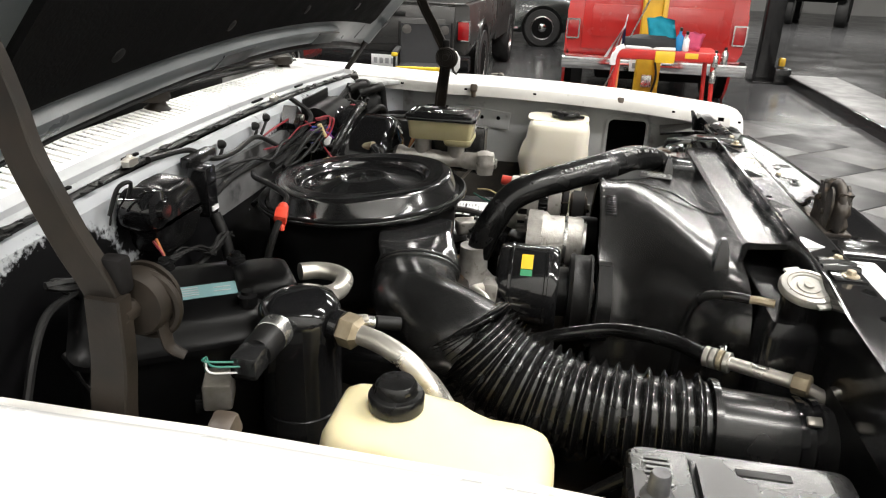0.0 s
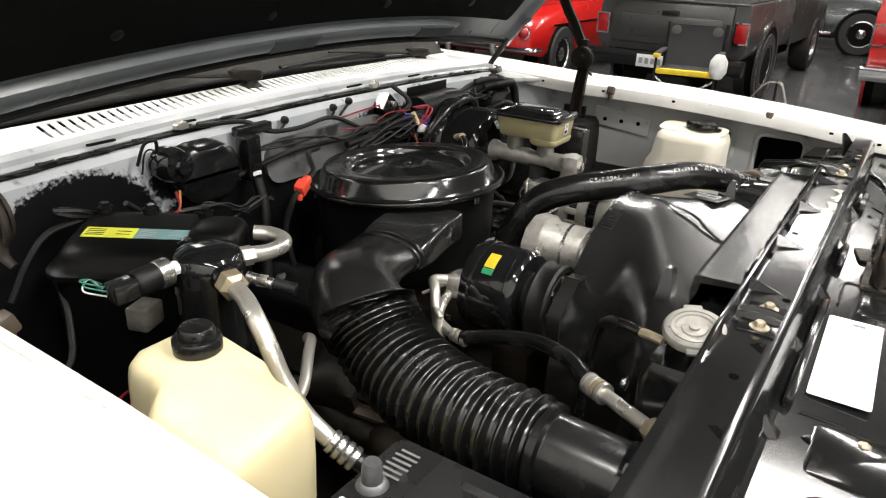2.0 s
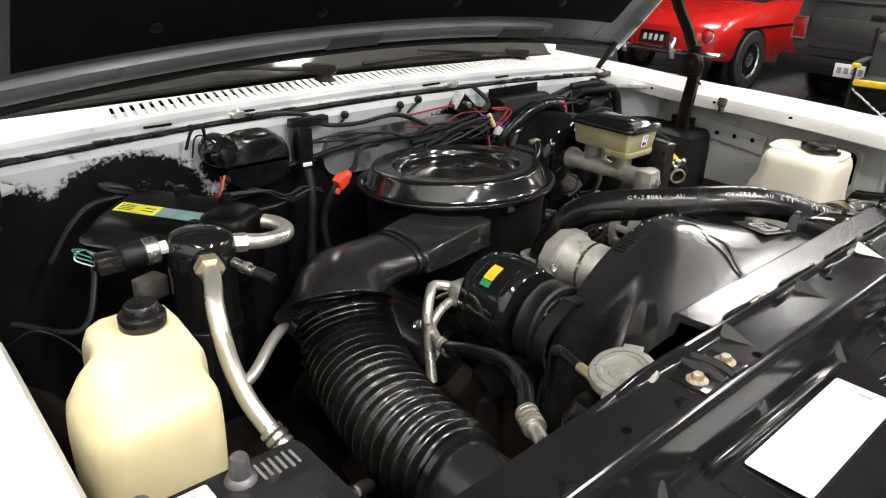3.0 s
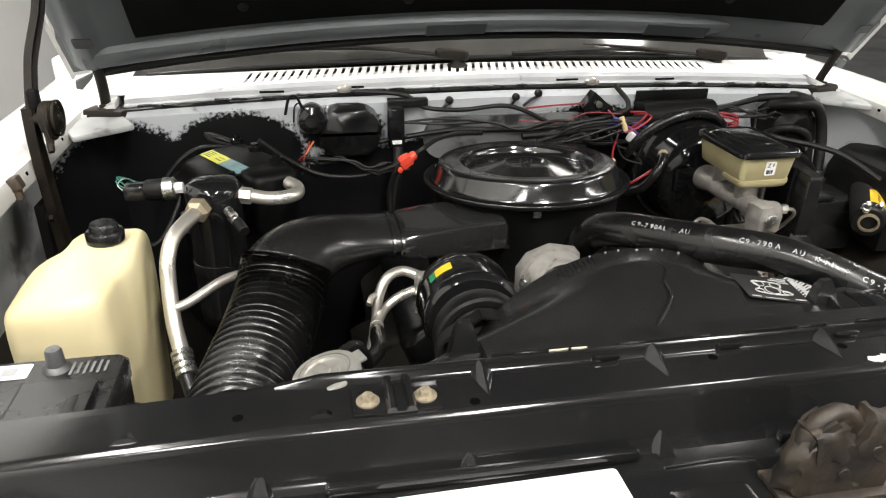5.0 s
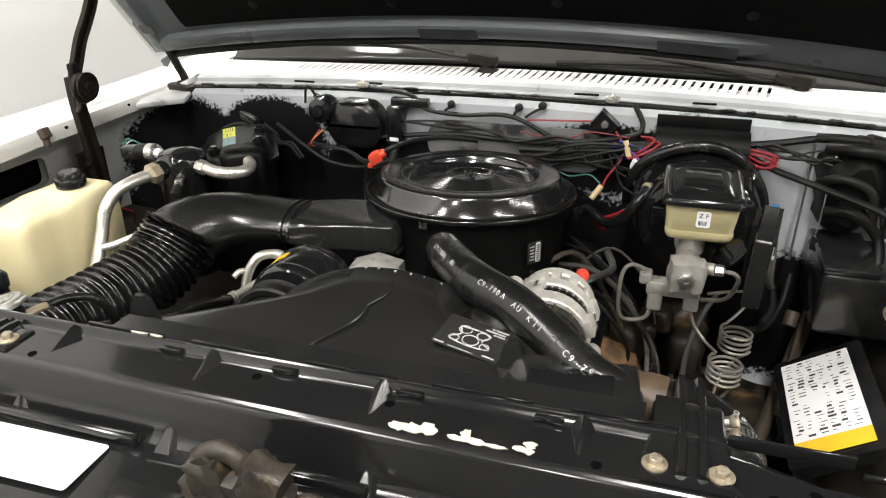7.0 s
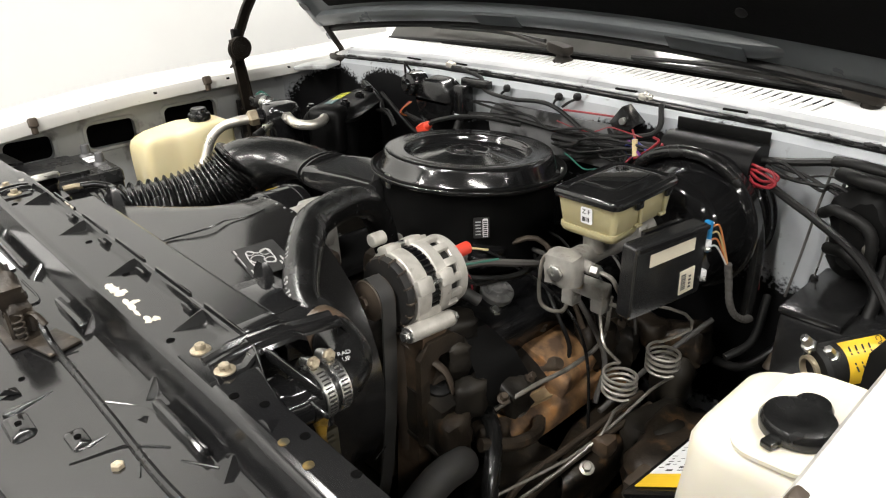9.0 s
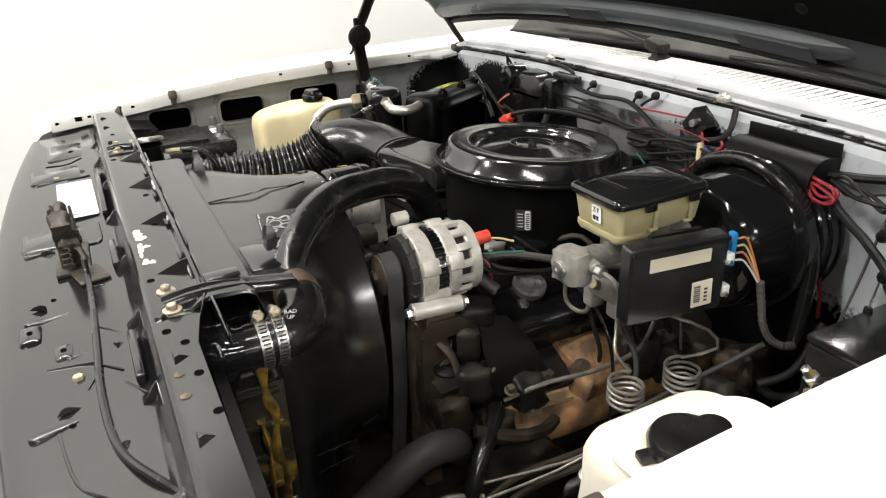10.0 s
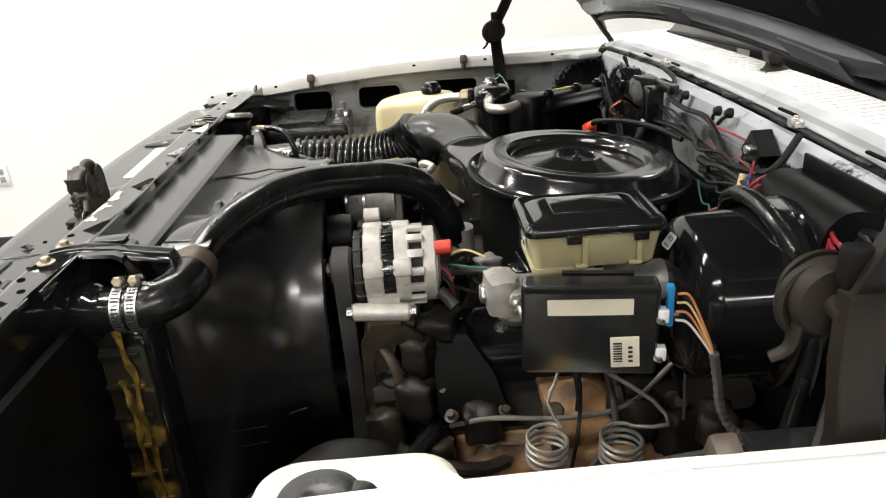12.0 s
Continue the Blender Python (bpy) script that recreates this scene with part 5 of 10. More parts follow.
def fan_shroud():
    t = thing("fan_shroud", (0, -0.55, 0.62), "black plastic fan shroud behind the radiator", "fan shroud")
    cx, cz, R = 0.015, 0.895, 0.243
    n = 64
    def circ(y, r):
        return [(cx + r * math.cos(2 * math.pi * i / n), y, cz + r * math.sin(2 * math.pi * i / n)) for i in range(n)]
    def rect(y, hw, z0, z1, e=0.28):
        out = []
        for i in range(n):
            a = 2 * math.pi * i / n
            c, s = math.cos(a), math.sin(a)
            zc, hh = (z0 + z1) / 2, (z1 - z0) / 2
            out.append((0.0 + hw * math.copysign(abs(c) ** e, c), y, zc + hh * math.copysign(abs(s) ** e, s)))
        return out
    mix = lambda a, b, k: [tuple(p[i] + (q[i] - p[i]) * k for i in range(3)) for p, q in zip(a, b)]
    A, B = rect(-0.632, 0.355, 0.60, 1.112), circ(-0.475, R + 0.002)
    sm = lambda k: k * k * (3 - 2 * k)
    rings = [A] + [[(p[0], -0.632 + 0.155 * k, p[2]) for p in mix(A, B, sm(k))] for k in (0.15, 0.3, 0.45, 0.6, 0.75, 0.9, 1.0)]
    rings += [circ(-0.470, R), circ(-0.437, R), circ(-0.434, R - 0.004), circ(-0.437, R - 0.008), circ(-0.48, R - 0.008)]
    body = part("shroud", loft(begin(), rings, cap0=False, cap1=False), SHROUD, t, "satin black moulded shroud", 50)
    # worn paint flecks along the ring edge
    rng = random.Random(11)
    bm = begin()
    for k in range(9):
        a = radians(64 + 40 * k / 8 + rng.uniform(-0.6, 0.6))
        w = rng.uniform(0.002, 0.005)
        p = Vector((cx + (R + 0.0006) * math.cos(a), -0.440 - rng.uniform(0, 0.004), cz + (R + 0.0006) * math.sin(a)))
        box(bm, p, (w * 0.6, 0.0025, 0.0008), 0, (0, 90 - math.degrees(a), 0))
    tagged(part("paint_fleck", bm, WHITEINK, body, "chalky flecks along the ring edge"), kind="stuff")
    bm = begin()
    for k in range(9):
        a = radians(103 + 1.5 * k)
        p = Vector((cx + (R + 0.001) * math.cos(a), -0.452, cz + (R + 0.001) * math.sin(a)))
        box(bm, p, (0.004, 0.018, 0.002), 0.0005, (0, 90 - math.degrees(a), 0))
    tagged(part("moulded_mark", bm, PLASTIC, body), kind="stuff")
    # flat upper cover with a stepped middle
    bm = loft(begin(), [[(x, y, z) for y, z in ((-0.694, 1.142), (-0.634, 1.140), (-0.628, 1.136), (-0.626, 1.108), (-0.632, 1.106), (-0.638, 1.130), (-0.694, 1.134))] for x in (-0.235, 0.0, 0.2, 0.345)])
    part("top_cover", bm, PLASTIC, t, "flat black plastic cover strip", 25)
    bm = loft(begin(), [[(x, y, z) for x, y in ((x0, -0.630), (x1, -0.630), (x1 - 0.01, -0.56), (x0 + 0.01, -0.57))] for z, x0, x1 in ((1.085, 0.20, 0.345), (1.126, 0.20, 0.345), (1.129, 0.204, 0.341))])
    part("side_box", bm, PLASTIC, t)
    part("shiny_step", box(begin(), (0.270, -0.603, 1.1285), (0.085, 0.042, 0.006), 0.002), GLOSS, t)
    for x, y in ((0.205, -0.575), (-0.245, -0.60)):
        bm = loft(begin(), [[(x + a * k, y + b * k, z) for a, b in ((-0.02, -0.012), (0.02, -0.012), (0.02, 0.012), (-0.02, 0.012))] for z, k in ((1.09, 1.0), (1.136, 0.55), (1.146, 0.3))])
        part("post", bm, PLASTIC, t)
    # creases and a seam line on the shroud top
    part("crease", sweep(begin(), [(-0.03, -0.63, 1.113), (-0.02, -0.60, 1.118), (0.015, -0.56, 1.131), (0.02, -0.53, 1.137)], 0.0018, 6, 5), PLASTIC, t)
    part("crease", sweep(begin(), [(0.02, -0.53, 1.136), (0.035, -0.50, 1.139), (0.03, -0.47, 1.1395)], 0.0012, 6, 4), PLASTIC, t)
    # belt-routing label: white line drawing on black
    m = facing((0.153, -0.546, 1.1228), (0.98, -0.12, -0.145), (0.12, 0.98, 0.01))
    lab = sticker("belt_label", m, 0.078, 0.062, INK, t, "black label with a white belt drawing", 0.003)
    mm = m @ Matrix.Translation((0, 0, 0.0006))
    rects = [(0.024 - 0.010 * 0, 0.026, 0.02, 0.0022), (0.02, 0.021, 0.024, 0.0022), (0.026, 0.016, 0.014, 0.002), (-0.03, -0.028, 0.012, 0.002), (0.028, -0.026, 0.014, 0.002), (-0.004, -0.029, 0.03, 0.001)]
    for rc in rects:
        bars(mm, [rc], WHITEINK, lab, "print_line")
    for (a, b, r) in ((-0.012, 0.008, 0.008), (0.010, 0.006, 0.0075), (0.0, -0.008, 0.010), (-0.018, -0.012, 0.006), (0.018, -0.012, 0.006)):
        part("pulley_drawing", lathe(begin(), [(r - 0.0014, 0.001), (r - 0.0014, 0.0016), (r, 0.0016), (r, 0.001)], mm @ Vector((a, b, 0)), mm.to_3x3() @ Vector((0, 0, 1)), 20, True), WHITEINK, lab)
    part("belt_drawing", sweep(begin(), [mm @ Vector(p) for p in ((-0.019, 0.012, 0.0012), (0.0, 0.014, 0.0012), (0.018, 0.010, 0.0012), (0.012, -0.004, 0.0012), (0.024, -0.014, 0.0012), (0.0, -0.019, 0.0012), (-0.024, -0.014, 0.0012), (-0.014, -0.002, 0.0012), (-0.019, 0.012, 0.0012))], 0.0009, 5, 4), WHITEINK, lab)
    # white marks low on the rear face
    bm = begin()
    for (a, b) in (((0.33, -0.60, 0.83), (0.33, -0.53, 0.838)), ((0.31, -0.50, 0.842), (0.30, -0.475, 0.843)), ((0.33, -0.60, 0.80), (0.33, -0.53, 0.81)), ((0.33, -0.555, 0.80), (0.33, -0.558, 0.838))):
        rod(bm, a, b, 0.0012, seg=6)
    part("moulded_ribs", bm, PLASTIC, t)


fan_shroud()


def radiator():
    t = thing("radiator", (0, -0.66, 0.56), "black radiator with side tanks, stained by coolant", "radiator")
    part("core", box(begin(), (0, -0.665, 0.84), (0.72, 0.05, 0.52), 0.004), SATIN, t)
    for s in (-1, 1):
        bm = loft(begin(), [[(s * 0.395 + a, -0.66 + b, z) for a, b in rrect(-0.034, -0.034, 0.034, 0.034, 0.014)] for z in ((0.57, 1.085, 1.105) if s < 0 else (0.57, 1.050, 1.066))])
        for v in bm.verts:
            if v.co.z > (1.10 if s < 0 else 1.06):
                v.co.x = s * 0.395 + (v.co.x - s * 0.395) * 0.75
                v.co.y = -0.66 + (v.co.y + 0.66) * 0.75
        part("side_tank", bm, SATIN if s < 0 else GLOSS, t)
    # crimped seam on the driver's tank
    seam = part("seam", box(begin(), (0.4305, -0.658, 0.805), (0.008, 0.056, 0.48), 0.003), CORE, t, "tank seam with dried yellow coolant")
    for k in range(11):
        part("crimp", box(begin(), (0.4345, -0.662, 0.585 + 0.045 * k), (0.008, 0.050, 0.008), 0.002), CORE, seam)
    dried = mat("dried_coolant", (0.23, 0.14, 0.025), (0.06, 0.04, 0.012), 0.3, scale=55, bump=0.4, bscale=120, spread=(0.42, 0.58))
    for pts, w in (([(0.441, -0.655, 1.075), (0.438, -0.653, 1.03), (0.4385, -0.647, 1.00), (0.438, -0.652, 0.95), (0.4385, -0.645, 0.92), (0.437, -0.649, 0.86), (0.437, -0.645, 0.78)], 0.0075), ([(0.4355, -0.664, 1.0), (0.436, -0.660, 0.95), (0.4355, -0.663, 0.88), (0.4355, -0.660, 0.80)], 0.009)):
        part("coolant_run", sweep(begin(), pts, lambda k, w=w: w * (1 - 0.5 * k) * (1 + 0.35 * math.sin(23 * k + 300 * w)), 8, 6, 0.5), dried, t, "dried yellow coolant run")
    # filler neck and cap
    at = (-0.390, -0.672, 1.091)
    part("filler_neck", lathe(begin(), [(0.030, -0.02), (0.027, 0.0), (0.027, 0.034), (0.029, 0.040), (0.029, 0.044), (0.020, 0.044)], at, (0, 0, 1), 32), SATIN, t)
    lean = Matrix.Translation((at[0], at[1], at[2] + 0.04)) @ Matrix.Rotation(radians(-15), 4, "Y") @ Matrix.Translation((-at[0], -at[1], -at[2] - 0.04))

    def leaning(bm):
        for v in bm.verts:
            v.co = lean @ v.co
        return bm
    cap = part("radiator_cap", leaning(lathe(begin(), [(0.030, 0.048), (0.0335, 0.049), (0.034, 0.054), (0.032, 0.058), (0.028, 0.059), (0.021, 0.0585), (0.020, 0.0565), (0.014, 0.0560), (0.013, 0.0575), (0.006, 0.0575), (0.0055, 0.060), (0.001, 0.060)], at, (0, 0, 1), 48)), CAPSTEEL, t, "bright steel radiator cap")
    for a in (20, 200):
        part("ear", leaning(box(begin(), (at[0] + 0.034 * math.cos(radians(a)), at[1] + 0.034 * math.sin(radians(a)), at[2] + 0.054), (0.012, 0.020, 0.0035), 0.0012, (0, 0, a))), CAPSTEEL, cap)
    part("stamped_ring", leaning(lathe(begin(), [(0.0245, 0.0585), (0.0245, 0.0596), (0.0255, 0.0596), (0.0255, 0.0585)], at, (0, 0, 1), 40, True)), BRAKELINE, cap)
    part("overflow_nipple", sweep(begin(), [(-0.388, -0.640, 1.116), (-0.384, -0.622, 1.117), (-0.380, -0.608, 1.115)], 0.0055, 8, 4), BRASS, t)
    part("overflow_hose", sweep(begin(), [(-0.382, -0.612, 1.116), (-0.372, -0.585, 1.114), (-0.355, -0.558, 1.098), (-0.345, -0.545, 1.05), (-0.35, -0.54, 0.95)], 0.0062, 10, 6), RUBBER, t)
    part("drain_bolt", bolt(begin(), (-0.362, -0.60, 1.03), (0, 1, 0), 0.006), STEEL, t)
    # outlet neck to the upper hose
    part("outlet_neck", sweep(begin(), [(0.385, -0.690, 1.050), (0.398, -0.690, 1.074), (0.414, -0.686, 1.088), (0.424, -0.672, 1.092), (0.425, -0.655, 1.093), (0.425, -0.630, 1.094)], lambda k: 0.0350 - 0.0090 * min(1.0, max(0.0, (k - 0.45) / 0.15)), 26, 5), GLOSS, t, "black outlet neck stained with coolant")


radiator()


def upper_hose():
    t = thing("radiator_hose", (0.2, -0.45, 1.08), "black rubber upper radiator hose with white printing", "radiator hose")
    elbow = [(0.4245, -0.664, 1.0925), (0.425, -0.640, 1.093), (0.422, -0.613, 1.095), (0.406, -0.592, 1.098), (0.378, -0.582, 1.101), (0.350, -0.580, 1.103)]
    part("elbow", sweep(begin(), elbow, 0.0275, 24, 6), RUBBER, t, "shiny black rubber elbow", 60)
    part("joint_band", sweep(begin(), [(0.362, -0.581, 1.1020), (0.348, -0.580, 1.1035), (0.334, -0.582, 1.1045)], 0.0288, 24, 3), RUSTBAND, t, "rusty brown joining band")
    hose = [(0.338, -0.584, 1.102), (0.286, -0.570, 1.118), (0.238, -0.538, 1.135), (0.192, -0.500, 1.144), (0.133, -0.449, 1.140), (0.084, -0.383, 1.128), (0.052, -0.328, 1.116), (0.034, -0.279, 1.092), (0.018, -0.245, 1.045), (0.008, -0.222, 0.98)]
    part("hose", sweep(begin(), hose, lambda k: 0.0225 + 0.0040 * min(1, max(0, (k - 0.12) / 0.3)) - 0.002 * max(0, (k - 0.75) / 0.25), 28, 8), RUBBER, t, "glossy black rubber hose", 60)
    for p, d in (((0.425, -0.645, 1.093), (0, 1, 0)), ((0.425, -0.627, 1.0935), (0, 1, -0.03))):
        clamp_ring(p, d, 0.0279, t)
    # printing along the hose, letter by letter
    path = smooth_path(hose, 24)
    fr = frames_along(path)
    acc = [0.0]
    for a, b in zip(path, path[1:]):
        acc.append(acc[-1] + (b - a).length)
    up = Vector((-0.45, -0.55, 0.72))

    def put(text, start, size, step, tilt=0.0):
        s = start
        for ch in text:
            if ch != " ":
                i = min(range(len(acc)), key=lambda q: abs(acc[q] - s))
                p, d, u, v = fr[i]
                nrm = (up - d * up.dot(d)).normalized()
                rgt = -d
                upv = nrm.cross(rgt)
                m = facing(p + nrm * (0.0227 + 0.0040 * min(1, max(0, (i / (len(acc) - 1) - 0.12) / 0.3)) - 0.002 * max(0, (i / (len(acc) - 1) - 0.75) / 0.25)), rgt, upv)
                lettering(ch, size, m, WHITEINK, t, "letter")
            s -= step
    put("C9-790AL", 0.367, 0.0095, 0.0068)
    put("AU", 0.295, 0.0095, 0.008)
    put("C9-790A", 0.222, 0.0095, 0.0068)
    put("AU", 0.160, 0.0095, 0.008)
    put("K11", 0.135, 0.0095, 0.008)
    put("C9-790A", 0.082, 0.0100, 0.0078)
    m = facing(Vector((0.430, -0.610, 1.1210)), (0.30, 0.95, 0.0), (-0.90, 0.28, 0.30))
    lettering("RAD", 0.0075, m @ Matrix.Translation((0, 0.0045, 0.002)), WHITEINK, t, "letter")
    lettering("UP", 0.0075, m @ Matrix.Translation((0, -0.0040, 0.002)), WHITEINK, t, "letter")


upper_hose()


def engine():
    t = thing("engine", (0, -0.05, 0.5), "grimy black V8 engine block below the air cleaner", "engine")
    part("block", box(begin(), (0, -0.05, 0.66), (0.40, 0.50, 0.30), 0.03), GRIMEDARK, t)
    part("intake_manifold", box(begin(), (0, -0.02, 0.87), (0.20, 0.40, 0.16), 0.03), GRIME, t)
    part("throttle_body", lathe(begin(), [(0.05, 0.9), (0.075, 0.93), (0.085, 0.95)], (0, 0, 0), (0, 0, 1), 24), ALU, t)
    for s in (-1, 1):
        m = Matrix.Translation((s * 0.215, -0.02, 0.885)) @ Matrix.Rotation(radians(s * 28), 4, "Y")
        bm = loft(begin(), [[m @ Vector((a, b, z)) for a, b in rrect(-0.065 + k, -0.235 + k, 0.065 - k, 0.235 - k, 0.03)] for z, k in ((-0.05, 0), (-0.04, 0), (-0.038, 0.006), (0.02, 0.012), (0.032, 0.022), (0.036, 0.035))])
        vc = part("valve_cover", bm, SATIN, t, "greasy black valve cover", 35)
        for yy in (-0.15, 0.0, 0.15):
            part("bolt", bolt(begin(), m @ Vector((0, yy, 0.035)), m.to_3x3() @ Vector((0, 0, 1)), 0.007), STEEL, vc)
        m2 = Matrix.Translation((s * 0.235, -0.03, 0.80)) @ Matrix.Rotation(radians(s * 35), 4, "Y")
        part("cylinder_head", loft(begin(), [[m2 @ Vector((a, b, z)) for a, b in rrect(-0.07, -0.25, 0.07, 0.25, 0.02)] for z in (-0.10, 0.03)]), GRIMEDARK, t)
        # exhaust manifold
        x = s * 0.285
        bm = sweep(begin(), [(x, -0.26, 0.72), (x + s * 0.012, -0.18, 0.715), (x + s * 0.018, -0.06, 0.725), (x + s * 0.02, 0.04, 0.72), (x + s * 0.02, 0.10, 0.66)], lambda k: 0.030 + 0.014 * math.sin(math.pi * min(1, k * 1.1)), 16, 5, 0.9)
        # Passenger manifold takes the dark grime, its shade put into the colour.
        man = part("exhaust_manifold", bm, RUST if s > 0 else GRIMEDARK, t, "rusty brown cast exhaust manifold" if s > 0 else "dark cast exhaust manifold", 60)
        for yy, zz in ((-0.235, 0.765), (-0.09, 0.79), (-0.03, 0.79), (0.08, 0.77)):
            part("port", sweep(begin(), [(x - s * 0.05, yy, zz + 0.01), (x - s * 0.01, yy, zz), (x + s * 0.012, yy, 0.73)], 0.024, 12, 4), RUST if s > 0 else GRIMEDARK, man)
        part("hump", lump(begin(), (x - s * 0.012, -0.060, 0.772), (0.115, 0.12, 0.10), 6, 0.10, (0, s * 22, 10), 4, 0.4), RUST if s > 0 else GRIMEDARK, man, "", 60)
        part("heat_shield", loft(begin(), [[(s * (px_ + 0.011 * a), py_ - 0.003 * a, pz_ + q) for a, q in ((-1, 0.0), (1, -0.004), (1.1, 0.003), (0.9, 0.003), (0.8, -0.001), (-0.8, 0.003), (-0.9, 0.007), (-1.1, 0.007))] for px_, py_, pz_ in ((0.286, -0.252, 0.748), (0.302, -0.195, 0.760), (0.322, -0.130, 0.770))]), mat("tan_steel_strip", (0.62, 0.47, 0.28), (0.40, 0.29, 0.17), 0.5, metal=0.5, scale=30, bump=0.2) if s > 0 else HINGE, man)
        part("shield_end", loft(begin(), [[(s * (0.288 + a), -0.254 + b, z + q) for a, b, q in ((-0.014, 0.004, 0), (0.012, -0.002, -0.004), (0.012, 0.001, -0.004), (-0.014, 0.007, 0))] for z in (0.750, 0.790)]), HINGE, man)
        for yy in (-0.2, -0.06, 0.02):
            part("bolt", bolt(begin(), (x + s * 0.03, yy, 0.765), (s, 0, 0.5), 0.008, 0.012), BRAKELINE, man)
    m = Matrix.Translation((0.209, -0.144, 0.930)) @ Matrix.Rotation(radians(20), 4, "Y")
    ax = m.to_3x3() @ Vector((0, 0, 1))
    cap = part("oil_cap", lathe(begin(), [(0.024, -0.01), (0.030, 0), (0.0305, 0.010), (0.028, 0.013), (0.020, 0.0135), (0.018, 0.012), (0.010, 0.012), (0.008, 0.014), (0.001, 0.014)], m.translation, ax, 32), OILCAP, t, "dull black oil filler cap")
    for k in range(8):
        a = 2 * math.pi * k / 8
        part("rib", box(begin(), m @ Vector((0.023 * math.cos(a), 0.023 * math.sin(a), 0.0145)), (0.008, 0.003, 0.002), 0, (0, 20, math.degrees(a))), OILCAP, cap)
    # front cover, water pump, brackets
    part("front_cover", box(begin(), (0, -0.33, 0.74), (0.30, 0.08, 0.28), 0.02), GRIME, t)
    part("water_pump", lathe(begin(), [(0.05, 0), (0.07, 0.02), (0.05, 0.06), (0.03, 0.10)], (0.0, -0.34, 0.84), (0, -1, 0), 24), GRIME, t)
    part("thermostat_housing", lathe(begin(), [(0.045, -0.02), (0.045, 0.0), (0.028, 0.02), (0.026, 0.07)], (0.004, -0.215, 0.93), (0, 0, 1), 24), ALU, t)
    part("fan", lathe(begin(), [(0.02, 0), (0.085, 0.005), (0.085, 0.03), (0.02, 0.04)], (0.015, -0.46, 0.895), (0, -1, 0), 24), ALU, t)
    for k in range(6):
        a = radians(60 * k + 12)
        bm = loft(begin(), [[(0.015 + r * math.cos(a) - w * math.sin(a) * e, -0.47 + 0.022 * e, 0.895 + r * math.sin(a) + w * math.cos(a) * e) for e in (-1, 1)] + [(0.015 + r * math.cos(a) + w * math.sin(a) * -e, -0.467 + 0.022 * e, 0.895 + r * math.sin(a) + w * math.cos(a) * e) for e in (1, -1)] for r, w in ((0.07, 0.03), (0.215, 0.045))])
        part("fan_blade", bm, SATIN, t)
    # spark plug wires, wiring looms over the engine
    for k, (y0, y1) in enumerate(((-0.06, -0.07), (0.08, 0.1))):
        bm = sweep(begin(), [(0.06, 0.12, 0.93), (0.15, y0 + 0.08, 0.95), (0.27, y0, 0.90), (0.315, (y0 + y1) / 2, 0.83), (0.30, y1, 0.78)], 0.0042, 8, 6)
        part("plug_wire", bm, MATTE, t)
        bm = rod(begin(), (0.305, y1, 0.80), (0.285, y1, 0.76), 0.009, 0.008)
        part("plug_boot", bm, MATTE, t)
    for pts, r, mt in (([(0.10, -0.23, 0.95), (0.15, -0.20, 0.99), (0.20, -0.20, 0.98), (0.24, -0.12, 0.97), (0.20, 0.02, 0.96)], 0.006, MATTE),
                       ([(0.12, -0.20, 0.99), (0.17, -0.22, 1.02), (0.22, -0.25, 1.03)], 0.004, MATTE),
                       ([(0.13, -0.19, 0.98), (0.18, -0.24, 1.01), (0.23, -0.262, 1.04)], 0.004, MATTE),
                       ([(0.06, -0.24, 0.98), (0.11, -0.27, 1.02), (0.16, -0.26, 1.03)], 0.003, MATTE),
                       ([(0.05, -0.22, 0.98), (0.12, -0.245, 1.025), (0.21, -0.27, 1.06)], 0.0022, MATTE),
                       ([(-0.19, -0.20, 0.96), (-0.20, -0.26, 1.0), (-0.17, -0.30, 1.02), (-0.13, -0.31, 1.0)], 0.003, MATTE),
                       ([(-0.21, -0.19, 0.97), (-0.215, -0.25, 1.01), (-0.18, -0.31, 1.03)], 0.003, WIRES["white"]),
                       ([(0.14, -0.13, 1.0), (0.205, -0.115, 0.985), (0.262, -0.088, 0.950), (0.318, -0.070, 0.900), (0.360, -0.074, 0.83), (0.39, -0.10, 0.70)], 0.0030, RUBBER)):
        part("cable", sweep(begin(), pts, r, 8, 6), mt, t)
    # looms, hoses and lines that cross the driver's side of the engine
    rng = random.Random(21)
    for k in range(4):
        x0, y0, z0 = rng.uniform(0.10, 0.20), rng.uniform(-0.10, 0.14), rng.uniform(0.94, 0.99)
        x1, y1, z1 = rng.uniform(0.27, 0.36), y0 + rng.uniform(-0.12, 0.10), rng.uniform(0.80, 0.93)
        mid = ((x0 + x1) / 2 + rng.uniform(-0.02, 0.02), (y0 + y1) / 2 + rng.uniform(-0.05, 0.05), max(z0, z1) + rng.uniform(-0.02, 0.02))
        mt = rng.choice((MATTE, MATTE, RUBBER, WIRES["grey"], WIRES["grey"], HINGE))
        part("cable", sweep(begin(), [(x0, y0, z0), mid, (x1, y1, z1), (x1 + 0.02, y1 + rng.uniform(-0.06, 0.03), z1 - 0.08)], rng.uniform(0.0025, 0.006), 8, 5), mt, t)
    for y in (-0.215, -0.10, -0.005, 0.09):
        part("plug_shield", lathe(begin(), [(0.014, 0), (0.016, 0.004), (0.014, 0.035), (0.010, 0.045)], (0.285, y, 0.79), (0.75, 0, 0.55), 14), HINGE, t, "tarnished plug heat shield")
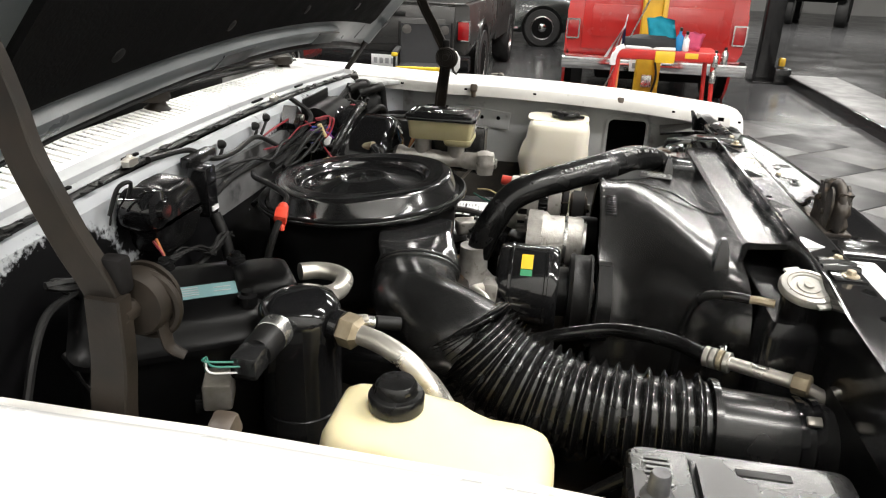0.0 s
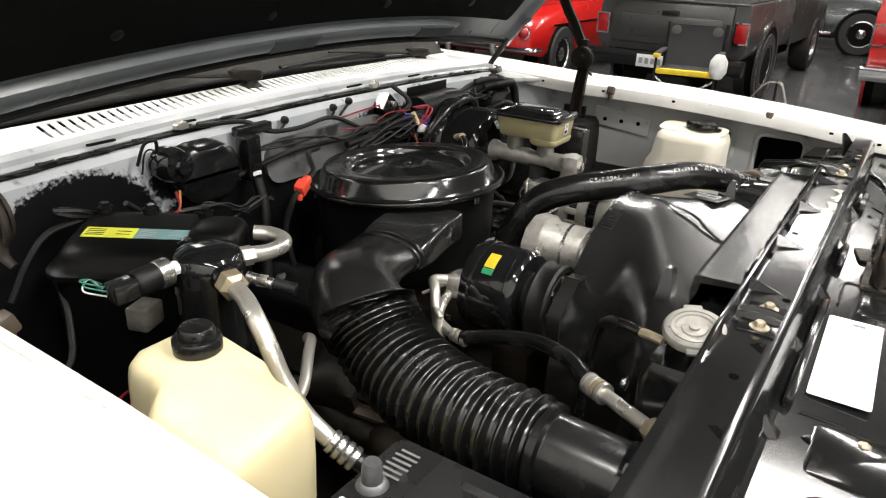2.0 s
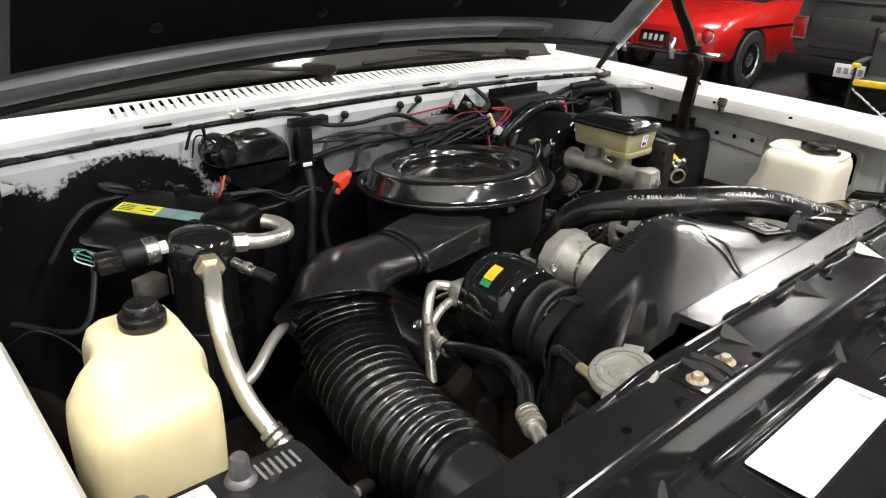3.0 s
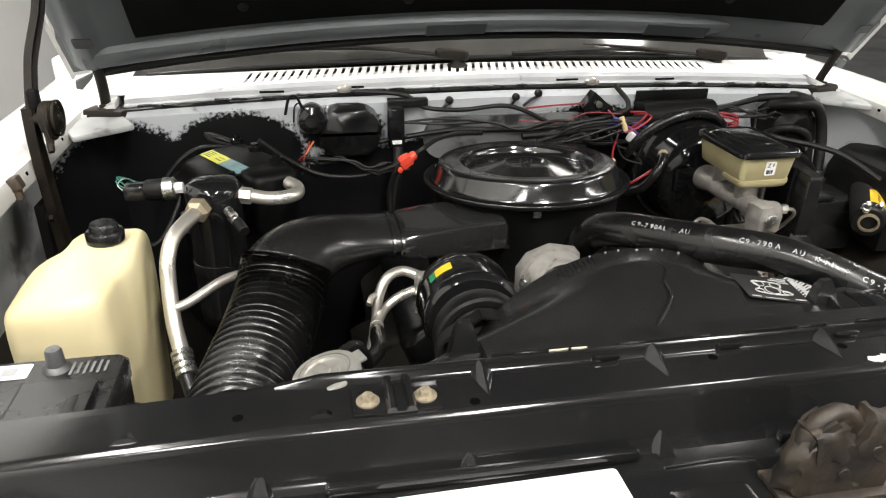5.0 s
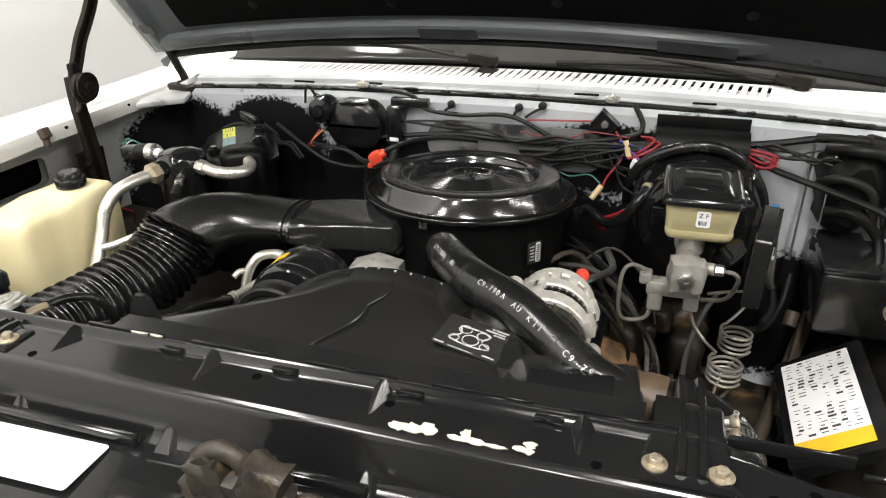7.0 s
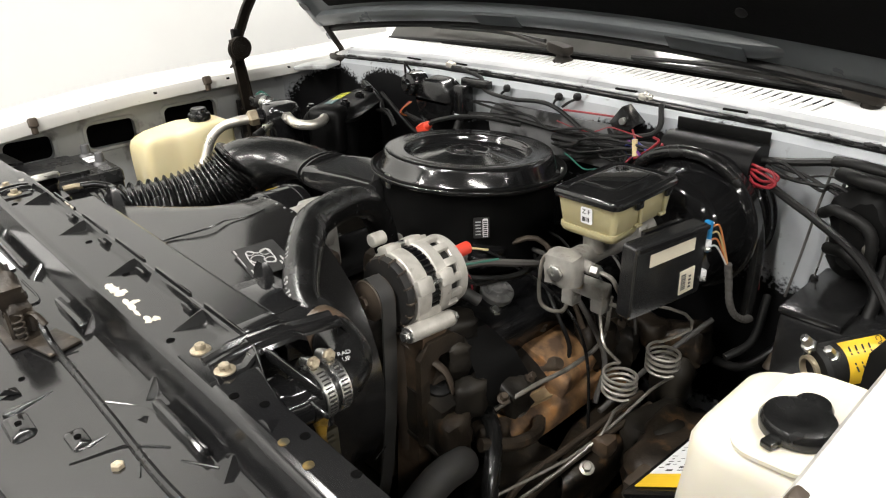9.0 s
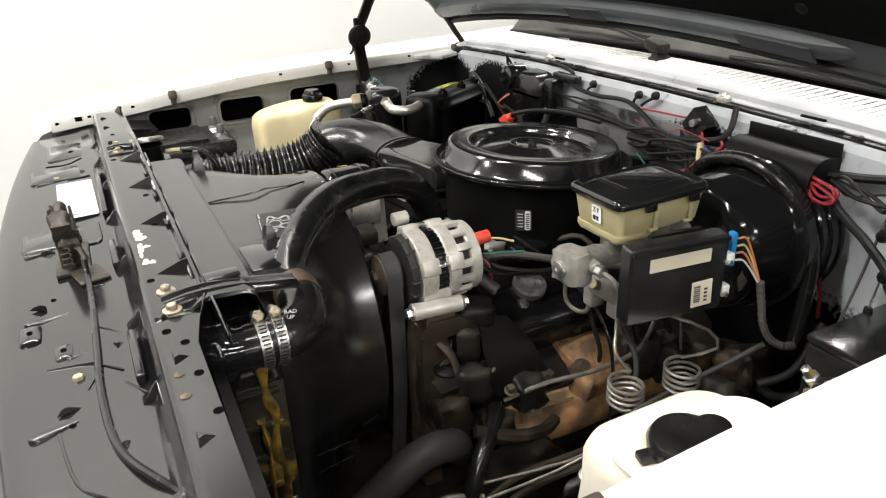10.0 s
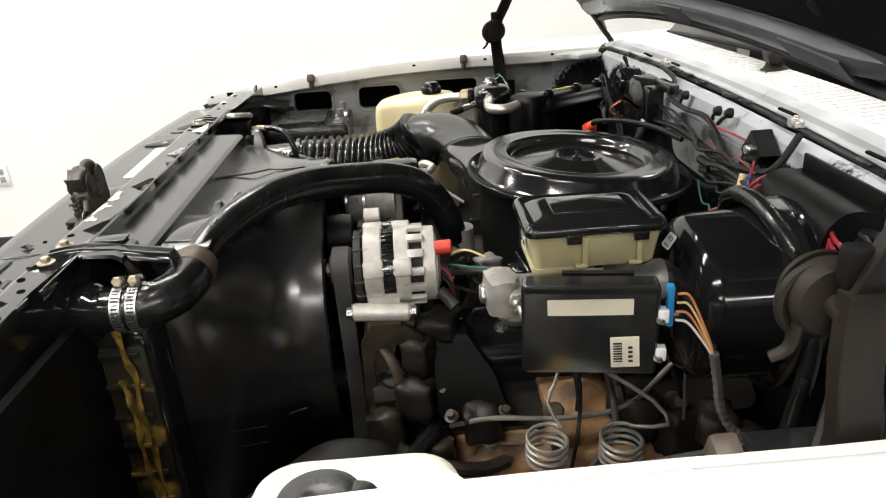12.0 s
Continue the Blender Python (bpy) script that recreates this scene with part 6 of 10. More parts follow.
    for pts, r, mt in (([(0.315, -0.26, 0.80), (0.345, -0.20, 0.83), (0.35, -0.10, 0.825), (0.34, 0.0, 0.83), (0.30, 0.08, 0.87)], 0.004, BRAKELINE),
                       ([(0.44, -0.42, 0.70), (0.40, -0.30, 0.715), (0.395, -0.15, 0.71), (0.40, 0.05, 0.715)], 0.006, HINGE),
                       ([(0.46, -0.42, 0.685), (0.42, -0.30, 0.70), (0.41, -0.15, 0.695), (0.42, 0.05, 0.70)], 0.006, HINGE),
                       ([(0.36, -0.34, 0.80), (0.38, -0.28, 0.78), (0.37, -0.22, 0.76), (0.345, -0.18, 0.75)], 0.011, GRIME),
                       ([(0.17, -0.25, 0.99), (0.20, -0.18, 1.0), (0.24, -0.10, 0.985), (0.27, 0.0, 0.96), (0.25, 0.10, 0.95)], 0.007, WIRES["grey"]),
                       ([(0.205, -0.255, 1.03), (0.215, -0.22, 1.045), (0.235, -0.19, 1.04)], 0.002, WIRES["tan"]),
                       ([(0.205, -0.25, 1.02), (0.225, -0.21, 1.02), (0.25, -0.18, 1.025)], 0.002, WIRES["green"]),
                       ([(0.21, -0.26, 1.0), (0.24, -0.22, 0.99), (0.235, -0.17, 0.975)], 0.003, MATTE)):
        part("cable", sweep(begin(), pts, r, 8, 6), mt, t)
    for k, (x, y, z, sx, sy, sz, mt) in enumerate(((0.265, -0.30, 0.90, 0.05, 0.04, 0.06, GRIMEDARK), (0.30, -0.31, 0.84, 0.04, 0.05, 0.07, GRIMEDARK), (0.235, -0.27, 0.93, 0.05, 0.06, 0.04, GRIMEDARK), (0.330, -0.285, 0.77, 0.05, 0.05, 0.05, GRIME), (0.14, -0.24, 0.96, 0.06, 0.05, 0.06, SATIN), (0.145, -0.18, 0.985, 0.03, 0.04, 0.03, ALU),
                                                      (0.15, -0.10, 0.97, 0.03, 0.08, 0.03, SATIN), (0.305, -0.215, 0.80, 0.06, 0.05, 0.06, GRIMEDARK), (0.31, 0.02, 0.80, 0.06, 0.07, 0.08, GRIME), (0.33, 0.085, 0.77, 0.05, 0.06, 0.07, GRIMEDARK), (0.36, 0.13, 0.80, 0.06, 0.05, 0.05, GRIME), (0.42, 0.16, 0.78, 0.08, 0.06, 0.08, GRIME))):
        part("bracket", lump(begin(), (x, y, z), (sx, sy, sz), 40 + k, 0.16, (rng.uniform(-8, 8), rng.uniform(-8, 8), rng.uniform(-25, 25)), 4), mt, t, "", 85)
    for k in range(14):
        p = (rng.uniform(0.24, 0.34), rng.uniform(-0.32, 0.06), rng.uniform(0.74, 0.86))
        part("bolt", bolt(begin(), p, (rng.uniform(0.3, 1), rng.uniform(-0.3, 0.2), rng.uniform(0.3, 1)), 0.007, 0.012), rng.choice((BRAKELINE, HINGE, HINGE)), t)
    # rusty and grimy bits low between block and fender
    for k, (x, y, z, sx, sy, sz) in enumerate(((0.42, 0.12, 0.72, 0.07, 0.06, 0.10), (0.52, -0.02, 0.68, 0.12, 0.20, 0.08), (0.40, -0.38, 0.66, 0.09, 0.12, 0.10), (-0.36, -0.30, 0.76, 0.10, 0.16, 0.12), (0.15, -0.36, 0.86, 0.05, 0.05, 0.16), (0.315, -0.355, 0.80, 0.04, 0.05, 0.08), (0.46, 0.02, 0.66, 0.10, 0.14, 0.10), (0.38, -0.05, 0.64, 0.08, 0.30, 0.08), (0.36, -0.26, 0.66, 0.08, 0.16, 0.10))):
        part("casting", lump(begin(), (x, y, z), (sx, sy, sz), 70 + k, 0.16, (4 * (k % 3) - 4, 5 * (k % 2), 9 * (k % 4) - 12)), GRIME if k % 2 else GRIMEDARK, t, "", 85)
    # steering shaft, fuel lines and clamps low beside the block
    part("steering_shaft", rod(begin(), (0.66, 0.22, 0.83), (0.53, -0.16, 0.69), 0.013), HINGE, t, "tarnished steering shaft")
    part("shaft_joint", lump(begin(), (0.535, -0.145, 0.695), (0.05, 0.06, 0.05), 5, 0.1), HINGE, t)
    for k, pts in enumerate(([(0.60, 0.19, 0.90), (0.585, 0.14, 0.85), (0.55, 0.10, 0.82), (0.50, 0.12, 0.80)], [(0.64, 0.17, 0.88), (0.62, 0.10, 0.82), (0.60, 0.02, 0.80), (0.58, -0.06, 0.74)], [(0.47, 0.15, 0.86), (0.44, 0.10, 0.82), (0.42, 0.02, 0.79), (0.41, -0.10, 0.76)], [(0.55, 0.17, 0.93), (0.565, 0.10, 0.88), (0.545, 0.05, 0.86)])):
        part("cable", sweep(begin(), pts, (0.008, 0.006, 0.005, 0.007)[k], 10, 6), (MATTE, HINGE, WIRES["grey"], MATTE)[k], t)
    part("hose_end", rod(begin(), (0.605, 0.115, 0.86), (0.60, 0.10, 0.835), 0.013), HINGE, t)
    part("bolt", bolt(begin(), (0.46, -0.20, 0.73), (0.3, -0.4, 0.8), 0.008, 0.010), BRAKELINE, t)
    part("line_clamp", lump(begin(), (0.47, -0.17, 0.765), (0.03, 0.03, 0.03), 9, 0.1), RUSTBAND, t)
    part("guard", loft(begin(), [[(x0, y0, z), (x0 + w, y0 + 0.004, z), (x0 + w + 0.012, y1, z - 0.004), (x0 + 0.004, y1, z)] for z, x0, w, y0, y1 in ((0.93, 0.235, 0.018, -0.275, -0.225), (0.88, 0.262, 0.020, -0.282, -0.190), (0.82, 0.285, 0.022, -0.280, -0.170), (0.79, 0.292, 0.018, -0.270, -0.185))]), SHELL, t, "dull black guard", 40)
    pump = part("power_steering_pump", lump(begin(), (0.258, -0.340, 0.815), (0.082, 0.076, 0.094), 12, 0.05, (0, 14, 6), 4, 0.8), GRIMEDARK, t, "oily black power steering pump")
    part("pump_cap", lathe(begin(), [(0.022, 0), (0.0255, 0.003), (0.0255, 0.011), (0.022, 0.014), (0.012, 0.0145), (0.010, 0.0165), (0.001, 0.0165)], (0.262, -0.338, 0.858), (0.35, 0, 1), 28), MATTE, pump)
    part("pump_lip", box(begin(), (0.270, -0.340, 0.770), (0.085, 0.078, 0.010), 0.003, (0, 14, 6)), GRIMEDARK, pump)
    part("strut", sweep(begin(), [(0.222, -0.372, 0.955), (0.226, -0.380, 0.90), (0.228, -0.383, 0.82), (0.226, -0.380, 0.74)], 0.010, 8, 5, 0.5), HINGE, t, "tarnished bracket strut")
    part("strut", sweep(begin(), [(0.225, -0.372, 0.945), (0.262, -0.360, 0.928), (0.285, -0.34, 0.90), (0.292, -0.33, 0.86)], 0.008, 8, 5, 0.5), HINGE, t)
    part("lower_hose", sweep(begin(), [(0.33, -0.60, 0.66), (0.36, -0.52, 0.74), (0.37, -0.44, 0.80), (0.36, -0.38, 0.79), (0.30, -0.34, 0.72)], 0.025, 16, 6), BELT, t)
    part("lower_hose", sweep(begin(), [(0.42, -0.40, 0.66), (0.40, -0.36, 0.76), (0.35, -0.30, 0.80), (0.28, -0.26, 0.79)], 0.014, 12, 6), RUBBER, t)


engine()


def alternator():
    t = thing("alternator", (0.21, -0.33, 0.98), "cast aluminium alternator with black windings", "alternator")
    cx, cz, R = 0.208, 1.026, 0.0605

    def y_ring(y0, y1, r0, r1, mt, name, lab="", parent=None, seg=48):
        return part(name, lathe(begin(), [(r0, y0), (r1 - 0.002, y0), (r1, y0 + 0.002), (r1, y1 - 0.002), (r1 - 0.002, y1), (r0, y1)], (cx, 0, cz), (0, 1, 0), seg, True), mt, parent or t, lab, 30)
    part("fan", lathe(begin(), [(0.012, -0.386), (0.054, -0.385), (0.056, -0.381), (0.056, -0.374), (0.03, -0.372)], (cx, 0, cz), (0, 1, 0), 36), SLOT, t, "black cooling fan")
    for k in range(14):
        a = 2 * math.pi * k / 14
        part("fan_blade", box(begin(), (cx + 0.052 * math.cos(a), -0.3775, cz + 0.052 * math.sin(a)), (0.010, 0.016, 0.003), 0.001, (0, -math.degrees(a), 14)), HINGE, t)
    front = y_ring(-0.370, -0.343, 0.045, R, ALTCAST, "front_housing", "pale cast front casing")
    part("front_face", lathe(begin(), [(0.012, -0.372), (0.046, -0.371), (0.058, -0.368), (0.058, -0.36), (0.02, -0.36)], (cx, 0, cz), (0, 1, 0), 40), ALTCAST, front)
    part("stator", lathe(begin(), [(0.03, -0.346), (R - 0.006, -0.346), (R - 0.006, -0.322), (0.03, -0.322)], (cx, 0, cz), (0, 1, 0), 40), SLOT, t, "black laminated stator")
    for k in range(34):
        a = 2 * math.pi * k / 34
        part("stator_rib", box(begin(), (cx + (R - 0.0055) * math.cos(a), -0.334, cz + (R - 0.0055) * math.sin(a)), (0.005, 0.020, 0.0072), 0.001, (0, -math.degrees(a), 0)), SATIN, t)
    # rear casing: two rings joined by flat bars, with open windows between them
    rear = y_ring(-0.325, -0.303, 0.045, R, ALTCAST, "rear_housing", "pale cast rear casing")
    y_ring(-0.284, -0.264, 0.040, R - 0.004, ALTCAST, "end_ring", "", rear)
    part("window_dark", lathe(begin(), [(0.02, -0.304), (0.050, -0.304), (0.050, -0.283), (0.02, -0.283)], (cx, 0, cz), (0, 1, 0), 36), SLOT, rear, "dark windows between the cast bars")
    part("end_plate", lathe(begin(), [(0.044, -0.268), (0.044, -0.262), (0.030, -0.258), (0.002, -0.257)], (cx, 0, cz), (0, 1, 0), 40), ALTCAST, rear)
    for k in range(14):
        a = 2 * math.pi * (k + 0.5) / 14
        part("cast_bar", box(begin(), (cx + 0.0575 * math.cos(a), -0.2935, cz + 0.0575 * math.sin(a)), (0.008, 0.024, 0.0125), 0.002, (0, -math.degrees(a), 0)), ALTCAST, rear)
    for a in (20, 110, 200, 290):
        c, sn = math.cos(radians(a)), math.sin(radians(a))
        for y0, y1, p in ((-0.371, -0.341, front), (-0.327, -0.300, rear)):
            part("boss", box(begin(), (cx + 0.0595 * c, (y0 + y1) / 2, cz + 0.0595 * sn), (0.016, y1 - y0, 0.026), 0.004, (0, -a, 0)), ALTCAST, p)
        part("through_bolt", rod(begin(), (cx + 0.063 * c, -0.345, cz + 0.063 * sn), (cx + 0.063 * c, -0.322, cz + 0.063 * sn), 0.0040), STEEL, t)
    # lower mounting foot with its web
    part("mount_foot", rod(begin(), (0.264, -0.392, 0.979), (0.268, -0.308, 0.976), 0.0135, seg=24), ALTCAST, t, "cast mounting foot")
    part("foot_web", loft(begin(), [[(x, y, z) for x, y in ((0.236, -0.368), (0.262, -0.368), (0.262, -0.322), (0.236, -0.322))] for z in (0.972, 1.0)] + [[(x, y, z) for x, y in ((0.232, -0.366), (0.258, -0.366), (0.258, -0.345), (0.232, -0.345))] for z in (1.02, 1.035)]), ALTCAST, t, "", 30)
    for y, d in ((-0.392, -1), (-0.308, 1)):
        part("foot_bolt", bolt(begin(), (0.264 if d < 0 else 0.268, y, 0.979 if d < 0 else 0.976), (0, d, 0), 0.0085, 0.009), STEEL, t)
    part("top_ear", rod(begin(), (0.160, -0.370, 1.092), (0.160, -0.345, 1.092), 0.011), ALTCAST, t)
    part("pulley", lathe(begin(), [(0.008, -0.425), (0.020, -0.424), (0.024, -0.421), (0.031, -0.420), (0.033, -0.417), (0.028, -0.413), (0.028, -0.398), (0.033, -0.394), (0.031, -0.390), (0.012, -0.388)], (cx, 0, cz), (0, 1, 0), 32), HINGE, t, "worn steel pulley")
    part("pulley_nut", lathe(begin(), [(0.010, -0.430), (0.010, -0.421)], (cx, 0, cz), (0, 1, 0), 6), RUSTBAND, t)
    part("output_post", rod(begin(), (0.238, -0.266, 1.062), (0.240, -0.240, 1.064), 0.0105), REDPLASTIC, t, "red terminal boot")
    part("plug", box(begin(), (0.215, -0.252, 1.040), (0.03, 0.02, 0.022), 0.003), MATTE, t)
    part("wire_boot", sweep(begin(), [(0.245, -0.262, 0.995), (0.252, -0.25, 0.985), (0.262, -0.240, 0.975)], 0.010, 10, 4), BELT, t)
    for k, mt in enumerate((MATTE, WIRES["red"], MATTE, MATTE)):
        part("wire", sweep(begin(), [(0.228 + 0.004 * k, -0.258, 1.036 - 0.006 * k), (0.240 + 0.003 * k, -0.244, 1.022 - 0.006 * k), (0.248, -0.246 + 0.004 * k, 0.996), (0.240, -0.235, 0.965)], 0.0022, 6, 5), mt, t)
    n = facing((0.268, -0.338, 0.888), (0, 1, 0), (0, 0, 1))
    arch = part("arch_bracket", plate(begin(), [(-0.050, -0.11), (0.044, -0.11), (0.052, 0.02), (0.044, 0.052), (0.022, 0.070), (-0.028, 0.070), (-0.046, 0.046)], [rrect(-0.030, -0.085, 0.032, 0.040, 0.024)], 0.012, n), GRIME, t, "stained cast bracket", 35)
    part("boss", lathe(begin(), [(0.020, -0.010), (0.020, 0.006), (0.016, 0.009), (0.001, 0.009)], (0.262, -0.334, 0.862), (1, 0, 0), 26), HINGE, arch)
    b = thing("drive_belt", (0.15, -0.41, 0.8), "wide black ribbed drive belt", "belt")
    loop = [(0.208, -0.406, 1.061), (0.238, -0.406, 1.038), (0.236, -0.406, 0.95), (0.222, -0.406, 0.80), (0.19, -0.414, 0.62), (0.10, -0.414, 0.55), (0.02, -0.414, 0.58), (0.08, -0.414, 0.72), (0.13, -0.414, 0.86), (0.166, -0.406, 1.0), (0.178, -0.406, 1.040), (0.208, -0.406, 1.061)]
    part("belt", belt_strip(loop, 0.024, 0.004), BELT, b)
    lp2 = [(-0.19, -0.447, 1.062), (-0.14, -0.447, 1.05), (-0.03, -0.447, 0.99), (0.06, -0.447, 0.93), (0.02, -0.447, 0.83), (-0.08, -0.447, 0.86), (-0.22, -0.447, 0.95), (-0.245, -0.447, 1.02), (-0.19, -0.447, 1.062)]
    part("belt", belt_strip(lp2, 0.021, 0.004), MATTE, b)
    part("bracket", loft(begin(), [[(0.232, -0.372, 0.968), (0.274, -0.372, 0.966), (0.274, -0.322, 0.966), (0.232, -0.322, 0.968)], [(0.225, -0.376, 0.93), (0.272, -0.374, 0.93), (0.268, -0.330, 0.93), (0.225, -0.330, 0.93)], [(0.215, -0.380, 0.86), (0.262, -0.376, 0.86), (0.262, -0.350, 0.86), (0.215, -0.350, 0.86)], [(0.20, -0.385, 0.62), (0.25, -0.38, 0.62), (0.25, -0.35, 0.62), (0.20, -0.35, 0.62)]]), RUSTBAND, t, "rusty cast bracket", 25)


def belt_strip(pts, w, thick):
    path = smooth_path(pts, 8)
    rings = []
    for i, p in enumerate(path):
        d = (path[min(i + 1, len(path) - 1)] - path[max(i - 1, 0)]).normalized()
        nrm = Vector((0, 1, 0)).cross(d).normalized()
        rings.append([p + Vector((0, e * w / 2, 0)) + nrm * (f * thick / 2) for e, f in ((-1, -1), (1, -1), (1, 1), (-1, 1))])
    return loft(begin(), rings)


alternator()


def compressor():
    t = thing("air_compressor", (-0.23, -0.36, 0.95), "black air conditioning compressor with a yellow and green label", "compressor")
    o, ax = (-0.181, -0.372, 1.008), (0, 1, 0)
    part("body", lathe(begin(), [(0.03, -0.005), (0.067, -0.003), (0.071, 0.002), (0.072, 0.008), (0.072, 0.082), (0.069, 0.090), (0.060, 0.094), (0.02, 0.096)], o, ax, 48), GLOSS, t)
    for a0, y0 in ((-0.0, 0.016), (0, 0.072)):
        part("seam", lathe(begin(), [(0.072, y0 - 0.003), (0.0735, y0 - 0.002), (0.0735, y0 + 0.002), (0.072, y0 + 0.003)], o, ax, 48), GLOSS, t)
    part("clutch", lathe(begin(), [(0.018, -0.062), (0.020, -0.060), (0.022, -0.054), (0.046, -0.054), (0.050, -0.050), (0.054, -0.056), (0.062, -0.056), (0.065, -0.052), (0.062, -0.048), (0.062, -0.030), (0.065, -0.026), (0.062, -0.020), (0.04, -0.018), (0.04, -0.004)], o, ax, 48), MATTE, t, "dull black clutch pulley")
    for k in range(3):
        a = radians(120 * k + 20)
        part("rivet", rod(begin(), (o[0] + 0.034 * math.cos(a), o[1] - 0.054, o[2] + 0.034 * math.sin(a)), (o[0] + 0.034 * math.cos(a), o[1] - 0.060, o[2] + 0.034 * math.sin(a)), 0.006), HINGE, t)
    for k in range(8):
        a = radians(45 * k)
        ex, ez = math.cos(a), math.sin(a)
        part("clutch_spring", box(begin(), (o[0] + 0.0425 * ex, o[1] - 0.0555, o[2] + 0.0425 * ez), (0.013, 0.004, 0.008), 0.0015, (0, -math.degrees(a), 0)), HINGE, t)
    part("hub", lathe(begin(), [(0.001, -0.070), (0.007, -0.070), (0.008, -0.062), (0.016, -0.060), (0.018, -0.056)], o, ax, 24), HINGE, t)
    # wrapped label: two curved patches
    for y0, y1, a0, a1, mt, nm in ((0.038, 0.056, 110, 132, YELLOW, "yellow_label"), (0.038, 0.056, 133, 141, GREENPRINT, "green_label")):
        bm = begin()
        rings = [[(o[0] + r * math.cos(radians(a)), o[1] + y, o[2] + r * math.sin(radians(a))) for y, r in ((y0, 0.0722), (y1, 0.0722), (y1, 0.0730), (y0, 0.0730))] for a in [a0 + (a1 - a0) * k / 8 for k in range(9)]]
        part(nm, loft(bm, rings), mt, t, "", 60)
    # rear port block and aluminium lines
    part("port_block", box(begin(), (-0.232, -0.272, 1.02), (0.040, 0.026, 0.040), 0.008), ALU, t)
    part("suction_line", sweep(begin(), [(-0.24, -0.262, 1.028), (-0.268, -0.250, 1.034), (-0.295, -0.270, 1.034), (-0.311, -0.284, 1.005), (-0.316, -0.295, 0.97), (-0.33, -0.32, 0.92)], 0.008, 12, 6), TUBEALU, t, "bent aluminium line")
    part("discharge_line", sweep(begin(), [(-0.24, -0.265, 1.010), (-0.275, -0.272, 1.002), (-0.300, -0.282, 0.988), (-0.316, -0.315, 0.982)], 0.0075, 12, 6), TUBEALU, t)
    bm = begin()
    for k in range(3):
        rod(bm, (-0.3165 - 0.0015 * k, -0.318 - 0.010 * k, 0.982), (-0.317 - 0.0015 * k, -0.325 - 0.010 * k, 0.9825), 0.0105)
    part("crimp", bm, TUBEALU, t)
    part("service_port", sweep(begin(), [(-0.306, -0.278, 1.010), (-0.320, -0.290, 1.014), (-0.326, -0.302, 1.008)], 0.005, 10, 4), TUBEALU, t)
    hose = [(-0.318, -0.335, 0.9825), (-0.322, -0.39, 1.005), (-0.328, -0.456, 1.024), (-0.365, -0.525, 1.038), (-0.405, -0.566, 1.042)]
    part("rubber_hose", sweep(begin(), hose, 0.0105, 14, 6), RUBBER, t, "black rubber refrigerant hose")
    q0, q1 = Vector((-0.405, -0.566, 1.042)), Vector((-0.462, -0.662, 1.050))
    dq = (q1 - q0).normalized()
    for k in range(4):
        part("crimp", rod(begin(), q0 + dq * (0.0085 * k), q0 + dq * (0.0085 * k + 0.0065), 0.0135), BRASS if k == 2 else TUBEALU, t)
    part("condenser_line", sweep(begin(), [q0 + dq * 0.03, q0 + dq * 0.055, q1 - dq * 0.01, q1, q1 + Vector((-0.01, -0.05, -0.02))], 0.0085, 12, 5), TUBEALU, t)
    part("line_nut", lathe(begin(), [(0.012, 0), (0.0135, 0.002), (0.0135, 0.018), (0.011, 0.02)], q1 - dq * 0.006, dq, 6), BRASS, t)
    # tensioner and its bracket beside the compressor
    g = thing("belt_tensioner", (-0.1, -0.38, 1.0), "grey cast aluminium belt tensioner on its bracket", "tensioner")
    o2 = (-0.050, -0.412, 1.047)
    part("drum", lathe(begin(), [(0.020, 0.0), (0.040, 0.001), (0.043, 0.006), (0.043, 0.060), (0.048, 0.066), (0.048, 0.085), (0.03, 0.09)], o2, ax, 40), ALU, g)
    part("ring", lathe(begin(), [(0.030, -0.003), (0.036, -0.004), (0.036, 0.001)], o2, ax, 36), STEEL, g)
    part("spring_band", lathe(begin(), [(0.0432, 0.028), (0.0445, 0.028), (0.0445, 0.033), (0.0432, 0.033)], o2, ax, 36), STEEL, g)
    bm = loft(begin(), [[(x, y, z) for x, z in ((-0.105, 1.06), (-0.09, 1.083), (-0.055, 1.096), (-0.015, 1.088), (-0.01, 0.98), (-0.105, 0.98))] for y in (-0.340, -0.315)])
    part("bracket", bm, ALU, g, "grey cast bracket")
    for x, z in ((-0.095, 1.045), (-0.02, 1.0)):
        part("bolt", bolt(begin(), (x, -0.341, z), (0, -1, 0), 0.008), STEEL, g)
    o3 = (0.058, -0.42, 1.02)
    part("idler_pulley", lathe(begin(), [(0.01, -0.02), (0.036, -0.02), (0.038, 0.0), (0.036, 0.02), (0.01, 0.02)], o3, ax, 32), MATTE, g)
    part("idler_bracket", box(begin(), (0.03, -0.375, 1.02), (0.05, 0.04, 0.03), 0.008), GRIME, g)


compressor()


